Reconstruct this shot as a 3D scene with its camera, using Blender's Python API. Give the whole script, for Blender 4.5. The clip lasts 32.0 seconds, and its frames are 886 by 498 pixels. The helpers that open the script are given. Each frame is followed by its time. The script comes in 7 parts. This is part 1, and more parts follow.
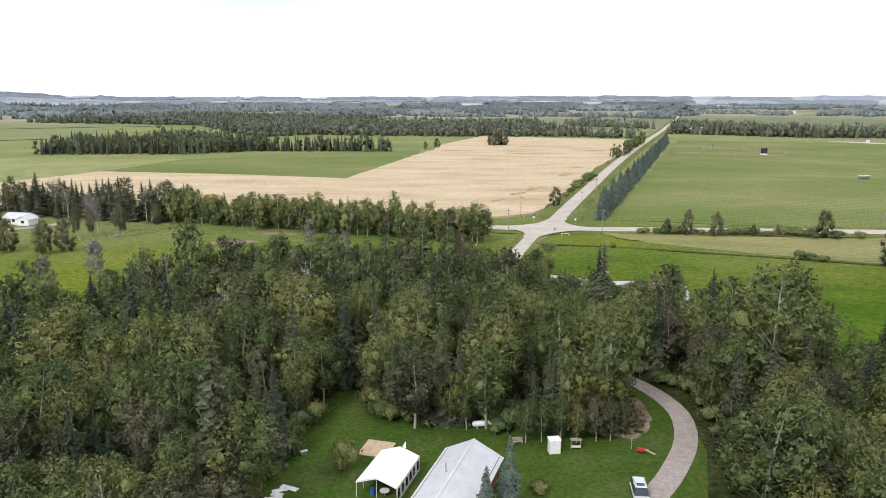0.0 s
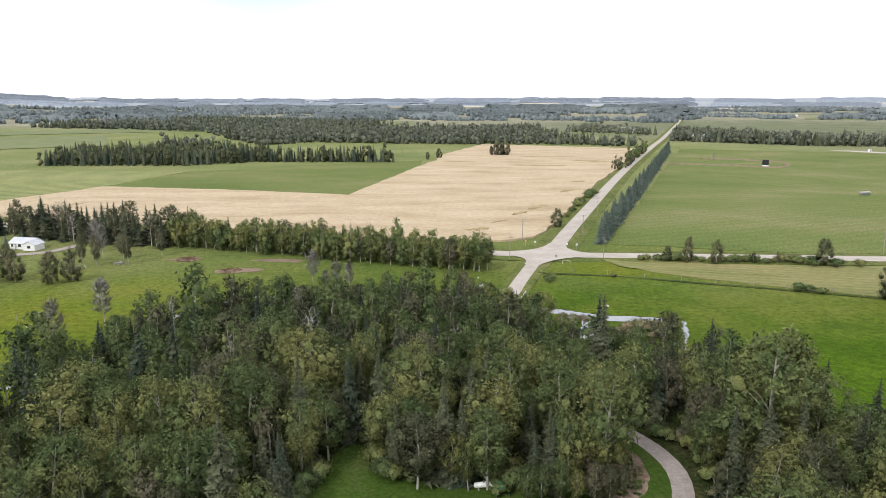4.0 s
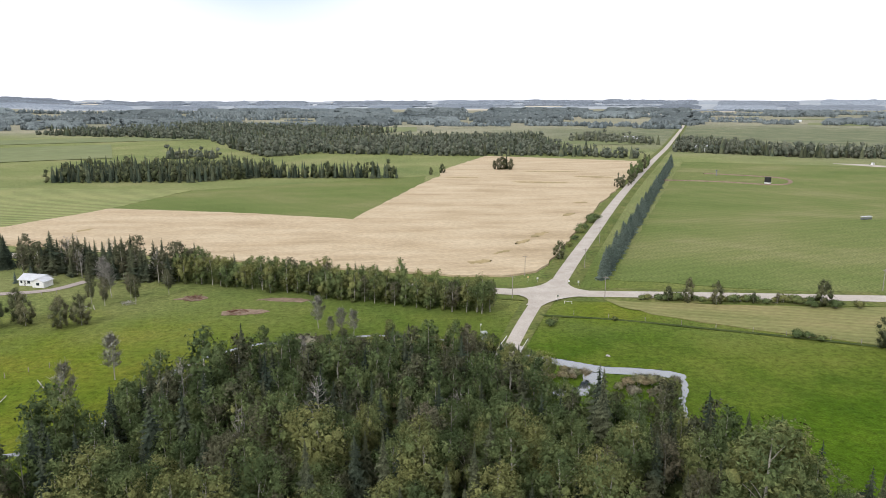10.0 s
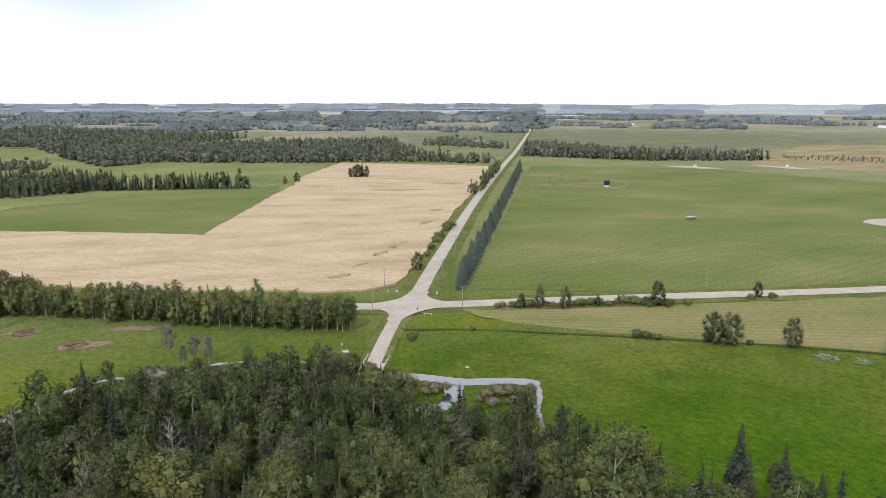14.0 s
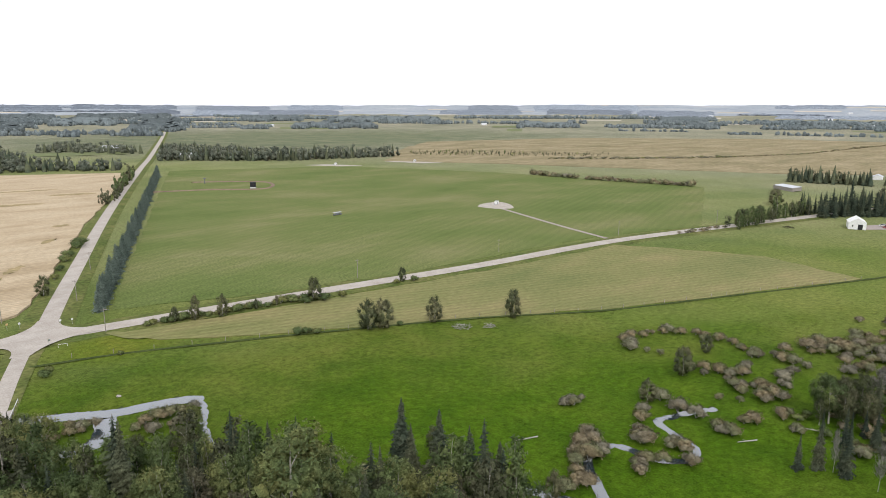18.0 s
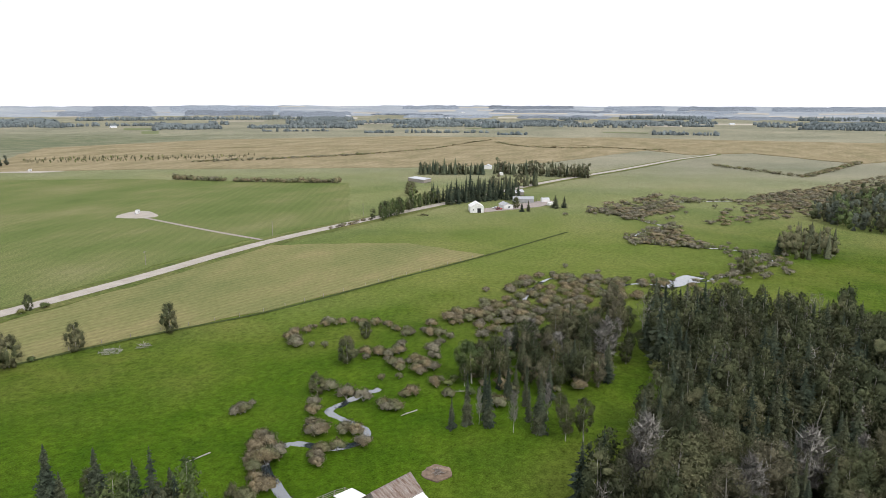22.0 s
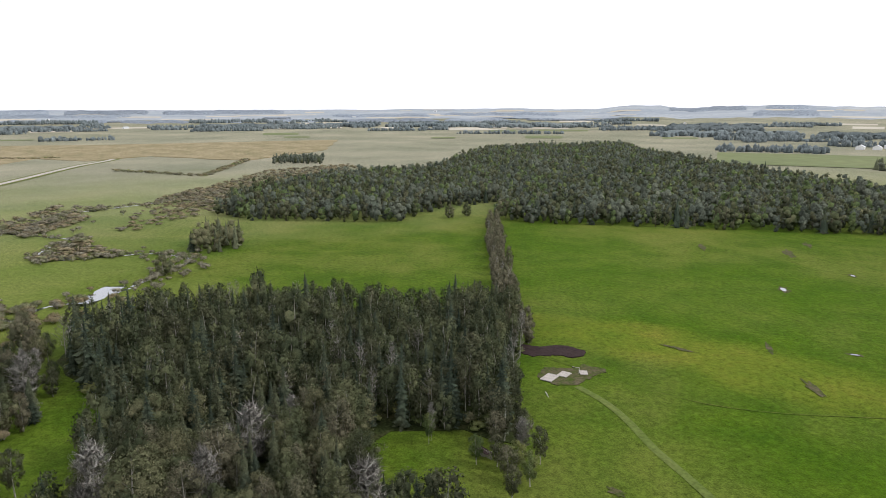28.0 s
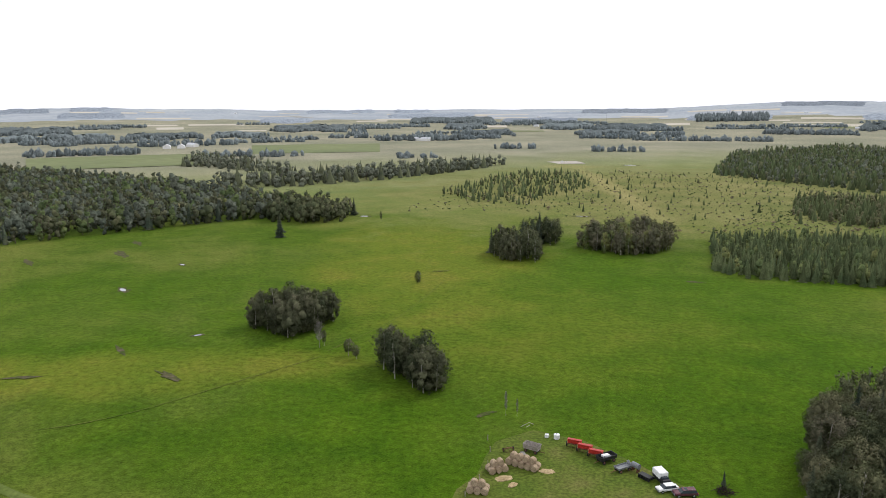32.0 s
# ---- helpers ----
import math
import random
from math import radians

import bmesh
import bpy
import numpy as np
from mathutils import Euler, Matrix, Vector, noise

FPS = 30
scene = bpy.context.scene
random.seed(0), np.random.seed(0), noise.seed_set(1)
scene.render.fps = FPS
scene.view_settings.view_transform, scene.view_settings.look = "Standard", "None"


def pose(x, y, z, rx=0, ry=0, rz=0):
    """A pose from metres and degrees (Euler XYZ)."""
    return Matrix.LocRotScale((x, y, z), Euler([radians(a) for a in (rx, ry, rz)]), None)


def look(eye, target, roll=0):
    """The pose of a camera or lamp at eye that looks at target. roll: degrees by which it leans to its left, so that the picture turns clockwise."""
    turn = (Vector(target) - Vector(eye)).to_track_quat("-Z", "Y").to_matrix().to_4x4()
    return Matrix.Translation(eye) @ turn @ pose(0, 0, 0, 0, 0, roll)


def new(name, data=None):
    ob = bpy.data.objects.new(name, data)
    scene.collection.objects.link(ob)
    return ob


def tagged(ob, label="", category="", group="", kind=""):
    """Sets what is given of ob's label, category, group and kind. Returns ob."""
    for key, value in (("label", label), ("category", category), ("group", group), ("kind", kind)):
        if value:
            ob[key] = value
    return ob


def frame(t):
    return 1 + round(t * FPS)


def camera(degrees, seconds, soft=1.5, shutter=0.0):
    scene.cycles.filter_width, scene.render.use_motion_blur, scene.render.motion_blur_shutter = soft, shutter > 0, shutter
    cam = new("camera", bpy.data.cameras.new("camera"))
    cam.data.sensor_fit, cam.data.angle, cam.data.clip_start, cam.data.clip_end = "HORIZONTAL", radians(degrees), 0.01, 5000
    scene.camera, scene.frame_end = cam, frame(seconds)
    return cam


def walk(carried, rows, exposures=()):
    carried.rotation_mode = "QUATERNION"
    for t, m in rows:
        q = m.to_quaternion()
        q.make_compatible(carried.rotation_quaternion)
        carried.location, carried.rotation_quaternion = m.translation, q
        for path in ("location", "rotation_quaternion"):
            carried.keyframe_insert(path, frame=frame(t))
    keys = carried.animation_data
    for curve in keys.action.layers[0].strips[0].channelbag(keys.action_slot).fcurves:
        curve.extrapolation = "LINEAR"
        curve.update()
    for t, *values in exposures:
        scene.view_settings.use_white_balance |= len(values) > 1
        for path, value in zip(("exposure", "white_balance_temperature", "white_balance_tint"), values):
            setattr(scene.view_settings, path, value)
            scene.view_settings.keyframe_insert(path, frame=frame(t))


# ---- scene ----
cam = camera(64.5, 32.0, soft=0.58)
# ---------------------------------------------------------------- camera
def climb(t):
    return 46.85 + 2.44 * t


ROWS = [(t, pose(-0.4, 0, climb(t), 77.9, 0.06 + 0.006 * t, -1.55 + 0.043 * t)) for t in (0, 1.5, 3, 4.5, 6, 7.5, 9, 10.5)]
ROWS += [(11.4, pose(-0.35, 0, 74.5, 77.94, 0.12, -1.06)), (12.0, pose(-0.25, 0, 75.6, 77.98, 0.14, -1.03))]
ROWS += [(t, pose(0, 0, 76, 90 + p, r, w)) for t, p, r, w in (
    (12.5, -12.0, 0.1, -2.18), (13, -11.94, 0.01, -5.62), (13.5, -11.91, -0.06, -9.19), (14.5, -11.9, -0.1, -16.4),
    (16.5, -11.81, -0.14, -30.58), (17.5, -11.78, -0.14, -37.56), (18.5, -11.74, -0.12, -44.66), (19.5, -11.7, -0.1, -51.65),
    (20.5, -11.71, -0.12, -58.7), (21.5, -11.69, -0.12, -65.7), (22.5, -11.63, -0.1, -72.75), (23.5, -11.6, -0.1, -79.71),
    (24.5, -11.6, -0.04, -86.79), (26.5, -11.49, 0.12, -100.8), (27, -11.46, 0.13, -104.28), (27.5, -11.43, 0.1, -108.53),
    (28, -11.39, 0.1, -115.3), (29, -11.29, 0.07, -128.98), (30, -11.28, 0.16, -142.8), (30.5, -11.31, 0.26, -149.67),
    (31, -11.34, 0.3, -155.63), (31.5, -11.36, 0.34, -159.71), (32, -11.38, 0.3, -167.12))]
walk(cam, ROWS, [(0, 0.2), (6, 0.1), (12, -0.04), (20, -0.1), (26, -0.06), (32, -0.12)])

# ---------------------------------------------------------------- light: bright overcast, hazy sun behind thin cloud
world = bpy.data.worlds.new("sky")
scene.world = world
world.use_nodes = True
wn, wl = world.node_tree.nodes, world.node_tree.links
SUN_AZ, SUN_EL = 215.0, 42.0
sky = wn.new("ShaderNodeTexSky")
sky.sky_type, sky.sun_disc, sky.sun_elevation, sky.sun_rotation = "NISHITA", False, radians(SUN_EL), radians(SUN_AZ)
coord = wn.new("ShaderNodeTexCoord")
stretch = wn.new("ShaderNodeMapping")
stretch.inputs["Scale"].default_value = (1.0, 1.0, 3.5)
stretch.inputs["Location"].default_value = (0.35, 0.2, 0.0)
cloud_noise = wn.new("ShaderNodeTexNoise")
cloud_noise.inputs["Scale"].default_value, cloud_noise.inputs["Detail"].default_value = 1.6, 5.0
cloud_cover = wn.new("ShaderNodeValToRGB")
cloud_cover.color_ramp.elements[0].position, cloud_cover.color_ramp.elements[0].color = 0.28, (0.93, 0.93, 0.93, 1)
cloud_cover.color_ramp.elements[1].position, cloud_cover.color_ramp.elements[1].color = 0.45, (0.985, 0.985, 0.985, 1)
dim = wn.new("ShaderNodeMix")
dim.data_type, dim.blend_type = "RGBA", "MULTIPLY"
dim.inputs[0].default_value = 1.0
dim.inputs[7].default_value = (0.085, 0.115, 0.14, 1)
over = wn.new("ShaderNodeMix")
over.data_type = "RGBA"
over.inputs[7].default_value = (1.12, 1.14, 1.22, 1)
wl.new(coord.outputs["Generated"], stretch.inputs["Vector"])
wl.new(stretch.outputs["Vector"], cloud_noise.inputs["Vector"])
wl.new(cloud_noise.outputs["Fac"], cloud_cover.inputs["Fac"])
wl.new(sky.outputs["Color"], dim.inputs[6])
wl.new(dim.outputs[2], over.inputs[6])
flat = wn.new("ShaderNodeVectorMath")
flat.operation = "MULTIPLY"
flat.inputs[1].default_value = (1, 1, 3.2)
thin = wn.new("ShaderNodeVectorMath")
thin.operation = "DISTANCE"
thin.inputs[1].default_value = (-0.22, 0.96, 0.46)
ragged_edge = wn.new("ShaderNodeMath")
ragged_edge.operation = "MULTIPLY_ADD"
ragged_edge.inputs[1].default_value = 0.2
gap = wn.new("ShaderNodeMapRange")
gap.inputs["From Min"].default_value, gap.inputs["From Max"].default_value = 0.13, 0.29
gap.inputs["To Min"].default_value, gap.inputs["To Max"].default_value = 0.5, 1.0
cover = wn.new("ShaderNodeMath")
cover.operation = "MULTIPLY"
wl.new(coord.outputs["Generated"], flat.inputs[0])
wl.new(flat.outputs["Vector"], thin.inputs[0])
wl.new(cloud_noise.outputs["Fac"], ragged_edge.inputs[0])
wl.new(thin.outputs["Value"], ragged_edge.inputs[2])
wl.new(ragged_edge.outputs[0], gap.inputs["Value"])
wl.new(gap.outputs["Result"], cover.inputs[0])
wl.new(cloud_cover.outputs["Color"], cover.inputs[1])
wl.new(cover.outputs[0], over.inputs[0])
wl.new(over.outputs[2], wn["Background"].inputs["Color"])
wn["Background"].inputs["Strength"].default_value = 1.0

sun_data = bpy.data.lights.new("sun", "SUN")
sun_data.energy, sun_data.angle, sun_data.color = 1.9, radians(12), (1.0, 0.965, 0.91)
sun = new("sun", sun_data)
sd = Vector((math.sin(radians(SUN_AZ)) * math.cos(radians(SUN_EL)), math.cos(radians(SUN_AZ)) * math.cos(radians(SUN_EL)), math.sin(radians(SUN_EL))))
sun.matrix_world = look(sd * 100, (0, 0, 0))

# ---------------------------------------------------------------- materials
RNG = np.random.default_rng(7)


def nodes_of(name):
    m = bpy.data.materials.new(name)
    m.use_nodes = True
    n = m.node_tree.nodes
    n.clear()
    return m, n, m.node_tree.links


def ramp(n, stops):
    r = n.new("ShaderNodeValToRGB")
    e = r.color_ramp.elements
    while len(e) < len(stops):
        e.new(0.5)
    for el, (p, c) in zip(e, stops):
        el.position, el.color = p, (*c, 1)
    return r


def surface(name, stops, big=0.02, small=1.5, rough=0.9, metal=0.0, vary=0.35, bump=0.3, aniso=(1, 1, 1), turn=0.0, spec=0.08, coat=None, streak=None, sheen=0.0):
    """Colour in large patches, finer value noise, and a relief. streak: (scale, strength) of lines along x after the turn."""
    m, n, l = nodes_of(name)
    g = n.new("ShaderNodeNewGeometry")
    mp = n.new("ShaderNodeMapping")
    mp.inputs["Scale"].default_value, mp.inputs["Rotation"].default_value = aniso, (0, 0, radians(turn))
    l.new(g.outputs["Position"], mp.inputs["Vector"])
    nb = n.new("ShaderNodeTexNoise")
    nb.inputs["Scale"].default_value, nb.inputs["Detail"].default_value, nb.inputs["Roughness"].default_value = big, 6, 0.62
    l.new(mp.outputs["Vector"], nb.inputs["Vector"])
    r = ramp(n, stops)
    l.new(nb.outputs["Fac"], r.inputs["Fac"])
    ns = n.new("ShaderNodeTexNoise")
    ns.inputs["Scale"].default_value, ns.inputs["Detail"].default_value = small, 4
    l.new(mp.outputs["Vector"], ns.inputs["Vector"])
    mr = n.new("ShaderNodeMapRange")
    mr.inputs["From Min"].default_value, mr.inputs["From Max"].default_value = 0.3, 0.7
    mr.inputs["To Min"].default_value, mr.inputs["To Max"].default_value = 1 - vary, 1 + vary
    l.new(ns.outputs["Fac"], mr.inputs["Value"])
    mul = n.new("ShaderNodeVectorMath")
    mul.operation = "SCALE"
    l.new(r.outputs["Color"], mul.inputs[0])
    l.new(mr.outputs["Result"], mul.inputs["Scale"])
    out = mul.outputs["Vector"]
    if streak:
        w = n.new("ShaderNodeTexWave")
        w.bands_direction = "Y"
        w.inputs["Scale"].default_value, w.inputs["Distortion"].default_value, w.inputs["Detail"].default_value, w.inputs["Detail Scale"].default_value = streak[0], 1.6, 3, 0.6
        m2 = n.new("ShaderNodeMapping")
        m2.inputs["Rotation"].default_value = (0, 0, radians(turn))
        l.new(g.outputs["Position"], m2.inputs["Vector"])
        l.new(m2.outputs["Vector"], w.inputs["Vector"])
        mw = n.new("ShaderNodeMapRange")
        mw.inputs["To Min"].default_value, mw.inputs["To Max"].default_value = 1 - streak[1], 1 + streak[1]
        l.new(w.outputs["Fac"], mw.inputs["Value"])
        mul2 = n.new("ShaderNodeVectorMath")
        mul2.operation = "SCALE"
        l.new(out, mul2.inputs[0])
        l.new(mw.outputs["Result"], mul2.inputs["Scale"])
        out = mul2.outputs["Vector"]
    b = n.new("ShaderNodeBsdfPrincipled")
    l.new(out, b.inputs["Base Color"])
    b.inputs["Roughness"].default_value, b.inputs["Metallic"].default_value, b.inputs["Specular IOR Level"].default_value = rough, metal, spec
    if sheen:
        b.inputs["Sheen Weight"].default_value, b.inputs["Sheen Roughness"].default_value, b.inputs["Sheen Tint"].default_value = sheen, 0.45, (0.75, 0.85, 0.45, 1)
    if coat:
        b.inputs["Coat Weight"].default_value = coat
    if bump:
        bp = n.new("ShaderNodeBump")
        bp.inputs["Strength"].default_value, bp.inputs["Distance"].default_value = bump, 0.25 / max(small, 0.3)
        l.new(ns.outputs["Fac"], bp.inputs["Height"])
        l.new(bp.outputs["Normal"], b.inputs["Normal"])
    o = n.new("ShaderNodeOutputMaterial")
    l.new(b.outputs["BSDF"], o.inputs["Surface"])
    return m


def foliage(name, stops, through_light=0.3, scale=0.13, vary=0.22, grain=3.2):
    """Leaves: colour differs from tree to tree and from leaf to leaf; part of the light passes through."""
    m, n, l = nodes_of(name)
    g = n.new("ShaderNodeNewGeometry")
    nb = n.new("ShaderNodeTexNoise")
    nb.inputs["Scale"].default_value, nb.inputs["Detail"].default_value, nb.inputs["Roughness"].default_value = scale, 1, 0.5
    l.new(g.outputs["Position"], nb.inputs["Vector"])
    info = n.new("ShaderNodeObjectInfo")
    add = n.new("ShaderNodeMath")
    add.operation = "MULTIPLY_ADD"
    l.new(info.outputs["Random"], add.inputs[0])
    add.inputs[1].default_value = 0.36
    share = n.new("ShaderNodeMath")
    share.operation = "MULTIPLY"
    share.inputs[1].default_value = 0.92
    l.new(nb.outputs["Fac"], share.inputs[0])
    l.new(share.outputs[0], add.inputs[2])
    r = ramp(n, stops)
    l.new(add.outputs[0], r.inputs["Fac"])
    mr = n.new("ShaderNodeMapRange")
    mr.inputs["To Min"].default_value, mr.inputs["To Max"].default_value = 1 - vary, 1 + vary
    l.new(g.outputs["Random Per Island"], mr.inputs["Value"])
    mul = n.new("ShaderNodeVectorMath")
    mul.operation = "SCALE"
    l.new(r.outputs["Color"], mul.inputs[0])
    l.new(mr.outputs["Result"], mul.inputs["Scale"])
    fine = n.new("ShaderNodeTexNoise")
    fine.inputs["Scale"].default_value, fine.inputs["Detail"].default_value, fine.inputs["Roughness"].default_value = grain, 4, 0.7
    l.new(g.outputs["Position"], fine.inputs["Vector"])
    speck = n.new("ShaderNodeMapRange")
    speck.inputs["From Min"].default_value, speck.inputs["From Max"].default_value = 0.3, 0.7
    speck.inputs["To Min"].default_value, speck.inputs["To Max"].default_value = 0.55, 1.45
    l.new(fine.outputs["Fac"], speck.inputs["Value"])
    mul3 = n.new("ShaderNodeVectorMath")
    mul3.operation = "SCALE"
    l.new(mul.outputs["Vector"], mul3.inputs[0])
    l.new(speck.outputs["Result"], mul3.inputs["Scale"])
    mul = mul3
    bp = n.new("ShaderNodeBump")
    bp.inputs["Strength"].default_value, bp.inputs["Distance"].default_value = 0.9, 0.9 / grain
    l.new(fine.outputs["Fac"], bp.inputs["Height"])
    d = n.new("ShaderNodeBsdfDiffuse")
    t = n.new("ShaderNodeBsdfTranslucent")
    l.new(bp.outputs["Normal"], d.inputs["Normal"])
    mix = n.new("ShaderNodeMixShader")
    mix.inputs[0].default_value = through_light
    l.new(mul.outputs["Vector"], d.inputs["Color"])
    l.new(mul.outputs["Vector"], t.inputs["Color"])
    l.new(d.outputs[0], mix.inputs[1])
    l.new(t.outputs[0], mix.inputs[2])
    o = n.new("ShaderNodeOutputMaterial")
    l.new(mix.outputs[0], o.inputs["Surface"])
    return m


def plain(name, col, rough=0.6, metal=0.0, vary=0.12, small=3.0, bump=0.05, spec=0.4):
    c = np.array(col)
    return surface(name, [(0.3, tuple(c * 0.88)), (0.7, tuple(np.minimum(c * 1.08, 1)))], big=0.6, small=small, rough=rough, metal=metal, vary=vary, bump=bump, spec=spec)


M = {}


def farmland(name):
    """Lush meadow near the creek that passes into pasture and then dry prairie, with uneven borders; the outer tones
    are also greyed for haze.
    """
    m, n, l = nodes_of(name)
    g = n.new("ShaderNodeNewGeometry")

    def tex(scale, detail=5, rough=0.6):
        t = n.new("ShaderNodeTexNoise")
        t.inputs["Scale"].default_value, t.inputs["Detail"].default_value, t.inputs["Roughness"].default_value = scale, detail, rough
        l.new(g.outputs["Position"], t.inputs["Vector"])
        return t.outputs["Fac"]

    def mix(a, b, f):
        x = n.new("ShaderNodeMix")
        x.data_type = "RGBA"
        l.new(a, x.inputs[6]), l.new(b, x.inputs[7]), l.new(f, x.inputs[0])
        return x.outputs[2]

    def tint(fac, stops):
        r = ramp(n, stops)
        l.new(fac, r.inputs["Fac"])
        return r.outputs["Color"]

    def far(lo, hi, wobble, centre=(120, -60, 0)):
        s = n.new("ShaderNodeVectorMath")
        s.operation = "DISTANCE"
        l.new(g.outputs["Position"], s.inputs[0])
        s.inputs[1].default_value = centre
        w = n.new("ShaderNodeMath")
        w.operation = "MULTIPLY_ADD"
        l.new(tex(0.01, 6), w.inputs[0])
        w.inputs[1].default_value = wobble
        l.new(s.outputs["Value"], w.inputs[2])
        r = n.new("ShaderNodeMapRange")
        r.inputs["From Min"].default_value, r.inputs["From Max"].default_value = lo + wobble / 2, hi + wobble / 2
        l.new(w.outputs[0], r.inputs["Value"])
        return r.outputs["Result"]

    def zone(x, y, a, b, turn, most):
        """A soft, uneven oval of other grass."""
        p = n.new("ShaderNodeMapping")
        p.vector_type = "TEXTURE"
        p.inputs["Location"].default_value, p.inputs["Rotation"].default_value, p.inputs["Scale"].default_value = (x, y, 0), (0, 0, radians(turn)), (a, b, 1e5)
        l.new(g.outputs["Position"], p.inputs["Vector"])
        s = n.new("ShaderNodeVectorMath")
        s.operation = "LENGTH"
        l.new(p.outputs["Vector"], s.inputs[0])
        w = n.new("ShaderNodeMath")
        w.operation = "MULTIPLY_ADD"
        l.new(tex(0.025, 6, 0.65), w.inputs[0])
        w.inputs[1].default_value = 1.6
        l.new(s.outputs["Value"], w.inputs[2])
        r = n.new("ShaderNodeMapRange")
        r.inputs["From Min"].default_value, r.inputs["From Max"].default_value, r.inputs["To Min"].default_value, r.inputs["To Max"].default_value = 1.3, 2.0, most, 0.0
        l.new(w.outputs[0], r.inputs["Value"])
        return r.outputs["Result"]

    big, mid = tex(0.012, 6), tex(0.07, 5)
    lush = tint(mid, [(0.25, (0.038, 0.076, 0.007)), (0.5, (0.058, 0.1, 0.009)), (0.75, (0.082, 0.122, 0.013))])
    yellow = tint(mid, [(0.25, (0.085, 0.12, 0.018)), (0.75, (0.135, 0.145, 0.032))])
    meadow = mix(lush, yellow, tint(big, [(0.42, (0, 0, 0)), (0.62, (1, 1, 1))]))
    # Pasture and prairie: real grass tones, with some distance haze mixed into the colour.
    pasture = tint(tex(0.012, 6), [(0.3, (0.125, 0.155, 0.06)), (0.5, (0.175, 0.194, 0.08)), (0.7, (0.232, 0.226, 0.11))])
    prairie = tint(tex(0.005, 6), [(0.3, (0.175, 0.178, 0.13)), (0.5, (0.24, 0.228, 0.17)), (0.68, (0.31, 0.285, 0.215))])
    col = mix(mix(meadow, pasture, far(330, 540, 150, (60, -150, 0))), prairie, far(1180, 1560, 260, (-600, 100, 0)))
    gold = tint(tex(0.035, 6, 0.7), [(0.3, (0.082, 0.128, 0.012)), (0.5, (0.115, 0.144, 0.016)), (0.7, (0.165, 0.155, 0.026))])
    tawny = tint(tex(0.02, 6, 0.7), [(0.3, (0.1, 0.118, 0.036)), (0.5, (0.158, 0.156, 0.056)), (0.7, (0.225, 0.2, 0.085))])
    vivid = tint(mid, [(0.25, (0.032, 0.08, 0.003)), (0.5, (0.048, 0.102, 0.004)), (0.75, (0.068, 0.124, 0.006))])
    straw = tint(tex(0.02, 6, 0.65), [(0.3, (0.115, 0.16, 0.032)), (0.7, (0.195, 0.205, 0.062))])
    pale = tint(tex(0.05, 5, 0.7), [(0.3, (0.2, 0.185, 0.07)), (0.7, (0.28, 0.245, 0.11))])
    scrub = tint(tex(0.02, 6, 0.75), [(0.3, (0.085, 0.105, 0.065)), (0.5, (0.13, 0.145, 0.09)), (0.7, (0.2, 0.195, 0.125))])
    for tone, x, y, a, b, turn, most in ((straw, 345, 70, 130, 110, 0, 0.55), (vivid, 140, 85, 90, 70, 0, 0.7), (vivid, 10, -240, 190, 190, 0, 0.8), (vivid, 240, -200, 120, 90, 0, 0.5), (gold, 92, -350, 60, 130, 14, 0.95), (gold, 150, -162, 75, 20, 24, 0.95), (gold, 20, -230, 70, 45, 30, 0.5), (straw, 20, -600, 230, 150, 10, 0.8), (tawny, -70, -680, 300, 260, 0, 0.95), (pale, -4, -710, 13, 230, 10, 1.0), (pale, 40, -930, 40, 30, 0, 0.7), (scrub, 760, 1350, 700, 480, -20, 0.9), (gold, -150, -280, 60, 50, 0, 0.5), (straw, 255, 118, 90, 14, -22, 0.4), (gold, -105, 150, 60, 75, 0, 0.9), (gold, 60, 228, 24, 14, 0, 0.8)):
        col = mix(col, tone, zone(x, y, a, b, turn, most))
    coarse, tufts = tex(0.55, 3, 0.6), tex(2.4, 4, 0.75)
    both = n.new("ShaderNodeMath")
    both.operation = "MULTIPLY_ADD"
    both.inputs[1].default_value = 0.62
    shift = n.new("ShaderNodeMath")
    shift.operation = "MULTIPLY"
    shift.inputs[1].default_value = 0.38
    l.new(coarse, shift.inputs[0]), l.new(tufts, both.inputs[0]), l.new(shift.outputs[0], both.inputs[2])
    speck = both.outputs[0]
    mr = n.new("ShaderNodeMapRange")
    mr.inputs["From Min"].default_value, mr.inputs["From Max"].default_value, mr.inputs["To Min"].default_value, mr.inputs["To Max"].default_value = 0.34, 0.66, 0.4, 1.6
    l.new(speck, mr.inputs["Value"])
    sc = n.new("ShaderNodeVectorMath")
    sc.operation = "SCALE"
    l.new(col, sc.inputs[0]), l.new(mr.outputs["Result"], sc.inputs["Scale"])
    b = n.new("ShaderNodeBsdfPrincipled")
    l.new(sc.outputs["Vector"], b.inputs["Base Color"])
    b.inputs["Roughness"].default_value, b.inputs["Specular IOR Level"].default_value = 0.95, 0.03
    b.inputs["Sheen Weight"].default_value, b.inputs["Sheen Roughness"].default_value, b.inputs["Sheen Tint"].default_value = 0.05, 0.4, (0.5, 0.68, 0.12, 1)
    bp = n.new("ShaderNodeBump")
    bp.inputs["Strength"].default_value, bp.inputs["Distance"].default_value = 0.7, 0.4
    l.new(speck, bp.inputs["Height"]), l.new(bp.outputs["Normal"], b.inputs["Normal"])
    o = n.new("ShaderNodeOutputMaterial")
    l.new(b.outputs["BSDF"], o.inputs["Surface"])
    return m


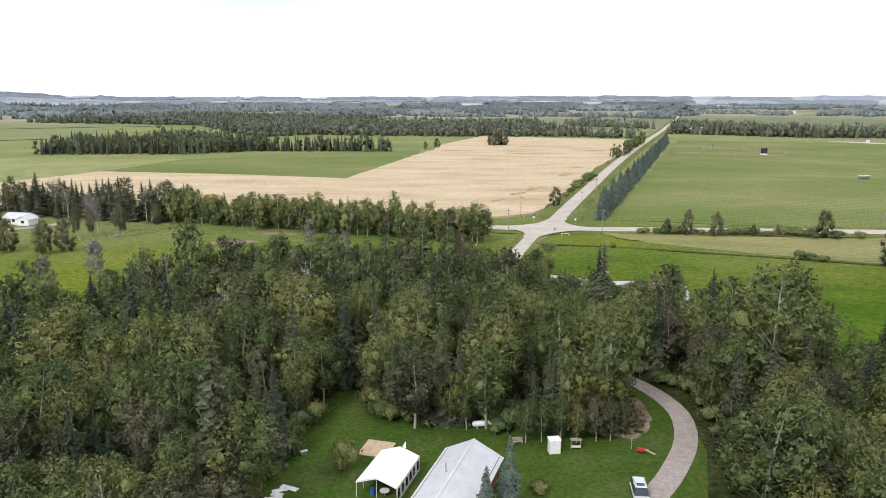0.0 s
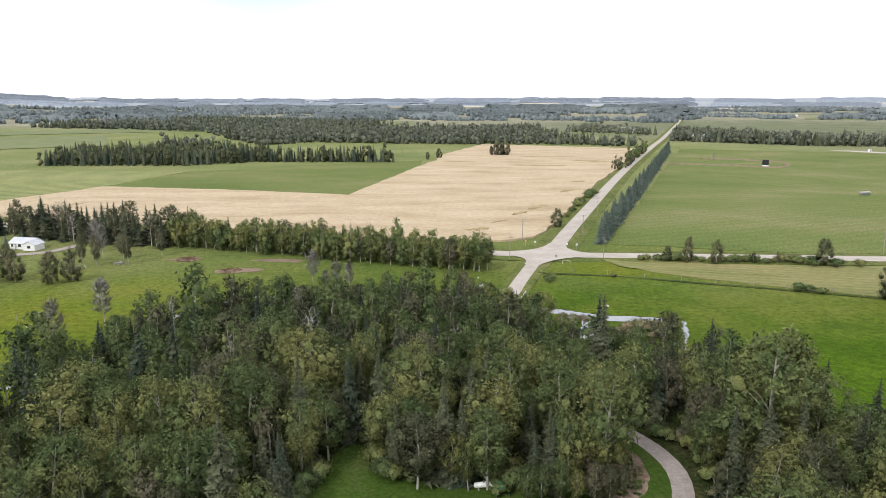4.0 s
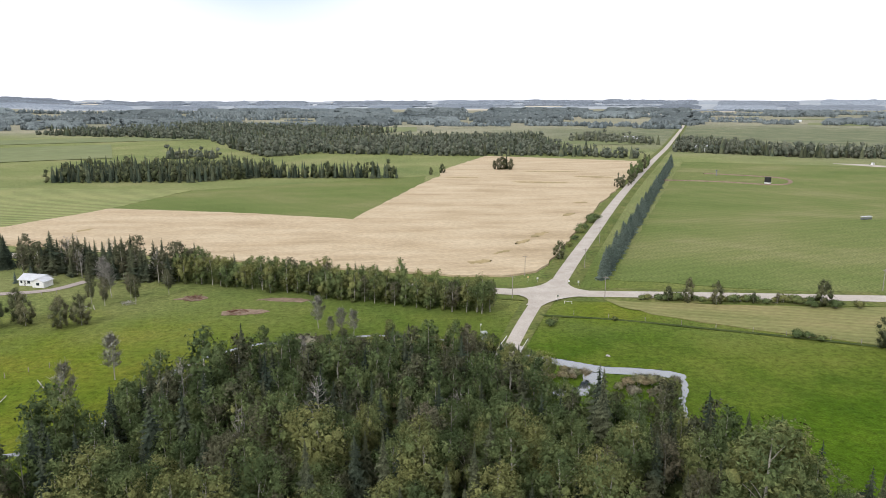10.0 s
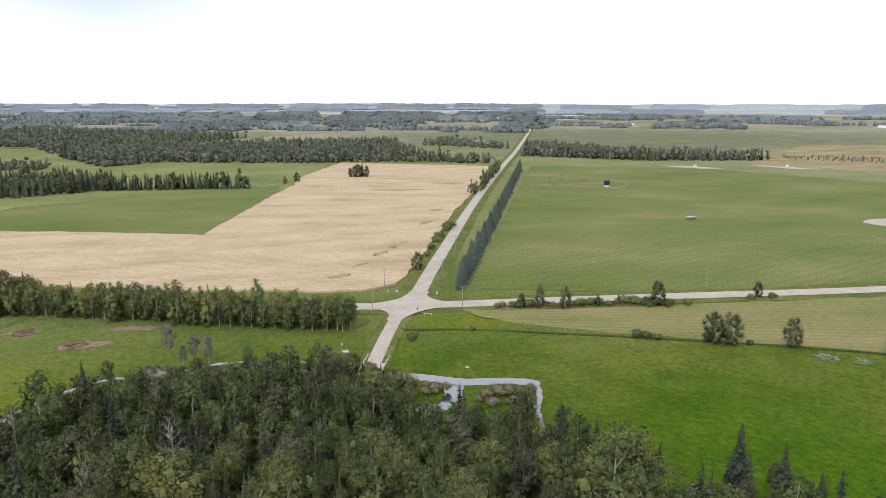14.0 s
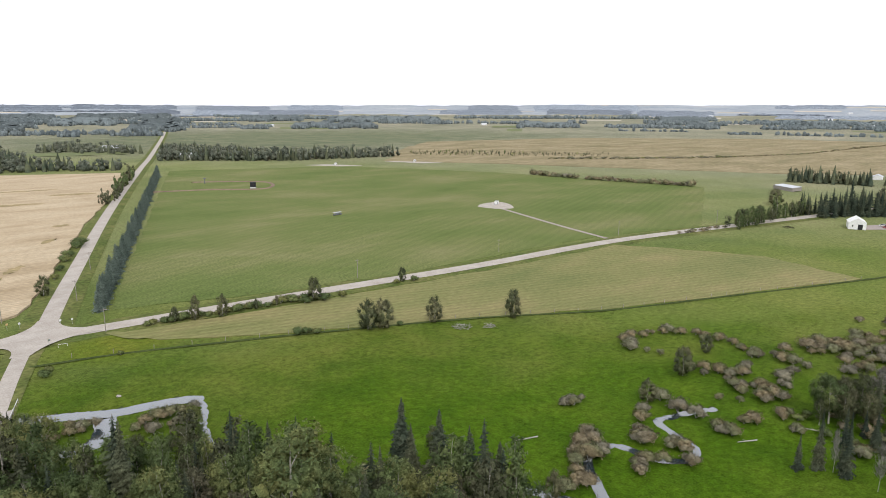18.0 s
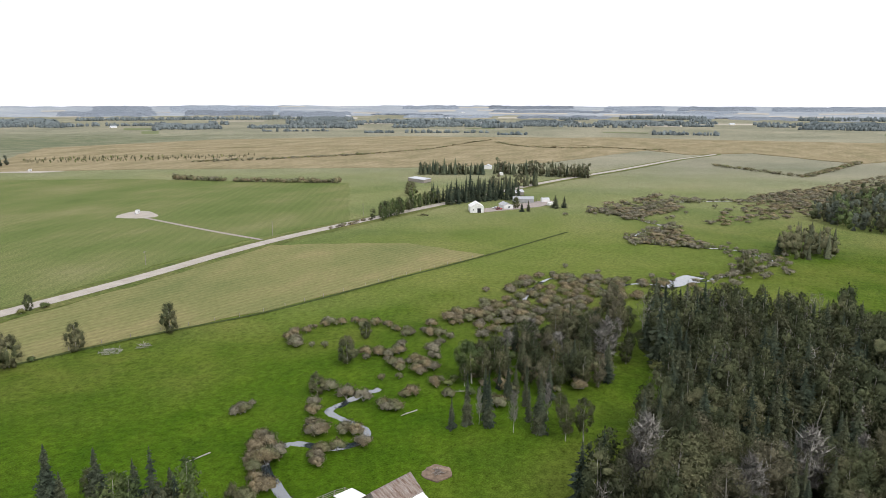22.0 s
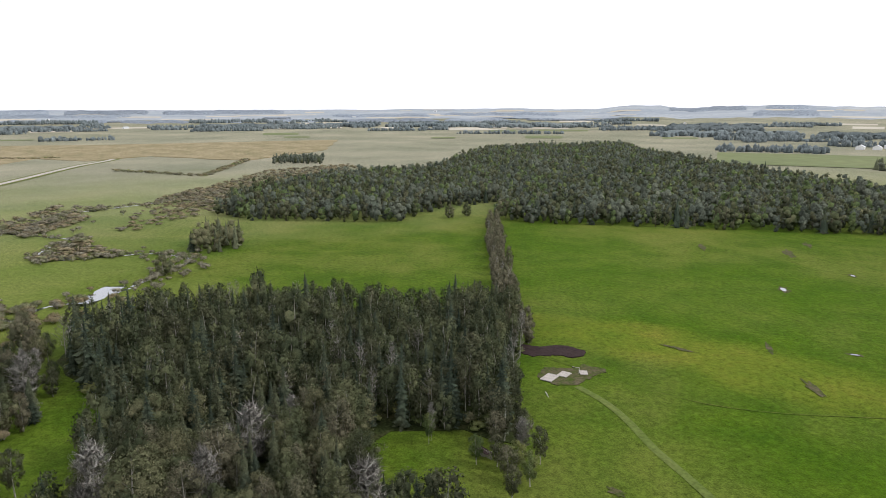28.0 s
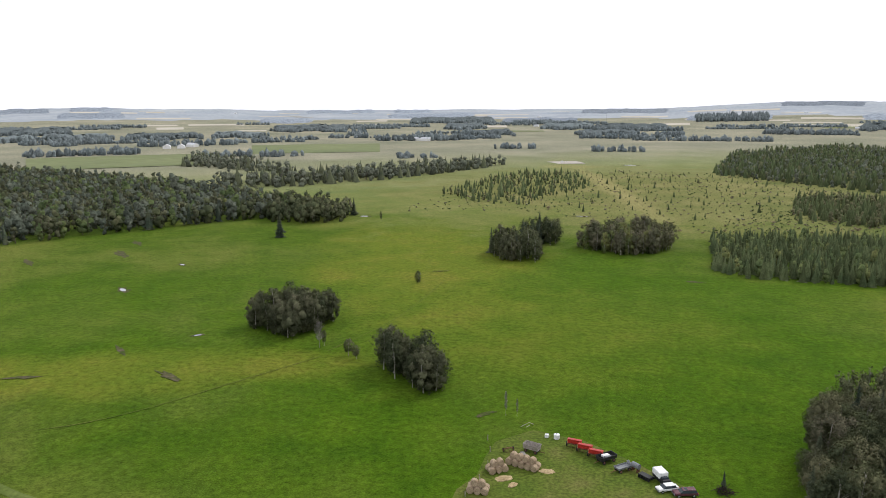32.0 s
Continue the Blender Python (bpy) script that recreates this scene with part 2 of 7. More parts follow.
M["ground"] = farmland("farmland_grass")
M["forest_floor"] = surface("leaf_litter", [(0.3, (0.02, 0.03, 0.008)), (0.5, (0.035, 0.045, 0.014)), (0.7, (0.06, 0.055, 0.025))], big=0.15, small=1.2, vary=0.5, bump=0.6)
M["worn_grass"] = surface("worn_grass", [(0.3, (0.06, 0.1, 0.012)), (0.5, (0.085, 0.115, 0.017)), (0.7, (0.125, 0.125, 0.034))], big=0.1, small=1.4, vary=0.4, bump=0.5)
M["track_grass"] = surface("track_grass", [(0.3, (0.0896, 0.128, 0.0245)), (0.7, (0.128, 0.153, 0.0435))], big=0.15, small=1.0, vary=0.25, bump=0.4)
M["wet_soil"] = surface("wet_grassy_soil", [(0.35, (0.05, 0.075, 0.012)), (0.5, (0.075, 0.075, 0.03)), (0.65, (0.11, 0.09, 0.06))], big=0.35, small=1.5, vary=0.35, bump=0.5)
M["lodged"] = surface("flattened_grain", [(0.3, (0.22, 0.18, 0.09)), (0.7, (0.4, 0.31, 0.17))], big=0.1, small=0.7, vary=0.2)
M["lawn"] = surface("mown_lawn", [(0.3, (0.036, 0.07, 0.01)), (0.5, (0.052, 0.09, 0.015)), (0.7, (0.082, 0.1, 0.032))], big=0.12, small=1.6, vary=0.3)
M["pasture"] = surface("pasture_grass", [(0.28, (0.092, 0.128, 0.034)), (0.42, (0.12, 0.153, 0.046)), (0.55, (0.15, 0.168, 0.06)), (0.72, (0.205, 0.2, 0.092))], big=0.009, small=0.9, vary=0.42, aniso=(1, 1.8, 1), turn=-22, streak=(0.05, 0.05), bump=0.15, spec=0.05)
M["rough_grass"] = surface("rough_verge_grass", [(0.3, (0.07, 0.1, 0.022)), (0.5, (0.11, 0.128, 0.036)), (0.7, (0.17, 0.165, 0.062))], big=0.06, small=0.6, vary=0.35, bump=0.5)
M["wheat"] = surface("ripe_grain", [(0.25, (0.32, 0.245, 0.15)), (0.45, (0.425, 0.335, 0.222)), (0.7, (0.5, 0.41, 0.285))], big=0.018, small=0.5, vary=0.18, aniso=(1, 3, 1), turn=5, streak=(0.12, 0.07))
M["hay"] = surface("cut_hay_field", [(0.3, (0.14, 0.158, 0.057)), (0.5, (0.188, 0.188, 0.074)), (0.7, (0.25, 0.215, 0.1))], big=0.014, small=0.4, vary=0.16, aniso=(1, 2, 1), turn=17, streak=(0.09, 0.07))
M["swath"] = surface("swathed_field", [(0.3, (0.16, 0.19, 0.07)), (0.6, (0.23, 0.24, 0.1))], big=0.02, small=0.3, vary=0.12, turn=-12, streak=(0.045, 0.22))
M["stubble"] = surface("tan_prairie", [(0.3, (0.19, 0.17, 0.09)), (0.5, (0.26, 0.215, 0.125)), (0.7, (0.33, 0.275, 0.17))], big=0.012, small=0.1, vary=0.2, aniso=(1, 2.5, 1), spec=0.05)
M["gravel"] = surface("gravel", [(0.3, (0.36, 0.32, 0.28)), (0.7, (0.47, 0.43, 0.385))], big=0.15, small=2.0, vary=0.14, bump=0.3)
M["dirt_road"] = surface("packed_dirt", [(0.3, (0.3, 0.255, 0.235)), (0.7, (0.37, 0.325, 0.3))], big=0.5, small=2.5, vary=0.16, bump=0.3)
M["mud"] = surface("dark_mud", [(0.3, (0.025, 0.0158, 0.016)), (0.7, (0.05, 0.0338, 0.0325))], big=0.3, small=1.5, vary=0.3, bump=0.6)
M["soil"] = surface("bare_soil", [(0.3, (0.15, 0.11, 0.08)), (0.7, (0.27, 0.2, 0.15))], big=0.2, small=1.2, vary=0.3, bump=0.5)
M["bank"] = surface("creek_bank", [(0.3, (0.034, 0.052, 0.013)), (0.7, (0.07, 0.088, 0.026))], big=0.2, small=1.0, vary=0.35, bump=0.6)
# Far woods and rim: blue-grey base colours stand in for haze.
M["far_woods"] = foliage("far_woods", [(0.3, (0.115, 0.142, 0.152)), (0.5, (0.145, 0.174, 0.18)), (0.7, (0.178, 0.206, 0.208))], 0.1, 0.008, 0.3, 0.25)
M["rim_woods"] = foliage("haze_blue_distant_woods", [(0.3, (0.21, 0.245, 0.29)), (0.7, (0.29, 0.325, 0.37))], 0.1, 0.005, 0.2, 0.1)
M["rim_land"] = surface("haze_blue_distant_land", [(0.3, (0.26, 0.295, 0.335)), (0.6, (0.35, 0.375, 0.4)), (0.75, (0.46, 0.46, 0.46))], big=0.003, small=0.05, vary=0.15)
M["aspen"] = foliage("aspen_leaves", [(0.3, (0.08, 0.112, 0.05)), (0.47, (0.12, 0.162, 0.07)), (0.63, (0.17, 0.212, 0.088)), (0.8, (0.245, 0.255, 0.1))], 0.34, 0.15, 0.28)
M["dull"] = foliage("dull_aspen_leaves", [(0.3, (0.062, 0.07, 0.042)), (0.48, (0.096, 0.103, 0.06)), (0.63, (0.136, 0.14, 0.082)), (0.8, (0.185, 0.172, 0.115))], 0.22, 0.15, 0.28)
M["spruce"] = foliage("spruce_needles", [(0.3, (0.042, 0.057, 0.042)), (0.5, (0.066, 0.084, 0.058)), (0.72, (0.11, 0.12, 0.072))], 0.15, vary=0.4)
M["young_spruce"] = foliage("young_spruce_needles", [(0.3, (0.06, 0.085, 0.042)), (0.5, (0.085, 0.115, 0.055)), (0.72, (0.12, 0.145, 0.068))], 0.15, vary=0.35)
M["blue_spruce"] = foliage("blue_spruce_needles", [(0.3, (0.085, 0.115, 0.096)), (0.65, (0.14, 0.178, 0.148))], 0.15, vary=0.35)
M["willow"] = foliage("willow_leaves", [(0.3, (0.18, 0.172, 0.13)), (0.46, (0.225, 0.205, 0.15)), (0.6, (0.265, 0.215, 0.13)), (0.72, (0.19, 0.2, 0.11)), (0.85, (0.25, 0.232, 0.17))], 0.2, 0.1, 0.35)
M["deep"] = foliage("dark_poplar_leaves", [(0.3, (0.052, 0.064, 0.036)), (0.48, (0.084, 0.098, 0.054)), (0.63, (0.122, 0.134, 0.07)), (0.8, (0.17, 0.166, 0.094))], 0.2, 0.15, 0.28)
# Leaf colour greyed and lightened in place of haze over far groves.
M["grey_poplar"] = foliage("hazed_poplar_leaves", [(0.3, (0.084, 0.1, 0.078)), (0.5, (0.12, 0.138, 0.106)), (0.75, (0.165, 0.178, 0.132))], 0.15, 0.05, 0.3, 0.8)
M["bark"] = plain("pale_bark", (0.38, 0.36, 0.31), 0.9, vary=0.4, small=5)
M["dark_bark"] = plain("spruce_bark", (0.11, 0.085, 0.065), 0.95, vary=0.3)
M["twig"] = foliage("bare_twigs", [(0.3, (0.29, 0.27, 0.24)), (0.7, (0.42, 0.4, 0.365))], 0.0, vary=0.3)


def water_material():
    m, n, l = nodes_of("creek_water")
    b = n.new("ShaderNodeBsdfPrincipled")
    b.inputs["Base Color"].default_value = (0.04, 0.055, 0.065, 1)
    b.inputs["Roughness"].default_value, b.inputs["IOR"].default_value, b.inputs["Specular IOR Level"].default_value = 0.04, 1.9, 1.0
    b.inputs["Coat Weight"].default_value, b.inputs["Coat Roughness"].default_value = 1.0, 0.05
    ns = n.new("ShaderNodeTexNoise")
    ns.inputs["Scale"].default_value = 0.7
    bp = n.new("ShaderNodeBump")
    bp.inputs["Strength"].default_value, bp.inputs["Distance"].default_value = 0.05, 0.1
    l.new(ns.outputs["Fac"], bp.inputs["Height"])
    l.new(bp.outputs["Normal"], b.inputs["Normal"])
    o = n.new("ShaderNodeOutputMaterial")
    l.new(b.outputs["BSDF"], o.inputs["Surface"])
    return m


M["water"] = water_material()


# ---------------------------------------------------------------- helpers
def part(name, bm, material, parent=None, label=""):
    me = bpy.data.meshes.new(name)
    bm.to_mesh(me)
    bm.free()
    me.materials.append(material)
    ob = new(name, me)
    if parent is not None:
        ob.parent = parent
    return tagged(ob, label)


def array_mesh(name, V, F, mats, idx=None, soft=False, normals=None):
    """A mesh out of arrays: vertices and triangles or quads, with a material for each face and, for foliage, the shading normals of the mass."""
    V, F = np.asarray(V, float), np.asarray(F, int)
    k = F.shape[1]
    me = bpy.data.meshes.new(name)
    me.vertices.add(len(V))
    me.vertices.foreach_set("co", V.ravel())
    me.loops.add(F.size)
    me.loops.foreach_set("vertex_index", F.ravel())
    me.polygons.add(len(F))
    me.polygons.foreach_set("loop_start", np.arange(0, F.size, k))
    for m in mats:
        me.materials.append(m)
    if idx is not None:
        me.polygons.foreach_set("material_index", np.asarray(idx, int))
    if soft:
        me.polygons.foreach_set("use_smooth", np.ones(len(F), bool))
    me.update(calc_edges=True)
    if normals is not None:
        me.attributes.new("custom_normal", "FLOAT_VECTOR", "POINT").data.foreach_set("vector", np.asarray(normals, np.float32).ravel())
    return me


def thing(name, x, y, z=0.0, turn=0.0, label="", category="", group=""):
    ob = new(name)
    ob.matrix_basis = pose(x, y, z, 0, 0, turn)
    ob.empty_display_size = 0.5
    return tagged(ob, label, category, group)


def bearing(az, r):
    return r * math.sin(radians(az)), r * math.cos(radians(az))


def spline(pts, step):
    """Points along a smooth line through pts, about step apart."""
    P = [np.array(p, float) for p in pts]
    P = [2 * P[0] - P[1], *P, 2 * P[-1] - P[-2]]
    out = []
    for a, b, c, d in zip(P, P[1:], P[2:], P[3:]):
        k = max(2, int(np.linalg.norm(c - b) / step))
        for i in range(k):
            t = i / k
            out.append(0.5 * (2 * b + (c - a) * t + (2 * a - 5 * b + 4 * c - d) * t * t + (3 * b - a - 3 * c + d) * t ** 3))
    out.append(P[-2])
    return np.array(out)


def inside(x, y, poly):
    x, y = np.asarray(x), np.asarray(y)
    r = np.zeros(x.shape, bool)
    for (x0, y0), (x1, y1) in zip(poly, poly[1:] + poly[:1]):
        if y0 != y1:
            r ^= ((y0 > y) != (y1 > y)) & (x < (x1 - x0) * (y - y0) / (y1 - y0) + x0)
    return r


def smooth(a, b, v):
    s = np.clip((v - a) / (b - a), 0, 1)
    return s * s * (3 - 2 * s)


# ---------------------------------------------------------------- the land
CREEK = [(-150, 95), (-100, 128), (-77, 139.5), (-74, 152), (-73, 165), (-66, 186), (-52, 200.5), (-38, 199.5), (-20, 207), (0, 204), (11, 196.5), (22, 190), (35, 184), (46, 178), (57, 176), (65, 172.5), (63.5, 164), (60, 156), (58, 140), (63, 128), (66, 120), (74, 108), (90, 96), (96, 88.5), (104, 73), (110, 78), (114, 83), (122, 88), (127.5, 84), (128, 76), (133, 71), (139, 72), (142, 79), (145, 86), (150, 85), (157, 83), (163, 80)]
CREEK_2 = [(163, 80), (172, 92), (176, 110), (188, 112), (196, 100), (215, 90), (230, 78), (243, 66), (255, 63), (268, 66), (285, 66), (304, 62), (298, 43), (291, 37), (306, 28), (310, 12), (325, -4), (355, -24), (374, -33), (397, -16), (398, 6), (403, 37), (440, 34), (454, 20), (480, 40), (515, 72), (517, 35), (560, 40), (582, 25), (626, -54), (660, -110)]
SPUR = [(43, 176), (41, 169), (37, 163.5), (30, 163)]
creek_line = np.vstack([spline(CREEK, 1.0), spline([q for q in CREEK_2[8:] if q[0] < 345], 1.0)])
spur_line = spline(SPUR, 2)
pond_line = spline([(306, 15), (313, 11.5), (321, 7), (330, 2.5)], 2)


def creek_width(x, y):
    return np.where((x > 20) & (x < 67), np.where(y > 171, 1.3, -0.25), np.where(x > 112, 0.1, np.where(x > 70, 0.2, 0.0)))


def skyline(az):
    """Height of the land's far rim, by compass bearing."""
    h = 64 - 7 * np.exp(-(az / 45.0) ** 4) + 1.5 * np.sin(az * 0.9) + 1.2 * np.sin(az * 0.37 + 1)
    for c, w, a in ((-31.5, 4.5, 30), (-24.3, 1.4, 11), (10, 6, 5), (130.8, 2.4, 27), (140, 5, 22), (148, 4, 14), (118, 8, 5), (-160, 13, 38), (60, 20, 3)):
        h = h + a * np.exp(-((az - c) / w) ** 4)
    return h


def land(x, y):
    x, y = np.asarray(x, float), np.asarray(y, float)
    r, az = np.hypot(x, y), np.degrees(np.arctan2(x, y))
    s = np.clip((r - 1700) / 2950, 0, 1)
    return skyline(az) * s ** 1.6


def spacing(a, b, fine_lo, fine_hi, fine, coarse):
    v = list(np.arange(fine_lo, fine_hi + 0.01, fine))
    lo, hi, s = fine_lo, fine_hi, fine
    while hi < b or lo > a:
        s = min(s * 1.22, coarse)
        hi, lo = hi + s, lo - s
        v += [min(hi, b)] * (hi - s < b) + [max(lo, a)] * (lo + s > a)
    return np.array(sorted(set(v)))


def grid_faces(nx, ny):
    i = np.arange(nx - 1)[:, None] * ny + np.arange(ny - 1)[None]
    return np.stack([i, i + ny, i + ny + 1, i + 1], -1).reshape(-1, 4)


def distance_to(X, Y, line):
    d = np.full(X.shape, 1e9)
    for px, py in line:
        d = np.minimum(d, (X - px) ** 2 + (Y - py) ** 2)
    return np.sqrt(d)


def build_ground():
    xs, ys = spacing(-4700, 4700, -85, 330, 1.35, 110), spacing(-4700, 4700, -10, 210, 1.35, 110)
    X, Y = np.meshgrid(xs, ys, indexing="ij")
    Z = land(X, Y)
    near = (X > -160) & (X < 700) & (Y > -130) & (Y < 225)
    dep = np.zeros(X.shape)
    d = distance_to(X[near], Y[near], creek_line)
    w = creek_width(X[near], Y[near])
    carve = -1.3 * (1 - smooth(w * 0.7, w + np.where(w > 1, 2.0, 1.5), d))
    d2 = distance_to(X[near], Y[near], spur_line)
    carve = np.minimum(carve, -1.3 * (1 - smooth(1.1, 3.2, d2)))
    carve = np.minimum(carve, -1.2 * (1 - smooth(3.2, 6.0, distance_to(X[near], Y[near], pond_line))))
    dep[near] = carve
    Z = Z + dep - 0.12 * (1 + np.sin(X * 0.11 + np.sin(Y * 0.07) * 2) * np.cos(Y * 0.13))
    r = np.hypot(X, Y)
    keep = r < 4700
    F = grid_faces(len(xs), len(ys))
    F = F[keep.ravel()[F].all(1)]
    V = np.stack([X, Y, Z], -1).reshape(-1, 3)
    c = V[F].mean(1)
    idx = np.zeros(len(F), int)
    # Past 3300 m the ground's colour has the horizon haze painted in.
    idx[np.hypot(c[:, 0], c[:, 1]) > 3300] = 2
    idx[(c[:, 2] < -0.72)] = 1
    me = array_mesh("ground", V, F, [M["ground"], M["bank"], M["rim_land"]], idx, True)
    tagged(new("ground", me), "green prairie farmland with meadows and a creek bed", "ground", kind="structure")


build_ground()


def ribbon(name, line, half, z, material, label, category, lift=0.0):
    line = np.asarray(line, float)
    d = np.gradient(line, axis=0)
    d /= np.linalg.norm(d, axis=1)[:, None]
    nrm = np.stack([-d[:, 1], d[:, 0]], -1)
    half = np.broadcast_to(np.asarray(half, float), (len(line),))
    cols, zs = [], []
    for k, zz in ((-1, z), (-0.5, z + lift * 0.7), (0, z + lift), (0.5, z + lift * 0.7), (1, z)):
        p = line + nrm * (k * half)[:, None]
        cols.append(np.column_stack([p, land(p[:, 0], p[:, 1]) + zz]))
    V = np.stack(cols, 1).reshape(-1, 3)
    me = array_mesh(name, V, grid_faces(len(line), 5), [material])
    return tagged(new(name, me), label, category, kind="structure")


def field(name, poly, z, material, label, category="field", ragged=2.0, cell=None, kind="structure"):
    """A crop or grass sheet with an uneven edge and a skirt down to the ground."""
    seg = min(7.0, max(0.35, sum(math.hypot(b[0] - a[0], b[1] - a[1]) for a, b in zip(poly, poly[1:] + poly[:1])) / 70))
    base = spline(poly + poly[:1], seg)[:-1] if seg < 2 else None
    pts = []
    if base is not None:
        for x, y in base:
            v = Vector((x * 0.35, y * 0.35, 3.1))
            pts.append((x + ragged * (0.8 * noise.noise(v) + 0.35 * noise.noise(v * 3.1)), y + ragged * (0.8 * noise.noise(v + Vector((9, 4, 0))) + 0.35 * noise.noise(v * 3.1 + Vector((5, 2, 0))))))
    for (x0, y0), (x1, y1) in zip(poly, poly[1:] + poly[:1]) if base is None else ():
        k = max(1, int(math.hypot(x1 - x0, y1 - y0) / 7))
        for i in range(k):
            px, py = x0 + (x1 - x0) * i / k, y0 + (y1 - y0) * i / k
            v = Vector((px, py, 3.1)) * (0.11 if ragged < 4 else 0.018)
            pts.append((px + ragged * noise.noise(v), py + ragged * noise.noise(v + Vector((9, 4, 0)))))
    bm = bmesh.new()
    vs = [bm.verts.new((x, y, float(land(x, y)) + z)) for x, y in pts]
    f = bm.faces.new(vs)
    if f.normal.z < 0:
        f.normal_flip()
    low = [bm.verts.new((x, y, float(land(x, y)) - 0.3)) for x, y in pts]
    n = len(pts)
    for i in range(n):
        bm.faces.new((vs[i], vs[(i + 1) % n], low[(i + 1) % n], low[i]))
    bmesh.ops.triangulate(bm, faces=[f])
    bmesh.ops.recalc_face_normals(bm, faces=bm.faces)
    ob = part(name, bm, material)
    return tagged(ob, label, category, kind=kind)


# water in the creek bed
ribbon("creek_water", spline(CREEK, 2.5), creek_width(*spline(CREEK, 2.5).T) + 1.2, -0.5, M["water"], "calm creek water mirroring the pale sky", "water")
ribbon("creek_water", spline([q for q in CREEK_2[8:] if q[0] < 345], 3), 0.9, -0.5, M["water"], "narrow creek water among willow bushes", "water")
ribbon("creek_water", spline(CREEK_2[16:], 4), 0.8, 0.03, M["water"], "thin creek winding over the flats", "water")
ribbon("creek_water", spur_line, 4.0, -0.51, M["water"], "side arm of the creek with pale water", "water")
ribbon("pond_water", pond_line, np.interp(np.arange(len(pond_line)), [0, 3, 6, 9, 14, 40], [2.5, 5.5, 3.6, 5.8, 3.5, 3.0]), -0.47, M["water"], "small blue-grey pond widening the creek", "water")

# fields
field("wheat_field", [(-340, 392), (-242, 396), (-211, 464), (-116, 441), (-47, 417), (-5, 604), (9, 654), (14, 716), (70, 885), (160, 842), (243, 802), (150, 556), (118, 480), (79, 372), (56, 312), (44, 284), (30, 277), (8, 279), (-60, 298), (-160, 331), (-190, 341), (-340, 386)], 0.7, M["wheat"], "ripe golden wheat field with flattened streaks", ragged=2.0)
field("pasture_field", [(-214, 466), (-189, 562), (-100, 610), (-4, 660), (-6, 606), (-47, 420), (-116, 444)], 0.06, M["pasture"], "short green grazed pasture beside the wheat")
field("swathed_field", [(-620, 560), (-353, 582), (-190, 563), (-214, 466), (-242, 397), (-420, 383), (-620, 400)], 0.08, M["swath"], "pale green field lying in mown swaths")
field("hay_field", [(66, 241), (74, 224), (120, 198.5), (171, 175.5), (212, 152), (260, 134), (338, 105), (352, 155), (330, 205), (318, 221), (230, 224), (150, 231), (100, 236)], 0.1, M["hay"], "yellow-green mown hay field in faint windrows")
field("green_field", [(72, 272), (88, 310), (150, 462), (214, 620), (290, 800), (470, 730), (560, 560), (590, 420), (610, 330), (410, 222), (330, 244), (200, 246), (130, 254)], 0.08, M["pasture"], "broad green pasture behind the gravel road")
field("prairie_field", [(620, 850), (900, 1080), (1250, 1000), (1560, 700), (1640, 300), (1450, 120), (1330, 250), (1180, 600), (960, 880), (700, 860)], 0.45, M["stubble"], "tan brown prairie land", ragged=8)
field("prairie_field", [(560, 760), (700, 900), (1000, 900), (1250, 560), (1350, 250), (1250, 100), (930, 200), (800, 330), (640, 640)], 0.2, M["stubble"], "tan prairie hay land", ragged=5)
field("prairie_field", [(1230, -60), (1150, 30), (1320, 160), (1650, 0), (1650, -500), (1250, -350), (1060, -180)], 0.7, M["stubble"], "tawny flat prairie grassland", ragged=8)

for x, y, a, b, t in ((95, 600, 26, 5, -10), (150, 640, 18, 6, -15), (30, 640, 16, 4, 0), (58, 365, 9, 2.2, 55), (46, 345, 8, 2, 55), (86, 430, 7, 2.5, 55), (34, 322, 7, 1.6, 45), (22, 302, 6, 3, 30), (104, 480, 6, 3, 30), (-190, 385, 6, 2, 60), (120, 690, 30, 4, -8)):
    k_, s_ = math.cos(radians(t)), math.sin(radians(t))
    field("lodged_wheat", [(x + k_ * a * math.cos(u) - s_ * b * math.sin(u), y + s_ * a * math.cos(u) + k_ * b * math.sin(u)) for u in np.linspace(0, 5.5, 8)], 0.73, M["lodged"], "flattened darker patch of wheat", "wheat", ragged=2.5)

field("prairie_field", [(1350, 250), (1250, 100), (1330, 60), (1640, -20), (1690, 200), (1640, 300)], 1.0, M["stubble"], "tan prairie hay land", ragged=8)

# roads
EW = spline([(-900, 560), (-500, 420), (-186, 320), (-168, 314), (-70, 281), (25, 255), (46, 251.5), (100, 247), (162, 241), (230, 234), (323, 229), (415, 212), (550, 182), (695, 149), (860, 97), (1048, 44), (1196, -6), (1330, 40), (1450, 60)], 8)
NS = spline([(22, 190.5), (31, 220), (39.5, 244), (46, 252), (52, 272), (79, 347), (152.5, 544), (268, 835), (378, 1109), (700, 1942), (1190, 3240)], 6)
ribbon("verge", EW, 9.5, 0.03, M["rough_grass"], "rough grassy ditch verge along the gravel road", "verge", 0.25)
ribbon("verge", NS, np.interp(np.arange(len(NS)), [0, 9, 13, 400], [4.2, 5.5, 8.5, 8.5]), 0.02, M["rough_grass"], "rough grassy verge along the side road", "verge", 0.25)
ribbon("road", EW, 4.2, 0.3, M["gravel"], "wide pale grey gravel road", "road", 0.12)
ribbon("road", NS, np.interp(np.arange(len(NS)), [0, 8, 12, 400], [2.2, 2.3, 3.2, 3.2]), 0.31, M["gravel"], "straight pale gravel side road", "road", 0.12)
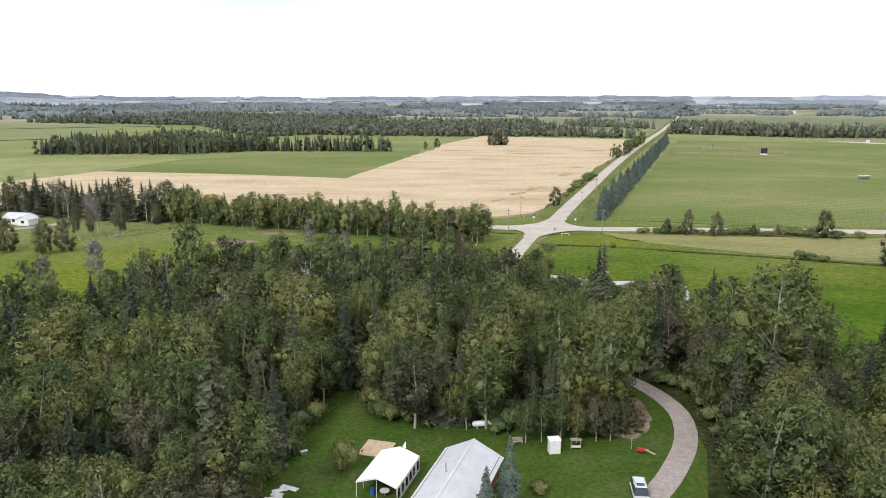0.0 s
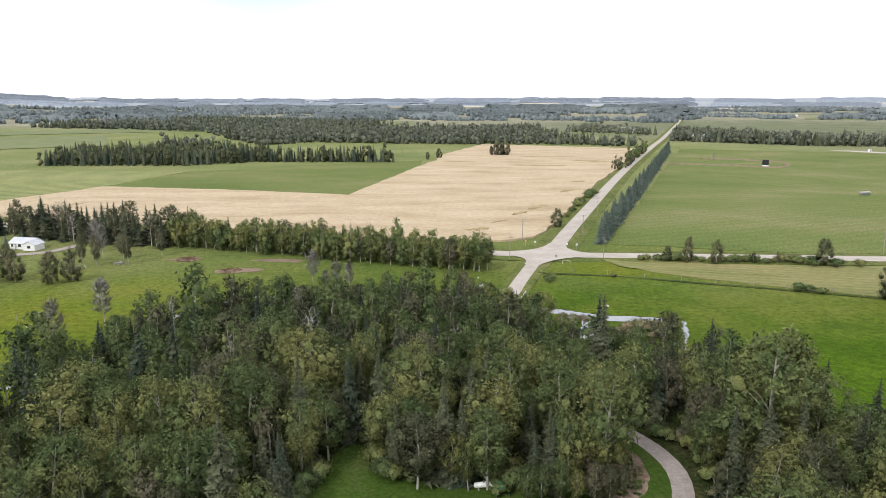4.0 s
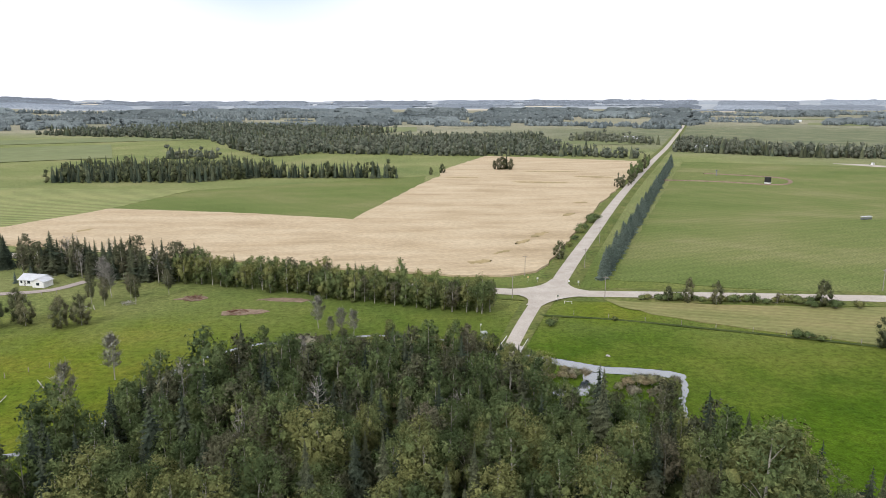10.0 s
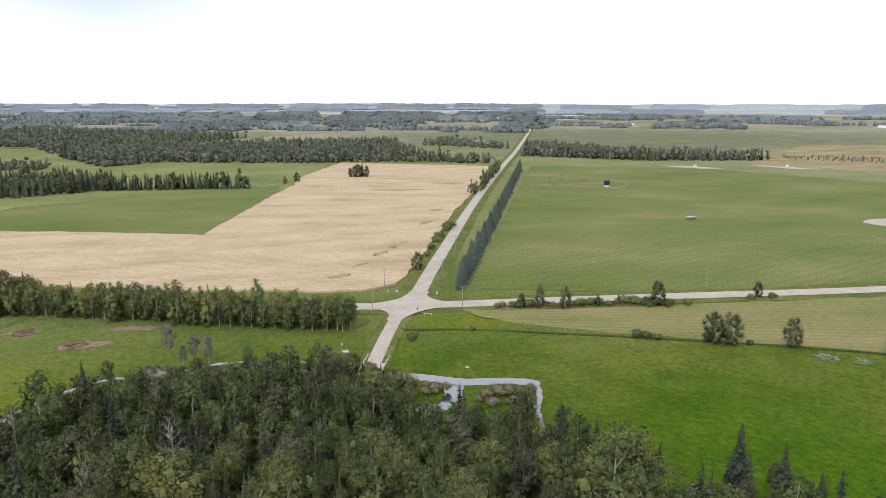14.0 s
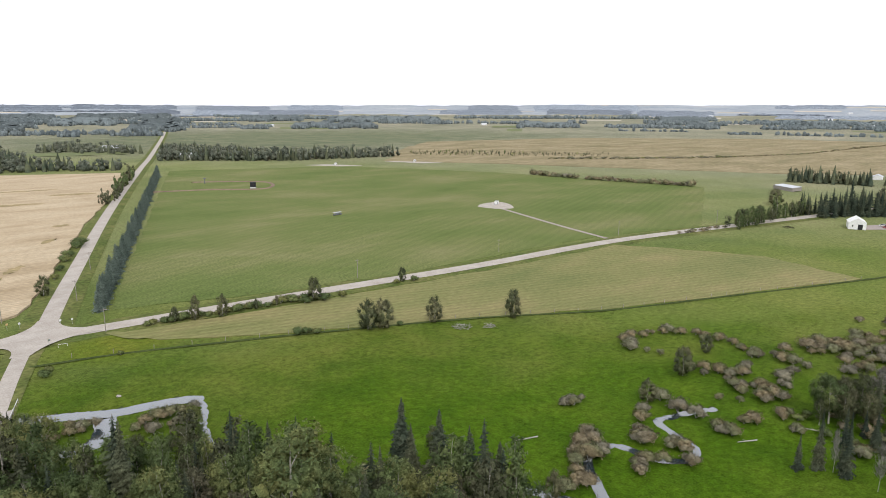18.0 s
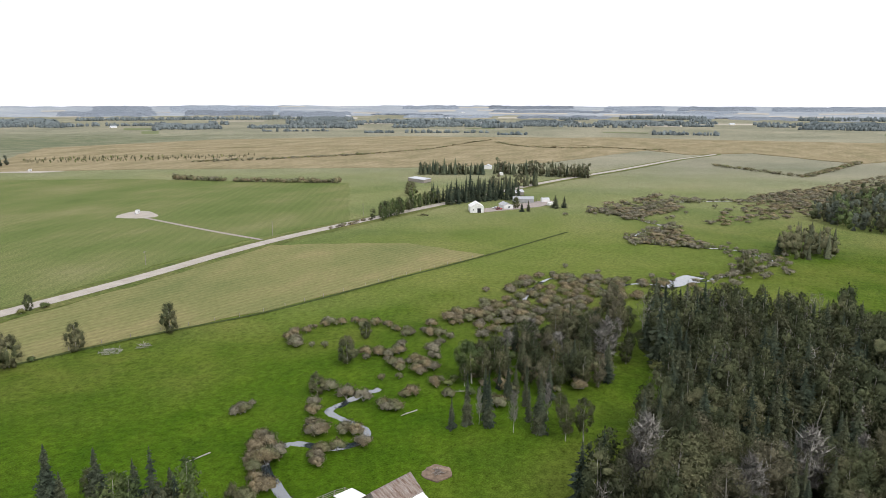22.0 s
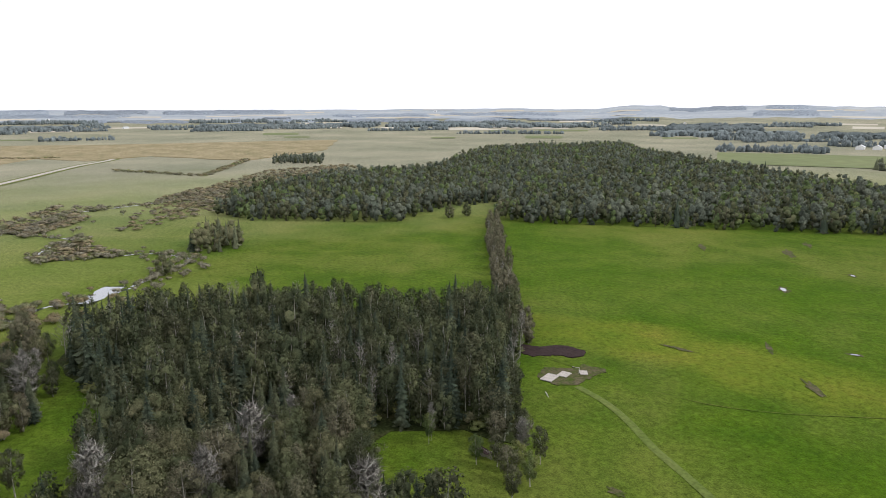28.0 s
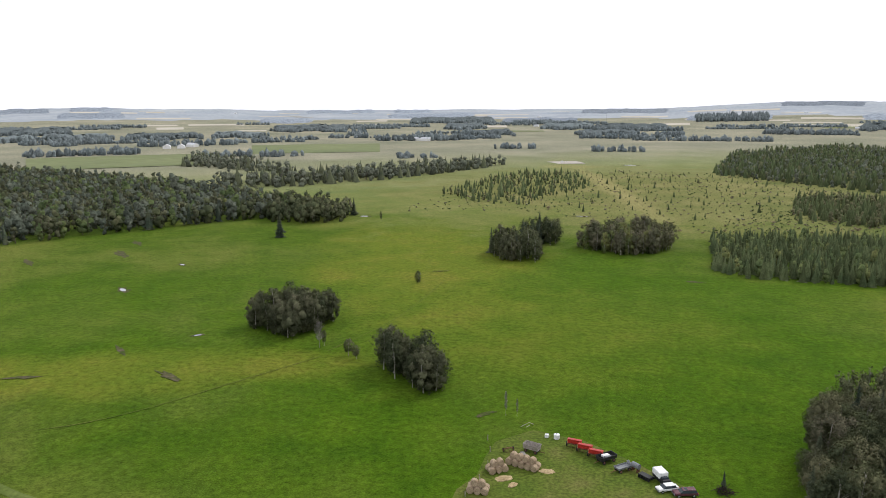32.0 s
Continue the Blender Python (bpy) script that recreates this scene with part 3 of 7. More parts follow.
drive_line = spline([(22, 191), (19.5, 184), (11, 172), (4, 157), (10, 140), (20, 128), (29.2, 118), (33.5, 112), (36.6, 106), (38, 98), (36, 89.5), (31.5, 81.5), (26.5, 75), (18, 66), (4, 58)], 2.5)
ribbon("driveway", drive_line, 1.6, 0.15, M["dirt_road"], "curving packed dirt driveway", "driveway", 0.06)


def junction():
    bm = bmesh.new()
    c = np.array((45.5, 252.0))
    pts = []
    for (ax, ay), (bx, by) in (((63, 252.6), (54.6, 271)), ((48.2, 272), (27, 257.6)), ((24, 252.5), (33.2, 236)), ((38.6, 235), (62, 247.2))):
        a, b = np.array((ax, ay)), np.array((bx, by))
        mid = c + ((a + b) / 2 - c) * 0.38
        pts += [tuple((1 - t) ** 2 * a + 2 * t * (1 - t) * mid + t * t * b) for t in np.linspace(0, 1, 9)]
    f = bm.faces.new([bm.verts.new((x, y, 0.425)) for x, y in pts])
    if f.normal.z < 0:
        f.normal_flip()
    tagged(part("road_junction", bm, M["gravel"]), "flared gravel crossroads", "road", kind="structure")


junction()

# ---------------------------------------------------------------- trees
def tube(path, radii, sides=5):
    """Triangles of a tapered limb along a path."""
    path = np.asarray(path, float)
    V, F, N = [], [], []
    for i, p in enumerate(path):
        d = path[min(i + 1, len(path) - 1)] - path[max(i - 1, 0)]
        d /= np.linalg.norm(d) + 1e-9
        u = np.cross(d, (0.3, 0.95, 0.1))
        u /= np.linalg.norm(u) + 1e-9
        v = np.cross(d, u)
        for k in range(sides):
            a = 2 * math.pi * k / sides
            o = u * math.cos(a) + v * math.sin(a)
            V.append(p + radii[i] * o)
            N.append(o)
    for i in range(len(path) - 1):
        for k in range(sides):
            a, b = i * sides + k, i * sides + (k + 1) % sides
            F += [(a, b, b + sides), (a, b + sides, a + sides)]
    return np.array(V), np.array(F), np.array(N)


def merge(pieces):
    V, F, N, n = [], [], [], 0
    for v, f, o in pieces:
        V.append(v)
        F.append(f + n)
        N.append(o)
        n += len(v)
    return np.vstack(V), np.vstack(F), np.vstack(N)


def unit(v):
    return v / (np.linalg.norm(v, axis=-1, keepdims=True) + 1e-9)


def sprays(rng, C, out, leaf, rise=0.6, slim=0.75):
    """Leaf sprays at the points C: small pointed blades that face roughly outward and reach upward; their shading follows the mass that they clothe."""
    n = len(C)
    nrm = unit(out * 0.8 + rng.normal(0, 0.5, (n, 3)))
    way = rng.normal(0, 0.8, (n, 3)) + np.array((0, 0, rise)) + out * 0.3
    t = unit(way - nrm * (way * nrm).sum(1)[:, None])
    b = np.cross(nrm, t)
    s = leaf * rng.uniform(0.55, 1.45, (n, 1))
    q = slim * rng.uniform(0.55, 1.1, (n, 1))
    k = rng.uniform(-0.3, 0.5, (n, 1))
    V = np.stack([C - t * s * 0.5 - b * s * q * 0.5, C + t * s * 0.6 + b * s * q * k * 0.5 + nrm * s * 0.1, C - t * s * 0.35 + b * s * q * 0.5], 1).reshape(-1, 3)
    i = np.arange(n)[:, None] * 3
    F = i + [[0, 1, 2]]
    N = unit(out + np.array((0, 0, 0.2)) + rng.normal(0, 0.32, (n, 3)))
    return V, F, np.repeat(N, 3, 0)


def ico(level):
    bm = bmesh.new()
    bmesh.ops.create_icosphere(bm, subdivisions=level, radius=1)
    V, F = np.array([v.co for v in bm.verts]), np.array([[v.index for v in f.verts] for f in bm.faces])
    bm.free()
    return V, F


ICO = {1: ico(1), 2: ico(2)}


def lump(rng, c, size, level, lean=None):
    """A knot of foliage: an uneven rounded mass."""
    v, f = ICO[level]
    k = rng.normal(0, 1, (3, 3))
    w = 1 + 0.2 * np.sin(v @ k.T * 2.3 + rng.uniform(0, 6, 3)).sum(1) / 1.7 + rng.normal(0, 0.08, len(v))
    return v * w[:, None] * size + c, f, unit(v + np.array((0, 0, 0.25)) + (0 if lean is None else lean))


def leafy(seed, h, r, bare, plumes, level, count, leaf, limbs=9, lean=0.4, fat=0.42, core=0.8, top_heavy=0.5, tall=1.3):
    """A broadleaf tree: trunk with limbs, and a billowing crown of rounded plumes clothed in leaf sprays."""
    rng = np.random.default_rng(seed)
    top = np.array((rng.normal(0, lean), rng.normal(0, lean), h * 0.9))
    mid = np.array((rng.normal(0, lean * 0.5), rng.normal(0, lean * 0.5), h * 0.5))
    w = h * 0.011
    wood = [tube([(0, 0, -0.3), mid * 0.5, mid, (mid + top) / 2, top], [w * 1.2, w, w * 0.8, w * 0.5, 0.03], 5)] if limbs else [tube([(0, 0, -0.3), top], [w * 1.2, 0.05], 3)]
    pieces, C, O = [], [], []
    for i in range(plumes):
        u = (i + 0.5 + rng.uniform(-0.45, 0.45)) / plumes
        env = math.sin(math.pi * (0.14 + 0.8 * u ** (0.7 + top_heavy))) ** 0.7
        a = i * 2.4 + rng.normal(0, 0.5)
        size = r * fat * rng.uniform(0.72, 1.25) * (0.7 + 0.4 * env)
        d = max(0.0, r * env - size * 0.7) * math.sqrt(rng.uniform(0.15, 1.0))
        z = h * (bare + (0.97 - bare) * u) - size * tall * 0.6 * u
        ax = mid * (z / mid[2]) if z < mid[2] else mid + (top - mid) * ((z - mid[2]) / (top[2] - mid[2]))
        side = np.array((math.cos(a), math.sin(a), 0.0))
        c = np.array((ax[0], ax[1], z)) + side * d
        sz = np.array((size, size, size * tall * rng.uniform(0.85, 1.2)))
        outward = side * 1.1 * d / r + np.array((0, 0, 1.7 * (u - 0.45)))
        if level:
            pieces.append(lump(rng, c, sz * core, level, outward))
        k = max(2, int(count / plumes * rng.uniform(0.7, 1.3)))
        j = unit(rng.normal(0, 1, (k, 3)) + np.array((0, 0, 0.35)) + side * 0.4)
        C.append(c + j * sz * rng.uniform(0.6, 1.28, (k, 1)))
        O.append(unit(j + outward))
        if limbs and i % max(1, plumes // limbs) == 0:
            start = np.array((ax[0], ax[1], max(z - d * 0.8 - size, h * 0.1)))
            wood.append(tube([start, (start + c) / 2 + (0, 0, 0.15), c], [w * 0.4, w * 0.25, 0.015], 3))
    pieces.append(sprays(rng, np.vstack(C), np.vstack(O), leaf))
    return merge(wood), merge(pieces)


def spruce(seed, h, r, boughs, twigs=2, ragged=0.3, bare=0.05, core=0.5, point=0.85):
    """A spruce: a straight trunk, a dense narrow heart and spiralling boughs that droop, each with side twigs."""
    rng = np.random.default_rng(seed)
    V, F, N = [], [], []
    sway = rng.uniform(0, 6.28, 3)
    for i in range(boughs):
        u = ((i + rng.random()) / boughs) ** 1.12
        z = h * (bare + (0.98 - bare) * u)
        a = i * 2.39996 + rng.normal(0, 0.35)
        full = r * ((1 - u) ** point + 0.03) * (1 + 0.16 * math.sin(2 * a + sway[0]) + 0.14 * math.sin(u * 14 + sway[1]))
        ln = full * rng.uniform(1 - ragged, 1 + ragged * 0.6)
        o, s = np.array((math.cos(a), math.sin(a), 0)), np.array((-math.sin(a), math.cos(a), 0))
        drop = ln * rng.uniform(0.15, 0.55)
        b, m, t = np.array((0, 0, z + 0.12)), o * ln * 0.55 + (0, 0, z - drop * 0.4), o * ln + (0, 0, z - drop * 0.8)
        wd = ln * rng.uniform(0.16, 0.28) + 0.1
        n0 = len(V)
        V += [b, m + (0, 0, 0.06 * ln), t, m - s * wd - (0, 0, 0.2 * ln), m + s * wd - (0, 0, 0.2 * ln)]
        F += [(n0, n0 + 3, n0 + 1), (n0 + 3, n0 + 2, n0 + 1), (n0, n0 + 1, n0 + 4), (n0 + 1, n0 + 2, n0 + 4)]
        up = o * 0.8 + np.array((0, 0, 0.75))
        N += [up, up, up, up - s * 0.7, up + s * 0.7]
        for j in range(twigs):
            q = rng.uniform(0.4, 1.0)
            g = 1 if j % 2 else -1
            p = b + (t - b) * q
            e = p + s * g * wd * rng.uniform(0.7, 1.4) + o * ln * 0.15 - (0, 0, ln * 0.2 + 0.1)
            n0 = len(V)
            V += [p, e, p + o * ln * 0.22 - (0, 0, 0.05 * ln)]
            F += [(n0, n0 + 2, n0 + 1) if g > 0 else (n0, n0 + 1, n0 + 2)]
            N += [up + s * g * 0.5] * 3
    pieces = [(np.array(V), np.array(F), unit(np.array(N) + rng.normal(0, 0.2, (len(V), 3))))]
    if core:
        rings, sides = 5, 6
        cv = [np.array((math.cos(t) * q, math.sin(t) * q, h * (bare + (0.95 - bare) * k / rings))) for k in range(rings + 1) for t in np.linspace(0, 6.283, sides, endpoint=False) for q in [r * core * (1 - k / rings) * rng.uniform(0.75, 1.2) + 0.03]]
        cf = []
        for k in range(rings):
            for j in range(sides):
                a0, a1 = k * sides + j, k * sides + (j + 1) % sides
                cf += [(a0, a1, a1 + sides), (a0, a1 + sides, a0 + sides)]
        cv = np.array(cv)
        pieces.append((cv, np.array(cf), unit(cv * (1, 1, 0) + np.array((0, 0, 0.5)))))
    w = h * 0.012
    wood = tube([(0, 0, -0.3), (0, 0, h * 0.5), (0, 0, h)], [w * 1.2, w * 0.7, 0.02], 5 if twigs else 3)
    return wood, merge(pieces)


def bare_tree(seed, h, r, limbs=26, twigs=9, sides=3):
    """A leafless grey tree: limbs that fork into fine twigs."""
    rng = np.random.default_rng(seed)
    w = h * 0.011
    wood = [tube([(0, 0, -0.3), (rng.normal(0, .2), rng.normal(0, .2), h * 0.5), (rng.normal(0, .3), rng.normal(0, .3), h * 0.97)], [w, w * 0.7, 0.02], 5)]
    fine = []
    for i in range(limbs):
        u = 0.25 + 0.73 * (i + rng.random()) / limbs
        a = i * 2.4 + rng.normal(0, 0.4)
        ln = r * (0.35 + 0.8 * math.sin(math.pi * min(u, 0.95))) * rng.uniform(0.7, 1.2)
        b = np.array((0, 0, h * u))
        t = b + np.array((math.cos(a) * ln, math.sin(a) * ln, ln * rng.uniform(0.5, 1.1)))
        fine.append(tube([b, (b + t) / 2 + (0, 0, -0.1 * ln), t], [w * 0.35, w * 0.25, 0.02], 3))
        for _ in range(twigs):
            p = b + (t - b) * rng.uniform(0.3, 1)
            e = p + rng.normal(0, 0.32 * r, 3) + (0, 0, 0.3 * r)
            s = np.cross(e - p, rng.normal(0, 1, 3))
            s *= 0.055 / (np.linalg.norm(s) + 1e-9)
            fine.append((np.array([p - s, p + s, e]), np.array([[0, 1, 2]]), np.tile(unit((p - b) * (1, 1, 0) + np.array((0, 0, 0.6))), (3, 1))))
    return merge(wood), merge(fine)


def bush(seed, h, r, lumps, level, count, leaf):
    """A rounded bush of several stems: a domed mass of small sprays."""
    rng = np.random.default_rng(seed)
    wood = [tube([(0, 0, -0.2), (math.cos(a) * r * 0.3, math.sin(a) * r * 0.3, h * 0.45), (math.cos(a) * r * 0.6, math.sin(a) * r * 0.6, h * 0.8)], [0.05, 0.035, 0.01], 3) for a in np.linspace(0, 6, 5)]
    pieces, C, O = [], [], []
    for i in range(lumps):
        a, u = i * 2.4 + rng.normal(0, 0.3), math.sqrt((i + 0.3) / lumps)
        size = r * rng.uniform(0.4, 0.58)
        side = np.array((math.cos(a), math.sin(a), 0.0))
        c = side * u * r * 0.6 + np.array((0, 0, h * (0.26 + 0.36 * math.sqrt(max(0.0, 1 - u * u)))))
        sz = np.array((size, size, h * rng.uniform(0.26, 0.38)))
        outward = side * 0.5 * u
        pieces.append(lump(rng, c, sz * 0.68, level, outward * 1.6))
        k = max(1, count // lumps)
        j = rng.normal(0, 1, (k, 3)) + side * 0.5
        j[:, 2] = np.abs(j[:, 2]) - 0.2
        j = unit(j)
        C.append(c + j * sz * rng.uniform(0.6, 1.25, (k, 1)))
        O.append(unit(j + outward))
    pieces.append(sprays(rng, np.vstack(C), np.vstack(O), leaf, 1.0, 0.55))
    return merge(wood), merge(pieces)


# kinds: name of tree, leaf material, bark material, then shapes at four degrees of fineness
def broadleaf(seed, r, bare, fat=0.34, heavy=0.5, tall=1.3, lean=0.4, core=0.4):
    return ([leafy(seed + i, 13.5, r + 0.35 * (i % 3), bare, 30 + 4 * (i % 3), 1, 3600, 0.31, 9, lean, fat * 0.8, core, heavy, tall) for i in range(6)],
            [leafy(seed + 10 + i, 13.5, r + 0.3 * (i % 3), bare * 0.7, 17, 1, 800, 0.56, 4, lean, fat, core, heavy, tall) for i in range(5)],
            [leafy(seed + 20 + i, 13.5, r, bare * 0.3, 5, 1, 70, 1.0, 0, lean, fat * 1.45, 0.8, heavy, tall) for i in range(4)],
            [leafy(seed + 30 + i, 13.5, r, 0.0, 2, 1, 24, 1.5, 0, 0.3, fat * 1.9, 0.9, heavy, tall) for i in range(3)])


KINDS = {
    "aspen": ("aspen", "bark", *broadleaf(1000, 3.2, 0.26, 0.34, 0.85)),
    "dull": ("dull", "bark", *broadleaf(1100, 2.9, 0.24, 0.33, 0.75)),
    "deep": ("deep", "bark", *broadleaf(1200, 3.4, 0.2, 0.35, 0.8)),
    "round": ("deep", "bark", *broadleaf(1300, 4.4, 0.05, 0.34, 0.3, 1.2, 0.2, 0.6)),
    "thick": ("dull", "bark", *broadleaf(1600, 3.2, 0.08, 0.36, 0.4, 1.35, 0.4, 0.62)),
    "hedge": ("aspen", "bark", *broadleaf(1500, 2.9, 0.02, 0.36, 0.3, 1.4, 0.4, 0.6)),
    "young": ("young_spruce", "dark_bark", [spruce(170 + i, 13.6, 3.4, 200, 2, 0.35, 0.0, 0.55, 0.8) for i in range(2)], [spruce(174 + i, 13.6, 3.6, 70, 1, 0.35, 0.0, 0.6, 0.8) for i in range(2)], [spruce(176 + i, 13.6, 3.8, 24, 0, 0.35, 0.0, 0.65, 0.8) for i in range(3)], [spruce(179, 13.6, 4.0, 10, 0, 0.2, 0.0, 0.85, 0.8)]),
    # Poplars for distant groves; the haze is put into their leaf colour.
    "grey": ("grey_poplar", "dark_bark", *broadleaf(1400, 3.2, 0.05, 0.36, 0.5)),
    "shrub": ("aspen", "twig", [bush(150 + i, 2.4, 2.0, 7, 1, 420, 0.28) for i in range(2)], [bush(153 + i, 2.4, 2.0, 5, 1, 70, 0.5) for i in range(2)], [bush(156, 2.4, 2.1, 3, 1, 14, 0.9)]),
    "spruce": ("spruce", "dark_bark", [spruce(70 + i, 14.5, 1.9 + 0.2 * i, 330, 3, 0.5, 0.04, 0.34, 0.9) for i in range(5)], [spruce(80 + i, 14.5, 2.4, 120, 1, 0.4, 0.04, 0.45, 0.72) for i in range(4)], [spruce(90 + i, 13.6, 2.7, 26, 0, 0.35, 0.02, 0.6, 0.7) for i in range(3)], [spruce(95 + i, 13.8, 2.6, 12, 0, 0.2, 0.0, 0.85) for i in range(2)]),
    "bare": ("twig", "twig", [bare_tree(100 + i, 12.5, 2.0, 40, 34) for i in range(3)], [bare_tree(110, 12.5, 2.0, 22, 8)], [bare_tree(115, 12.5, 2.4, 8, 4)]),
    "blue": ("blue_spruce", "dark_bark", [spruce(120 + i, 13.5, 2.5, 300, 2, 0.25, 0.02, 0.62, 0.75) for i in range(3)], [spruce(124, 13.5, 2.5, 110, 1, 0.25, 0.02, 0.65, 0.75)], [spruce(126, 13.5, 2.5, 36, 0, 0.2, 0.02, 0.75, 0.75)], [spruce(127, 13.5, 2.7, 12, 0, 0.15, 0.0, 0.85, 0.75)]),
    "willow": ("willow", "twig", [bush(130 + i, 2.4, 2.0, 8, 1, 560, 0.27) for i in range(4)], [bush(136 + i, 2.4, 2.0, 6, 1, 130, 0.45) for i in range(3)], [bush(139, 2.4, 2.1, 4, 1, 20, 0.8)]),
}
WORDS = {
    "aspen": ("aspen_tree", "slender green aspen with a pale trunk", "tree"),
    "dull": ("poplar_tree", "olive-grey poplar with thinning leaves", "tree"),
    "spruce": ("spruce_tree", "dark green spruce with drooping boughs", "tree"),
    "deep": ("poplar_tree", "dark olive-green poplar with a dense crown", "tree"),
    "grey": ("poplar_tree", "poplar with leaf colour greyed for haze", "tree"),
    "thick": ("poplar_tree", "thick olive-grey poplar leafed low", "tree"),
    "hedge": ("aspen_tree", "bushy green aspen leafed to the ground", "tree"),
    "young": ("spruce_tree", "bushy young spruce", "tree"),
    "round": ("poplar_tree", "full rounded dark green poplar", "tree"),
    "bare": ("bare_tree", "leafless grey poplar with fine twigs", "tree"),
    "blue": ("spruce_tree", "dense blue-green spruce with drooping boughs", "tree"),
    "shrub": ("shrub", "leafy green undergrowth shrub", "bush"),
    "willow": ("willow_bush", "rounded brown-green willow bush", "bush"),
}
PROTO = {}


def proto(kind, i):
    if (kind, i) not in PROTO:
        leaf, bark, fine = KINDS[kind][:3]
        (tv, tf, tn), (cv, cf, cn) = fine[i]
        PROTO[kind, i] = (array_mesh("trunk", tv, tf, [M[bark]], None, True), array_mesh("crown", cv, cf, [M[leaf]], None, True, cn))
    return PROTO[kind, i]


def plant(kind, x, y, h, turn, wide=1.0, label="", group=""):
    """One tree as a thing of its own: trunk and crown under an empty at its foot."""
    base = 2.4 if kind in ("willow", "shrub") else 12.5 if kind == "bare" else 13.5
    i = int(abs(x * 7 + y * 13)) % len(KINDS[kind][2])
    name, words, cat = WORDS[kind]
    ob = thing(name, x, y, float(land(x, y)) - 0.1, turn, label or words, cat, group)
    s = h / base
    for nm, me in zip(("trunk", "crown"), proto(kind, i)):
        o = new(nm, me)
        o.parent = ob
        o.scale = (s * wide, s * wide, s)
    return ob


def scatter(poly, gap, seed, keep=None):
    rng = np.random.default_rng(seed)
    a = np.array(poly)
    xs, ys = np.arange(a[:, 0].min(), a[:, 0].max() + gap, gap), np.arange(a[:, 1].min(), a[:, 1].max() + gap, gap * 0.87)
    X, Y = np.meshgrid(xs, ys)
    X = X + (np.arange(len(ys)) % 2)[:, None] * gap / 2
    X, Y = (X + rng.uniform(-0.36, 0.36, X.shape) * gap).ravel(), (Y + rng.uniform(-0.36, 0.36, Y.shape) * gap).ravel()
    ok = inside(X, Y, list(poly))
    if keep is not None:
        ok &= keep(X, Y)
    return np.stack([X[ok], Y[ok]], -1)


def along(line, gap, seed, side=1.0):
    rng = np.random.default_rng(seed)
    p = spline(line, gap)
    return p + rng.normal(0, side, p.shape)


def choose(rng, mix, n):
    k = list(mix)
    w = np.array([mix[q] for q in k], float)
    return [k[i] for i in rng.choice(len(k), n, p=w / w.sum())]


def grove(name, pts, mix, h, level, label, seed, spread=0.16, wide=1.0, category="woods"):
    """Many trees of mixed kinds as one wood."""
    rng = np.random.default_rng(seed)
    kinds = choose(rng, mix, len(pts))
    mats, slot = [], {}
    V, F, I, O, n = [], [], [], [], 0
    for (x, y), kind in zip(pts, kinds):
        leaf, bark = KINDS[kind][:2]
        bark = "dark_bark" if level > 1 else bark
        shapes = KINDS[kind][2 + level]
        base = 2.4 if kind == "willow" else 13.5
        s = h / 13.5 * math.exp(rng.normal(0, spread)) if kind not in ("willow", "shrub") else h / 2.4 * math.exp(rng.normal(0, 0.25))
        a = rng.uniform(0, 6.28)
        c, sn = math.cos(a), math.sin(a)
        R = np.array([[c, -sn, 0], [sn, c, 0], [0, 0, 1]]) * s
        R[:2] *= wide * rng.uniform(0.85, 1.15)
        z = float(land(x, y)) - 0.1
        turn = np.array([[c, -sn, 0], [sn, c, 0], [0, 0, 1]])
        for (v, f, o), m in zip(shapes[rng.integers(len(shapes))], (bark, leaf)):
            if m not in slot:
                slot[m] = len(mats)
                mats.append(M[m])
            V.append(v @ R.T + (x, y, z))
            O.append(o @ turn.T)
            F.append(f + n)
            I.append(np.full(len(f), slot[m]))
            n += len(v)
    me = array_mesh(name, np.vstack(V), np.vstack(F), mats, np.concatenate(I), True, np.vstack(O))
    return tagged(new(name, me), label, category, kind="stuff")


def clear_of(lines, gaps):
    def keep(X, Y):
        ok = np.ones(X.shape, bool)
        for line, g in zip(lines, gaps):
            ok &= distance_to(X, Y, line) > g
        return ok
    return keep


YARD = [(-16, 40), (-21, 60), (-21, 80), (-16, 96), (-13, 106), (-9, 104), (-6, 93), (6, 95.5), (8.5, 92.5), (20, 90), (30, 89), (27, 108), (36, 112), (42, 100), (40, 86), (36, 74), (34, 58), (26, 40)]
creek_keep = clear_of([creek_line, spur_line, drive_line[drive_line[:, 1] < 122], drive_line[drive_line[:, 1] >= 122]], [3.5, 4, 2.4, 0.9])


def not_yard(X, Y):
    return creek_keep(X, Y) & ~inside(X, Y, YARD)


def plant_wood(poly, gap, seed, mix, h, limit, keep, name, label, near=(0, 75)):
    """A wood: its nearest trees stand singly, the rest is one mass."""
    P = scatter(poly, gap, seed, keep)
    P = P[np.argsort(np.hypot(P[:, 0] - near[0], P[:, 1] - near[1]))]
    rng = np.random.default_rng(seed + 1)
    kinds = choose(rng, mix, min(limit, len(P)))
    for (x, y), k in zip(P[:limit], kinds):
        plant(k, x, y, h * math.exp(rng.normal(0, 0.2)) * (0.9 if k == "bare" else 1), rng.uniform(0, 360), rng.uniform(0.85, 1.15) if k == "spruce" else rng.uniform(0.95, 1.4))
    if len(P) > limit:
        grove(name, P[limit:], mix, h, 1, label, seed + 2)


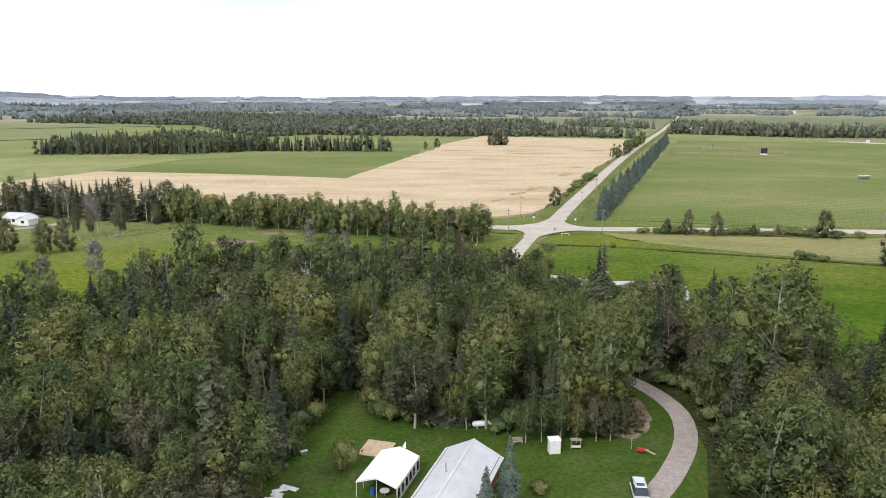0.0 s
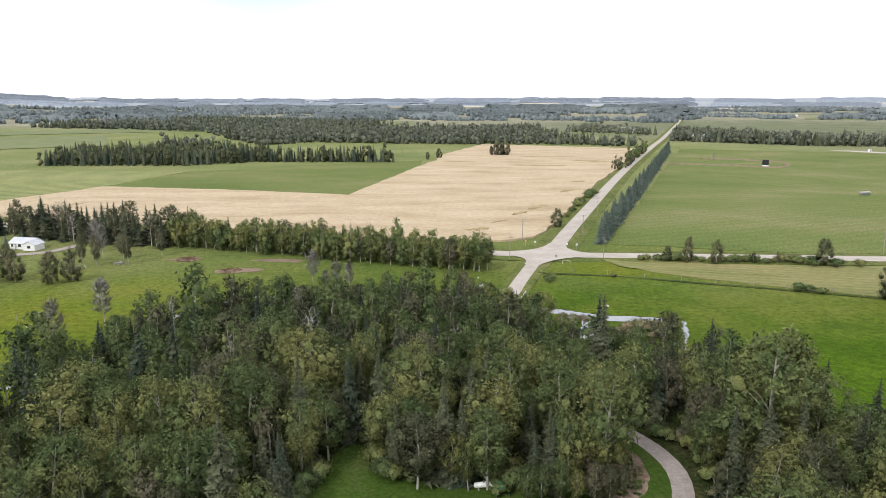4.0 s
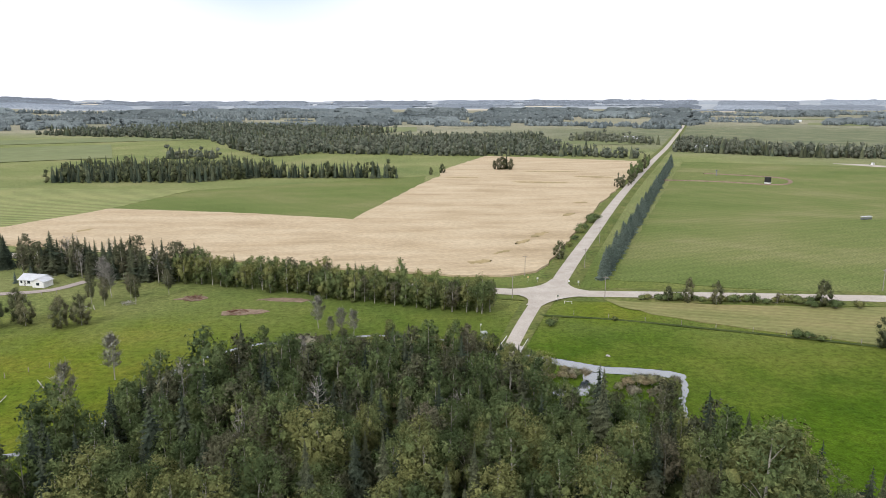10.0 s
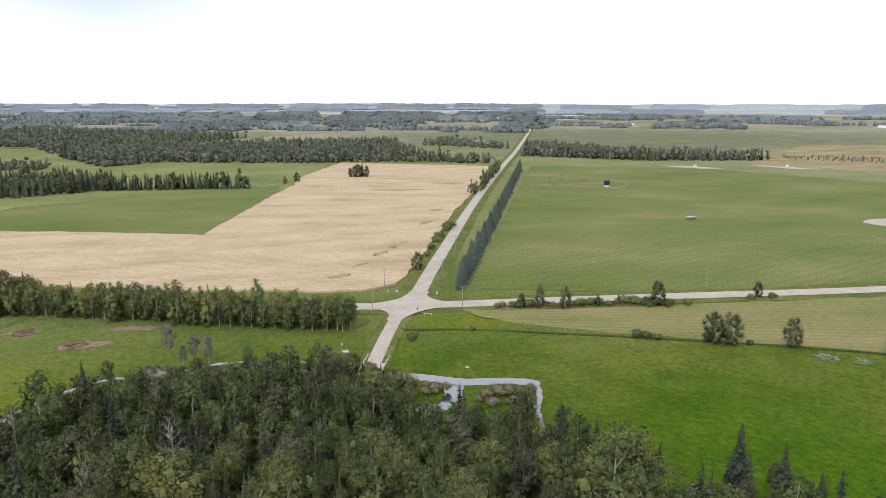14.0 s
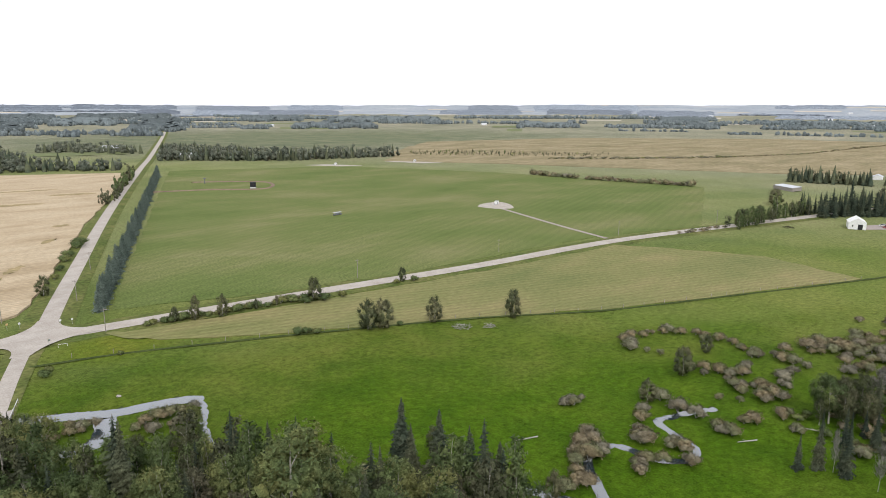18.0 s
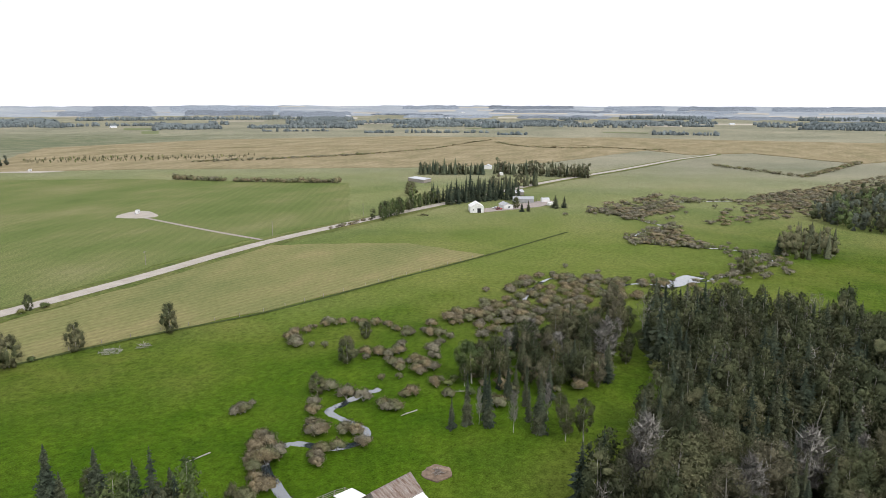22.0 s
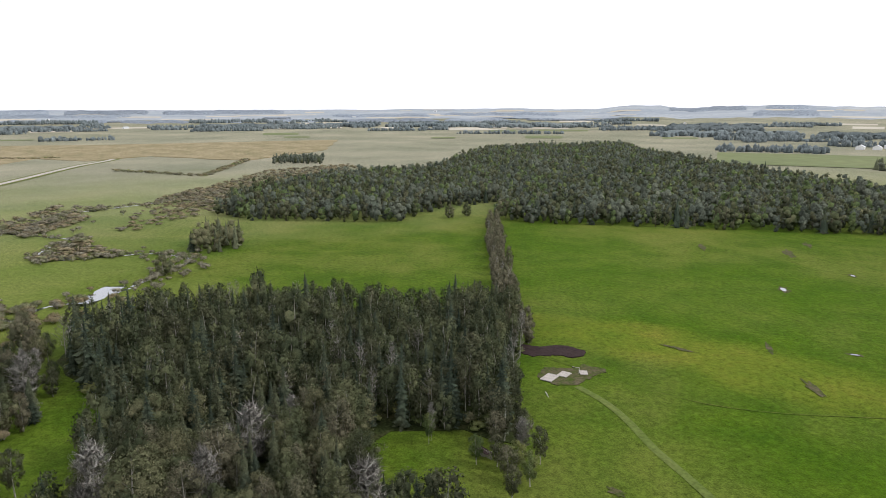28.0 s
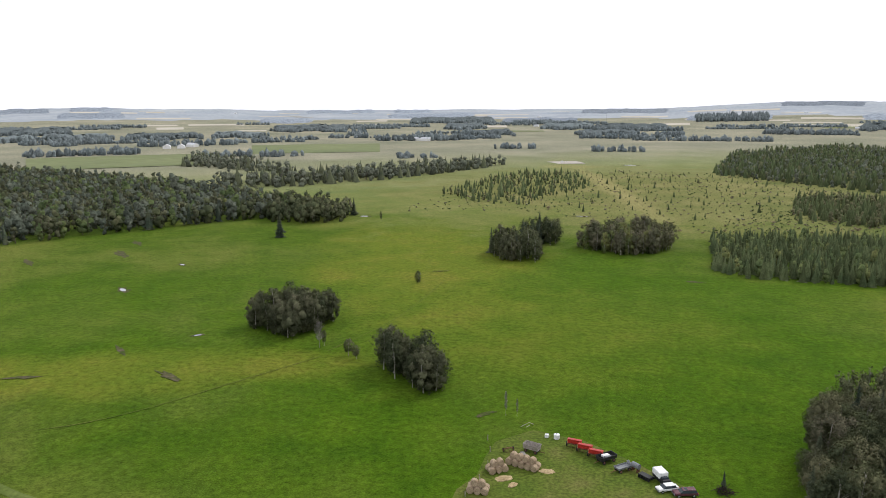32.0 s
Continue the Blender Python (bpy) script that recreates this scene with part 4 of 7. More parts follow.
NORTH_WOOD = [(-95, 50), (-86, 110), (-80, 128), (-71, 146), (-64, 160), (-50, 172), (-30, 175), (-5, 178), (6, 177), (12, 164), (14, 150), (28, 143), (44, 138), (55, 130), (62, 122), (66, 112), (68, 96), (86, 88), (90, 100), (94, 90), (90, 76), (70, 60), (40, 50), (0, 48)]
field("forest_floor", NORTH_WOOD, 0.03, M["forest_floor"], "shady leaf litter under the wood", "forest floor", ragged=3)
EDGE = [(-17, 97), (-21, 82), (-22, 64), (-9, 105), (-6, 97), (1, 97.5), (7, 98.5), (10, 95), (14, 93.5), (37, 114), (43, 102), (42, 88), (38, 76)]
for x, y in spline(EDGE[:3], 3.0).tolist() + spline(EDGE[3:9], 2.6).tolist() + spline(EDGE[9:], 3.0).tolist():
    plant("shrub", x + RNG.normal(0, 0.5), y + RNG.normal(0, 0.5), RNG.uniform(2.2, 4.2), RNG.uniform(0, 360), RNG.uniform(0.7, 1.0), "leafy undergrowth bush at the lawn's edge", "bushes round the lawn")
grove("undergrowth", scatter(NORTH_WOOD, 8.5, 299, not_yard), {"shrub": 3, "willow": 1}, 2.4, 1, "leafy undergrowth on the forest floor", 298, category="bushes", wide=1.2)
plant_wood(NORTH_WOOD, 5.2, 300, {"aspen": 6.2, "spruce": 3.0, "dull": 1.5, "bare": 0.3}, 12.4, 320, not_yard, "aspen_woods", "dense mixed aspen and spruce wood", (0, 50))
plant_wood([(6, 185), (12, 150), (26, 146), (28, 160), (25, 178), (21, 185), (14, 190)], 4.2, 310, {"aspen": 4, "spruce": 1.5, "dull": 1.5}, 8.5, 60, clear_of([creek_line, spur_line, drive_line], [3.5, 4, 2.0]), "wood", "young aspens near the bridge")
STRIP = [(-70, 150), (-66, 166), (-58, 182), (-46, 194), (-30, 199), (-12, 202), (6, 198), (12, 188), (5, 178), (-30, 175), (-50, 172), (-64, 158)]
grove("bushes", scatter(STRIP, 4.0, 314, clear_of([creek_line], [2.2])), {"shrub": 4, "willow": 1}, 2.4, 1, "tall leafy shrubs between wood and creek", 315, wide=1.5, category="bushes")
plant_wood(STRIP, 6.5, 316, {"aspen": 3, "dull": 2, "bare": 1.2, "spruce": 1}, 5.2, 60, clear_of([creek_line], [2.5]), "wood", "small trees at the creek")
plant_wood([(29, 148), (38, 150), (47, 147), (54, 145), (56, 138), (54, 131), (44, 138), (30, 143)], 4.6, 312, {"dull": 3, "deep": 3, "spruce": 2, "bare": 0.8, "aspen": 1}, 7.5, 60, creek_keep, "wood", "grey-green trees near the creek bend")
SOUTH_WOOD = [(108, 17), (125, 19), (148, 13), (164, 8), (184, 5), (205, 11), (236, 20), (262, 14), (268, -30), (258, -66), (228, -96), (236, -125), (215, -130), (180, -112), (158, -97), (133, -84), (126, -79), (140, -72), (146, -56), (140, -44), (118, -40), (100, -50), (85, -45), (96, -10)]
SOUTH_FLOOR = SOUTH_WOOD
field("forest_floor", SOUTH_FLOOR, 0.03, M["forest_floor"], "shady leaf litter under the wood", "forest floor", ragged=3)
GLADE = [(168, 22), (182, 24), (184, 8), (170, 6)]
grove("undergrowth", scatter(SOUTH_WOOD, 10, 318), {"shrub": 2, "willow": 1}, 2.4, 1, "leafy undergrowth on the forest floor", 317, category="bushes", wide=1.2)
plant_wood(SOUTH_WOOD, 5.2, 320, {"deep": 3.2, "round": 1.1, "spruce": 3.4, "dull": 2.0, "bare": 0.8}, 12.2, 130, lambda X, Y: ~inside(X, Y, GLADE), "mixed_woods", "dense dark spruce and poplar wood", (130, -20))

plant_wood([(168, 60), (182, 62), (204, 58), (226, 44), (250, 30), (240, 22), (205, 18), (186, 22), (176, 34), (171, 48)], 6.0, 340, {"thick": 3, "spruce": 1.8, "deep": 4, "bare": 0.6}, 9, 90, None, "wood", "mixed trees at the creek meadow", (140, 50))
grove("undergrowth", scatter([(160, 52), (170, 64), (186, 64), (206, 58), (228, 44), (205, 22), (176, 30), (164, 40)], 6.5, 345), {"willow": 3, "shrub": 2}, 2.6, 1, "willow and shrub undergrowth below the trees", 346, category="bushes", wide=1.1)
# belts and woods farther off
def belt(line, width, gap, seed):
    L = spline(line, gap)
    rng = np.random.default_rng(seed)
    rows = max(1, int(width / gap))
    d = np.gradient(L, axis=0)
    d /= np.linalg.norm(d, axis=1)[:, None]
    nrm = np.stack([-d[:, 1], d[:, 0]], -1)
    return np.vstack([L + nrm * ((k - (rows - 1) / 2) * gap) + rng.normal(0, gap * 0.3, L.shape) for k in range(rows)])


grove("shelterbelt", belt([(-100, 276), (-60, 263), (-30, 250), (-5, 240), (20, 231)], 14, 3.6, 1), {"hedge": 5, "aspen": 3, "dull": 1, "spruce": 0.4}, 11.2, 1, "tall aspen shelterbelt along the gravel road", 2, spread=0.1, wide=1.2)
grove("shelterbelt", belt([(-170, 296), (-140, 288), (-100, 277)], 20, 4.6, 3), {"spruce": 6, "bare": 1.6, "dull": 1}, 12.3, 1, "shelterbelt of dark spruces and grey poplars", 4, wide=1.3)
# Grey poplars carry the distance haze in their colour, here and below.
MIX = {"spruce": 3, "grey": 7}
BIG = [(522, -66), (480, -92), (437, -172), (480, -222), (500, -285), (409, -232), (346, -314), (279, -399), (222, -462), (240, -505), (346, -575), (516, -640), (900, -780), (1090, -900), (1090, -600), (760, -345), (716, -193), (600, -90)]
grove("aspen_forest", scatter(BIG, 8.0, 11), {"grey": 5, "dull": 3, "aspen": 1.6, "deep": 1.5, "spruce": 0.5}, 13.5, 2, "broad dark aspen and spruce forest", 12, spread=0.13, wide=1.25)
for k, (poly, gap, h, mix, label) in enumerate((
        ([(-335, 618), (-212, 612), (-168, 640), (-150, 652), (-150, 690), (-230, 720), (-340, 690)], 6.5, 14, {"spruce": 7, "deep": 2}, "dark spruce grove behind the pasture"),
        ([(-150, 648), (-30, 640), (-28, 655), (-150, 664)], 5.5, 13, {"spruce": 6, "deep": 2}, "thin row of dark spruces"),
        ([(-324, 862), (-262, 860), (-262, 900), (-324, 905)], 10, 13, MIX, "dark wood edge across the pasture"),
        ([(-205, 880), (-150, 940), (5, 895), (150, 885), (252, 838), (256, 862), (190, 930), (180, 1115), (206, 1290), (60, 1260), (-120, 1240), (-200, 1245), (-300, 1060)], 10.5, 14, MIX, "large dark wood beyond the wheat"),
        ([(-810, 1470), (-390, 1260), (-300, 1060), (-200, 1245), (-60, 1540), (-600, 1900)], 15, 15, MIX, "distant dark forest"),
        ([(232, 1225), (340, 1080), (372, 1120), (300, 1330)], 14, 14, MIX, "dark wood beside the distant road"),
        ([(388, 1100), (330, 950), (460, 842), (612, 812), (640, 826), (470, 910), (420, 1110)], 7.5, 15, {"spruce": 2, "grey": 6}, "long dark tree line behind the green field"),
        ([(655, 820), (720, 740), (840, 620), (900, 640), (760, 830), (690, 870)], 11, 4, {"dull": 5, "aspen": 1}, "grey-green willow scrub"),
        ([(255, -478), (222, -436), (192, -432), (171, -450), (178, -478), (215, -500)], 6, 13, {"deep": 6, "dull": 2}, "poplar grove at the forest's tip"),
        ([(390, -640), (350, -632), (300, -640), (230, -720), (150, -880), (130, -960), (210, -900), (310, -740), (400, -680)], 10, 14, MIX, "dark belt of trees across the pasture"),
        ([(560, -850), (420, -800), (330, -720), (350, -760), (480, -900), (620, -990)], 12, 14, MIX, "dark belt of trees across the pasture"),
        ([(-51, -342), (-62, -331), (-118, -323), (-195, -316), (-195, -425), (-113, -432), (-62, -420)], 3.9, 7.5, {"young": 7, "aspen": 1}, "thick stand of young spruces"),
        ([(-128, -524), (-154, -493), (-185, -484), (-330, -530), (-300, -640), (-186, -628), (-159, -641)], 6, 7.5, {"young": 6, "deep": 2}, "young spruce thicket"),
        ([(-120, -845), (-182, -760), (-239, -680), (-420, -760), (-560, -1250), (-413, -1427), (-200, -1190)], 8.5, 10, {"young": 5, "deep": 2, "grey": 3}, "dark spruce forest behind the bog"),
        ([(151, -617), (92, -558), (64, -552), (49, -590), (12, -700), (32, -850), (98, -838)], 9, 5, {"young": 5, "deep": 1}, "scattered young spruces in the bog"),
        ([(395, -36), (378, -46), (402, -68), (432, -64), (425, -45)], 6.5, 12, {"deep": 5, "spruce": 2}, "dark copse beside the creek"),
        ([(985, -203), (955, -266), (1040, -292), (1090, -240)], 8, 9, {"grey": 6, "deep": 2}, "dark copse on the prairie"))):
    grove("wood", scatter(poly, gap, 400 + k), mix, h, 3 if max(abs(q[1]) for q in poly) > 880 and "bare" not in mix else 2, label, 500 + k, 0.35 if "scattered" in label else 0.16, wide=1.4 if gap > 9 else 1.1)

grove("bog_scrub", np.vstack([scatter([(150, -500), (60, -520), (-60, -440), (-190, -440), (-330, -560), (-240, -740), (-110, -860), (40, -880), (120, -760)], 11, 560), scatter([(-60, -450), (-190, -430), (-260, -560), (-120, -560)], 7, 561)]), {"willow": 2, "shrub": 4}, 1.15, 2, "low grey-green scrub dotted over the bog", 562, category="bushes", wide=1.1)
grove("bog_spruces", scatter([(140, -640), (40, -520), (-40, -500), (-190, -440), (-330, -560), (-230, -700), (-110, -850), (20, -880)], 26, 563), {"young": 5, "deep": 1}, 4, 2, "scattered stunted spruces in the bog", 564, spread=0.35, category="trees")

# clumps in the south pasture
CLUMPS = (([(121, -218), (101, -207), (92, -226), (97, -240), (112, -232)], 4.0, 11.2, {"thick": 7, "deep": 1}, "round clump of grey-green poplars in the pasture"),
          ([(66, -192), (55, -179), (43, -172), (41, -182), (50, -192), (60, -198)], 3.6, 10.2, {"thick": 4, "deep": 3}, "dense dark clump of poplars in the pasture"),
          ([(62, -370), (50, -346), (31, -343), (28, -365), (38, -380)], 5.0, 12, {"thick": 4, "deep": 2, "spruce": 1}, "poplar clump in the pasture"),
          ([(45, -395), (25, -390), (24, -412), (42, -412)], 5.0, 13, {"deep": 3, "spruce": 2}, "poplar clump in the pasture"),
          ([(14, -385), (-12, -368), (-26, -372), (-39, -398), (-30, -415), (-5, -415)], 5.0, 12, {"thick": 3, "hedge": 3, "deep": 2}, "wide grove of aspens in the pasture"))
for k, (poly, gap, h, mix, label) in enumerate(CLUMPS):
    grove("tree_clump", scatter(poly, gap, 600 + k), mix, h, 1, label, 620 + k, wide=1.15, category="trees")
plant_wood([(-36, -128), (-50, -168), (-75, -195), (-100, -190), (-110, -130), (-60, -110)], 4.6, 640, {"deep": 6, "dull": 2, "spruce": 1}, 12, 40, None, "wood", "dark poplar wood at the yard's edge", (-40, -150))

# the farms' shelter trees
for k, (line, width, h, mix, label) in enumerate((
        ([(418, 204), (445, 205), (476, 206), (505, 198)], 14, 10, {"hedge": 5, "deep": 3}, "poplar shelterbelt by the farm road"),
        ([(508, 195), (530, 185), (548, 165), (560, 152)], 26, 14.5, {"spruce": 8}, "tall dark spruces behind the barn"),
        ([(600, 190), (628, 176), (656, 155)], 10, 13, {"spruce": 5, "dull": 3}, "farmyard spruces"),
        ([(721, 300), (735, 265), (742, 236)], 22, 13.5, {"spruce": 5, "dull": 1}, "shelterbelt of tall spruces"),
        ([(760, 225), (758, 190), (752, 150), (750, 122)], 22, 13.5, {"spruce": 4, "dull": 3}, "shelterbelt of tall spruces"),
        ([(575, 512), (580, 455)], 9, 4.2, {"willow": 5}, "low willow hedge"), ([(580, 440), (596, 380), (606, 342)], 9, 4.2, {"willow": 5}, "low willow hedge"),
        ([(172, 600), (200, 670), (243, 780)], 9, 11, {"aspen": 5, "dull": 3}, "trees along the side road"), ([(153, 562), (162, 585)], 12, 11, {"dull": 5}, "round trees beside the side road"),
        ([(188, -116), (225, -134), (262, -152), (300, -172), (330, -188), (400, -226)], 9, 8.5, {"thick": 6, "bare": 0.8}, "line of poplars along the pasture fence"))):
    grove("tree_row", belt(line, width, 3.2 if h < 6 else 4.0 if k == 9 else 5.0, 700 + k), mix, h, 1 if k == 9 or k < 2 else 2, label, 720 + k, wide=1.3 if 1 < k < 5 else 1.0, category="trees")

# blue spruces planted in a row along the side road
row = spline([(69, 273), (88, 320), (116.5, 391), (157, 493), (217, 645), (262, 760)], 8.0)
for k, (x, y) in enumerate(row):
    if k < 90:
        plant("blue", x, y, 11.2 + 1.8 * math.sin(k * 1.7) + 0.8 * math.sin(k * 4.1), k * 47, 1.25, "blue-green spruce in a planted roadside row", "spruces along the side road")

# single trees
for kind, x, y, h, wide, label in (
        ("round", 91.5, 239, 9.5, 0.78, ""), ("round", 100.6, 236.4, 9, 0.9, ""), ("round", 136.3, 233, 10, 1, ""), ("round", 181, 234, 7, 0.86, ""),
        ("round", 85, 241, 6, 0.86, ""), ("round", 114, 237, 4.5, 0.7, ""), ("dull", 122, 236, 4.5, 0.8, ""), ("round", 132, 190, 11, 1.1, ""), ("round", 137, 188, 11, 1.1, ""),
        ("round", 154.6, 181.3, 10, 0.98, ""), ("round", 180, 167, 11, 0.94, ""), ("round", 58, 308.5, 9, 1.1, ""), ("round", 543.6, 235, 13, 1.4, ""),
        ("spruce", 490, 124.8, 7, 1.3, ""), ("spruce", 494, 121, 8, 1.3, ""), ("spruce", 517, 106, 10, 1.8, ""), ("spruce", 520, 100, 9, 1.8, ""), ("round", 505, 133, 9, 1, ""),
        ("round", 342, -18, 10, 1.3, ""), ("spruce", 394, -36, 11, 1.3, ""), ("round", 440, -213, 10, 1.2, ""), ("round", 443, -228, 10, 1.1, ""),
        ("spruce", 189, -384, 13, 1.3, "lone spruce with thin boughs in the pasture"), ("round", 78.7, -293, 5.5, 1, ""), ("bare", 88, -203, 8, 1.0, ""), ("dull", 76, -197.5, 5.5, 1.5, "low spreading grey-green tree beside the clump"), ("dull", 72.5, -195, 4.5, 1.5, ""), ("dull", 87, -204.5, 5.5, 0.8, ""),
        ("spruce", 176, -478, 12, 1.3, ""), ("dull", 148, -455, 7, 0.6, ""), ("round", 12, 682, 10, 1.1, "lone rounded tree at the wheat's edge"), ("round", 1, 668, 8, 0.9, ""), ("thick", 70, 710, 13, 1.2, ""), ("thick", 74, 714, 14, 1.2, ""), ("spruce", 78, 717, 15, 1.3, ""), ("thick", 82, 712, 12, 1.2, ""), ("thick", 66, 716, 10, 1.1, ""),
        ("spruce", -72, 121, 13, 1.1, ""), ("spruce", -65, 133, 13, 1.0, ""), ("spruce", -65, 153, 11, 1.0, ""), ("bare", -83, 150, 13, 1.0, ""), ("bare", -82.5, 173, 12, 1.2, ""), ("bare", -36, 214, 10, 1.2, ""), ("bare", -28, 208, 8, 1.3, ""), ("bare", -24, 206, 8, 1.2, ""), ("bare", -31, 206, 6, 1.3, ""),
        ("aspen", -49, 196, 7, 1.3, ""), ("spruce", -55, 194, 8, 0.9, ""), ("bare", -125, 262, 12, 1.2, ""), ("dull", -121, 243, 11, 0.8, ""), ("dull", -115, 240, 11, 0.8, ""), ("dull", -105, 242, 11, 0.8, ""), ("bare", -118, 252, 12, 1.0, ""), ("dull", -110, 250, 10, 0.8, ""), ("round", -118, 216, 11, 0.95, ""), ("round", -113, 219, 11, 0.95, ""), ("round", -131, 219, 11, 0.95, ""), ("round", -135, 222, 12, 0.95, ""), ("round", -140, 217, 11, 0.95, ""), ("dull", -98, 255, 10, 0.8, ""),
        ("spruce", 52, 121, 14, 0.7, ""), ("spruce", 58.5, 119.5, 14, 0.8, ""), ("spruce", 86, 112, 13.5, 1.2, ""), ("spruce", 89, 103, 13, 1.3, ""), ("spruce", 93, 98, 10, 1.4, ""), ("spruce", 83, 105, 11, 1.3, ""), ("spruce", 96, 92, 8, 1.4, ""), ("deep", 91, 107, 8, 1.2, ""),
        ("shrub", -11, 83, 4.6, 0.62, "small bushy fruit tree on the lawn"), ("blue", 6.2, 69.6, 8, 1.1, ""), ("blue", 9.0, 71.8, 10.5, 1.0, ""), ("aspen", 13.4, 89.4, 7, 1.0, ""), ("aspen", 15.7, 89.6, 6.5, 1.0, ""), ("aspen", 18.3, 89.4, 7.5, 1.0, ""), ("aspen", 20.5, 89.2, 6, 1.0, ""), ("dull", 23.3, 89.4, 7, 1.1, ""), ("dull", 25.3, 89.6, 6.5, 1.1, ""), ("aspen", 20.1, 93, 12.5, 0.95, "tall yellow-green aspen beside the garden"), ("dull", 27.4, 90.5, 5.5, 1.0, ""), ("aspen", 5.5, 93.5, 8, 0.9, ""), ("aspen", 3, 95, 9, 0.9, ""),
        ("spruce", 150, 50.5, 13, 0.72, ""), ("spruce", 150.4, 45.2, 14, 0.72, ""), ("spruce", 146.5, 53.2, 8, 0.72, ""), ("bare", 149.7, 38.9, 10, 0.6, ""), ("bare", 151, 47.8, 9, 0.6, ""), ("spruce", 152, 33.1, 14, 0.72, ""), ("spruce", 165.5, 39.8, 11, 0.72, ""), ("spruce", 167.9, 45.3, 9, 0.72, ""), ("spruce", 157, 37, 9, 0.72, ""), ("spruce", 154.5, 47.5, 7, 0.72, ""), ("dull", 151.6, 22.7, 11, 1.1, "thin poplar with white forked trunks"), ("dull", 150.2, 26.6, 9, 1.1, ""), ("dull", 159.1, 29.7, 8, 1.0, ""), ("aspen", 174.7, 57.6, 12, 1.5, "broad light green aspen beside the creek"), ("aspen", 179, 61, 11, 1.4, ""), ("round", 97.8, 79.2, 7, 0.9, ""), ("bare", 160, 33, 9, 0.7, ""), ("spruce", 163, 50, 10, 0.72, ""), ("spruce", 171, 35, 11, 0.72, ""),
        ("dull", 78, 98, 9, 1.1, ""), ("dull", 82, 92, 10, 1.2, ""), ("deep", 86, 88, 9, 1.2, ""), ("dull", 80, 88, 9, 1.1, ""), ("spruce", 84, 84, 9, 1.2, ""), ("dull", 90, 84, 8, 1.2, ""), ("deep", 76, 92, 9, 1.1, ""), ("spruce", 88, 80, 8, 1.3, ""), ("dull", 85, 97, 9, 1.1, ""), ("spruce", 82, 80, 9, 1.2, ""), ("round", 176.2, 97.3, 9, 1.1, "rounded dark poplar beside the creek"), ("round", 152.7, 93.7, 6.5, 1.2, "rounded poplar beside the creek"), ("round", 198.8, 102.4, 6, 1.2, ""), ("spruce", -183, 298, 14, 1.5, ""), ("spruce", -187, 303, 15, 1.5, ""), ("spruce", -192, 296, 15, 1.5, ""), ("spruce", -181, 306, 12, 1.4, ""), ("spruce", -196, 305, 15, 1.5, "")):
    plant(kind, x, y, h, (x * 37 + y * 11) % 360, wide, label)

# willow bushes along the creek
wrng = np.random.default_rng(90)
W = []
for line, lo, hi, n, off in ((CREEK, 0.62, 0.78, 30, 1.6), (CREEK_2, 0.12, 0.42, 90, 3.0), (CREEK_2, 0.12, 0.45, 90, 9.0), (CREEK_2, 0.42, 1.0, 240, 3.0), (CREEK_2, 0.6, 1.0, 50, 12.0)):
    L = spline(line, 1.5)
    L = L[int(len(L) * lo):int(len(L) * hi)]
    q = L[wrng.integers(0, len(L), n)]
    W.append(q + wrng.normal(0, off, (n, 2)) + np.sign(wrng.normal(0, 1, (n, 2))) * 1.2)
W.append(scatter([(205, 60), (236, 84), (262, 72), (300, 52), (285, 20), (262, 30), (225, 40)], 6.0, 91))
HEDGES = (([(115.5, 84.0), (118, 87.0), (120.5, 90)], 3.3), ([(103, 80), (108, 77)], 2.4), ([(134.5, 85), (133.6, 80), (136, 74.2)], 2.6), ([(125, 75.6), (131, 70.5)], 2.8), ([(155.3, 90.5), (154, 81.5)], 2.5), ([(183, 120), (187.5, 112)], 2.3),
          ([(184, 121), (191, 125), (200, 123.5), (208, 117), (212, 106), (210.5, 98), (206, 89)], 2.0), ([(212, 86), (208, 75)], 2.1), ([(180.5, 98), (184, 92.5), (187, 90), (183, 86), (177, 80.5)], 1.9), ([(177, 80), (184, 78.3), (181.5, 74), (176, 73)], 2.2), ([(184, 77), (191, 75.5), (196, 79)], 2.3),
          ([(168.5, 66), (171, 67)], 1.8), ([(159.7, 69.5), (160.5, 70)], 1.7), ([(151.2, 71), (151.6, 71.4)], 2.0), ([(135, 105.6), (137, 104.8)], 1.9), ([(162, 61), (164, 62)], 1.7), ([(190.5, 86.5), (191, 87)], 2.0), ([(222, 78.3), (234, 78.4)], 2.1), ([(121, 76), (121.4, 76.3)], 1.5),
          ([(47, 164), (53, 166), (61, 165)], 2.3), ([(48, 159), (54, 160.5), (58, 160)], 2.0), ([(30, 178), (35, 175), (40, 172.5)], 1.7), ([(29, 171), (35, 170)], 1.6))
for line, rad in HEDGES:
    for x, y in spline(line, rad * 1.15):
        x, y = x + wrng.normal(0, 1.1), y + wrng.normal(0, 1.1)
        q = rad * wrng.uniform(0.5, 1.4)
        plant("willow", x, y, 0.7 + 0.95 * q, wrng.uniform(0, 360), q / 2.0 / ((0.7 + 0.95 * q) / 2.4), group="willows along the creek")
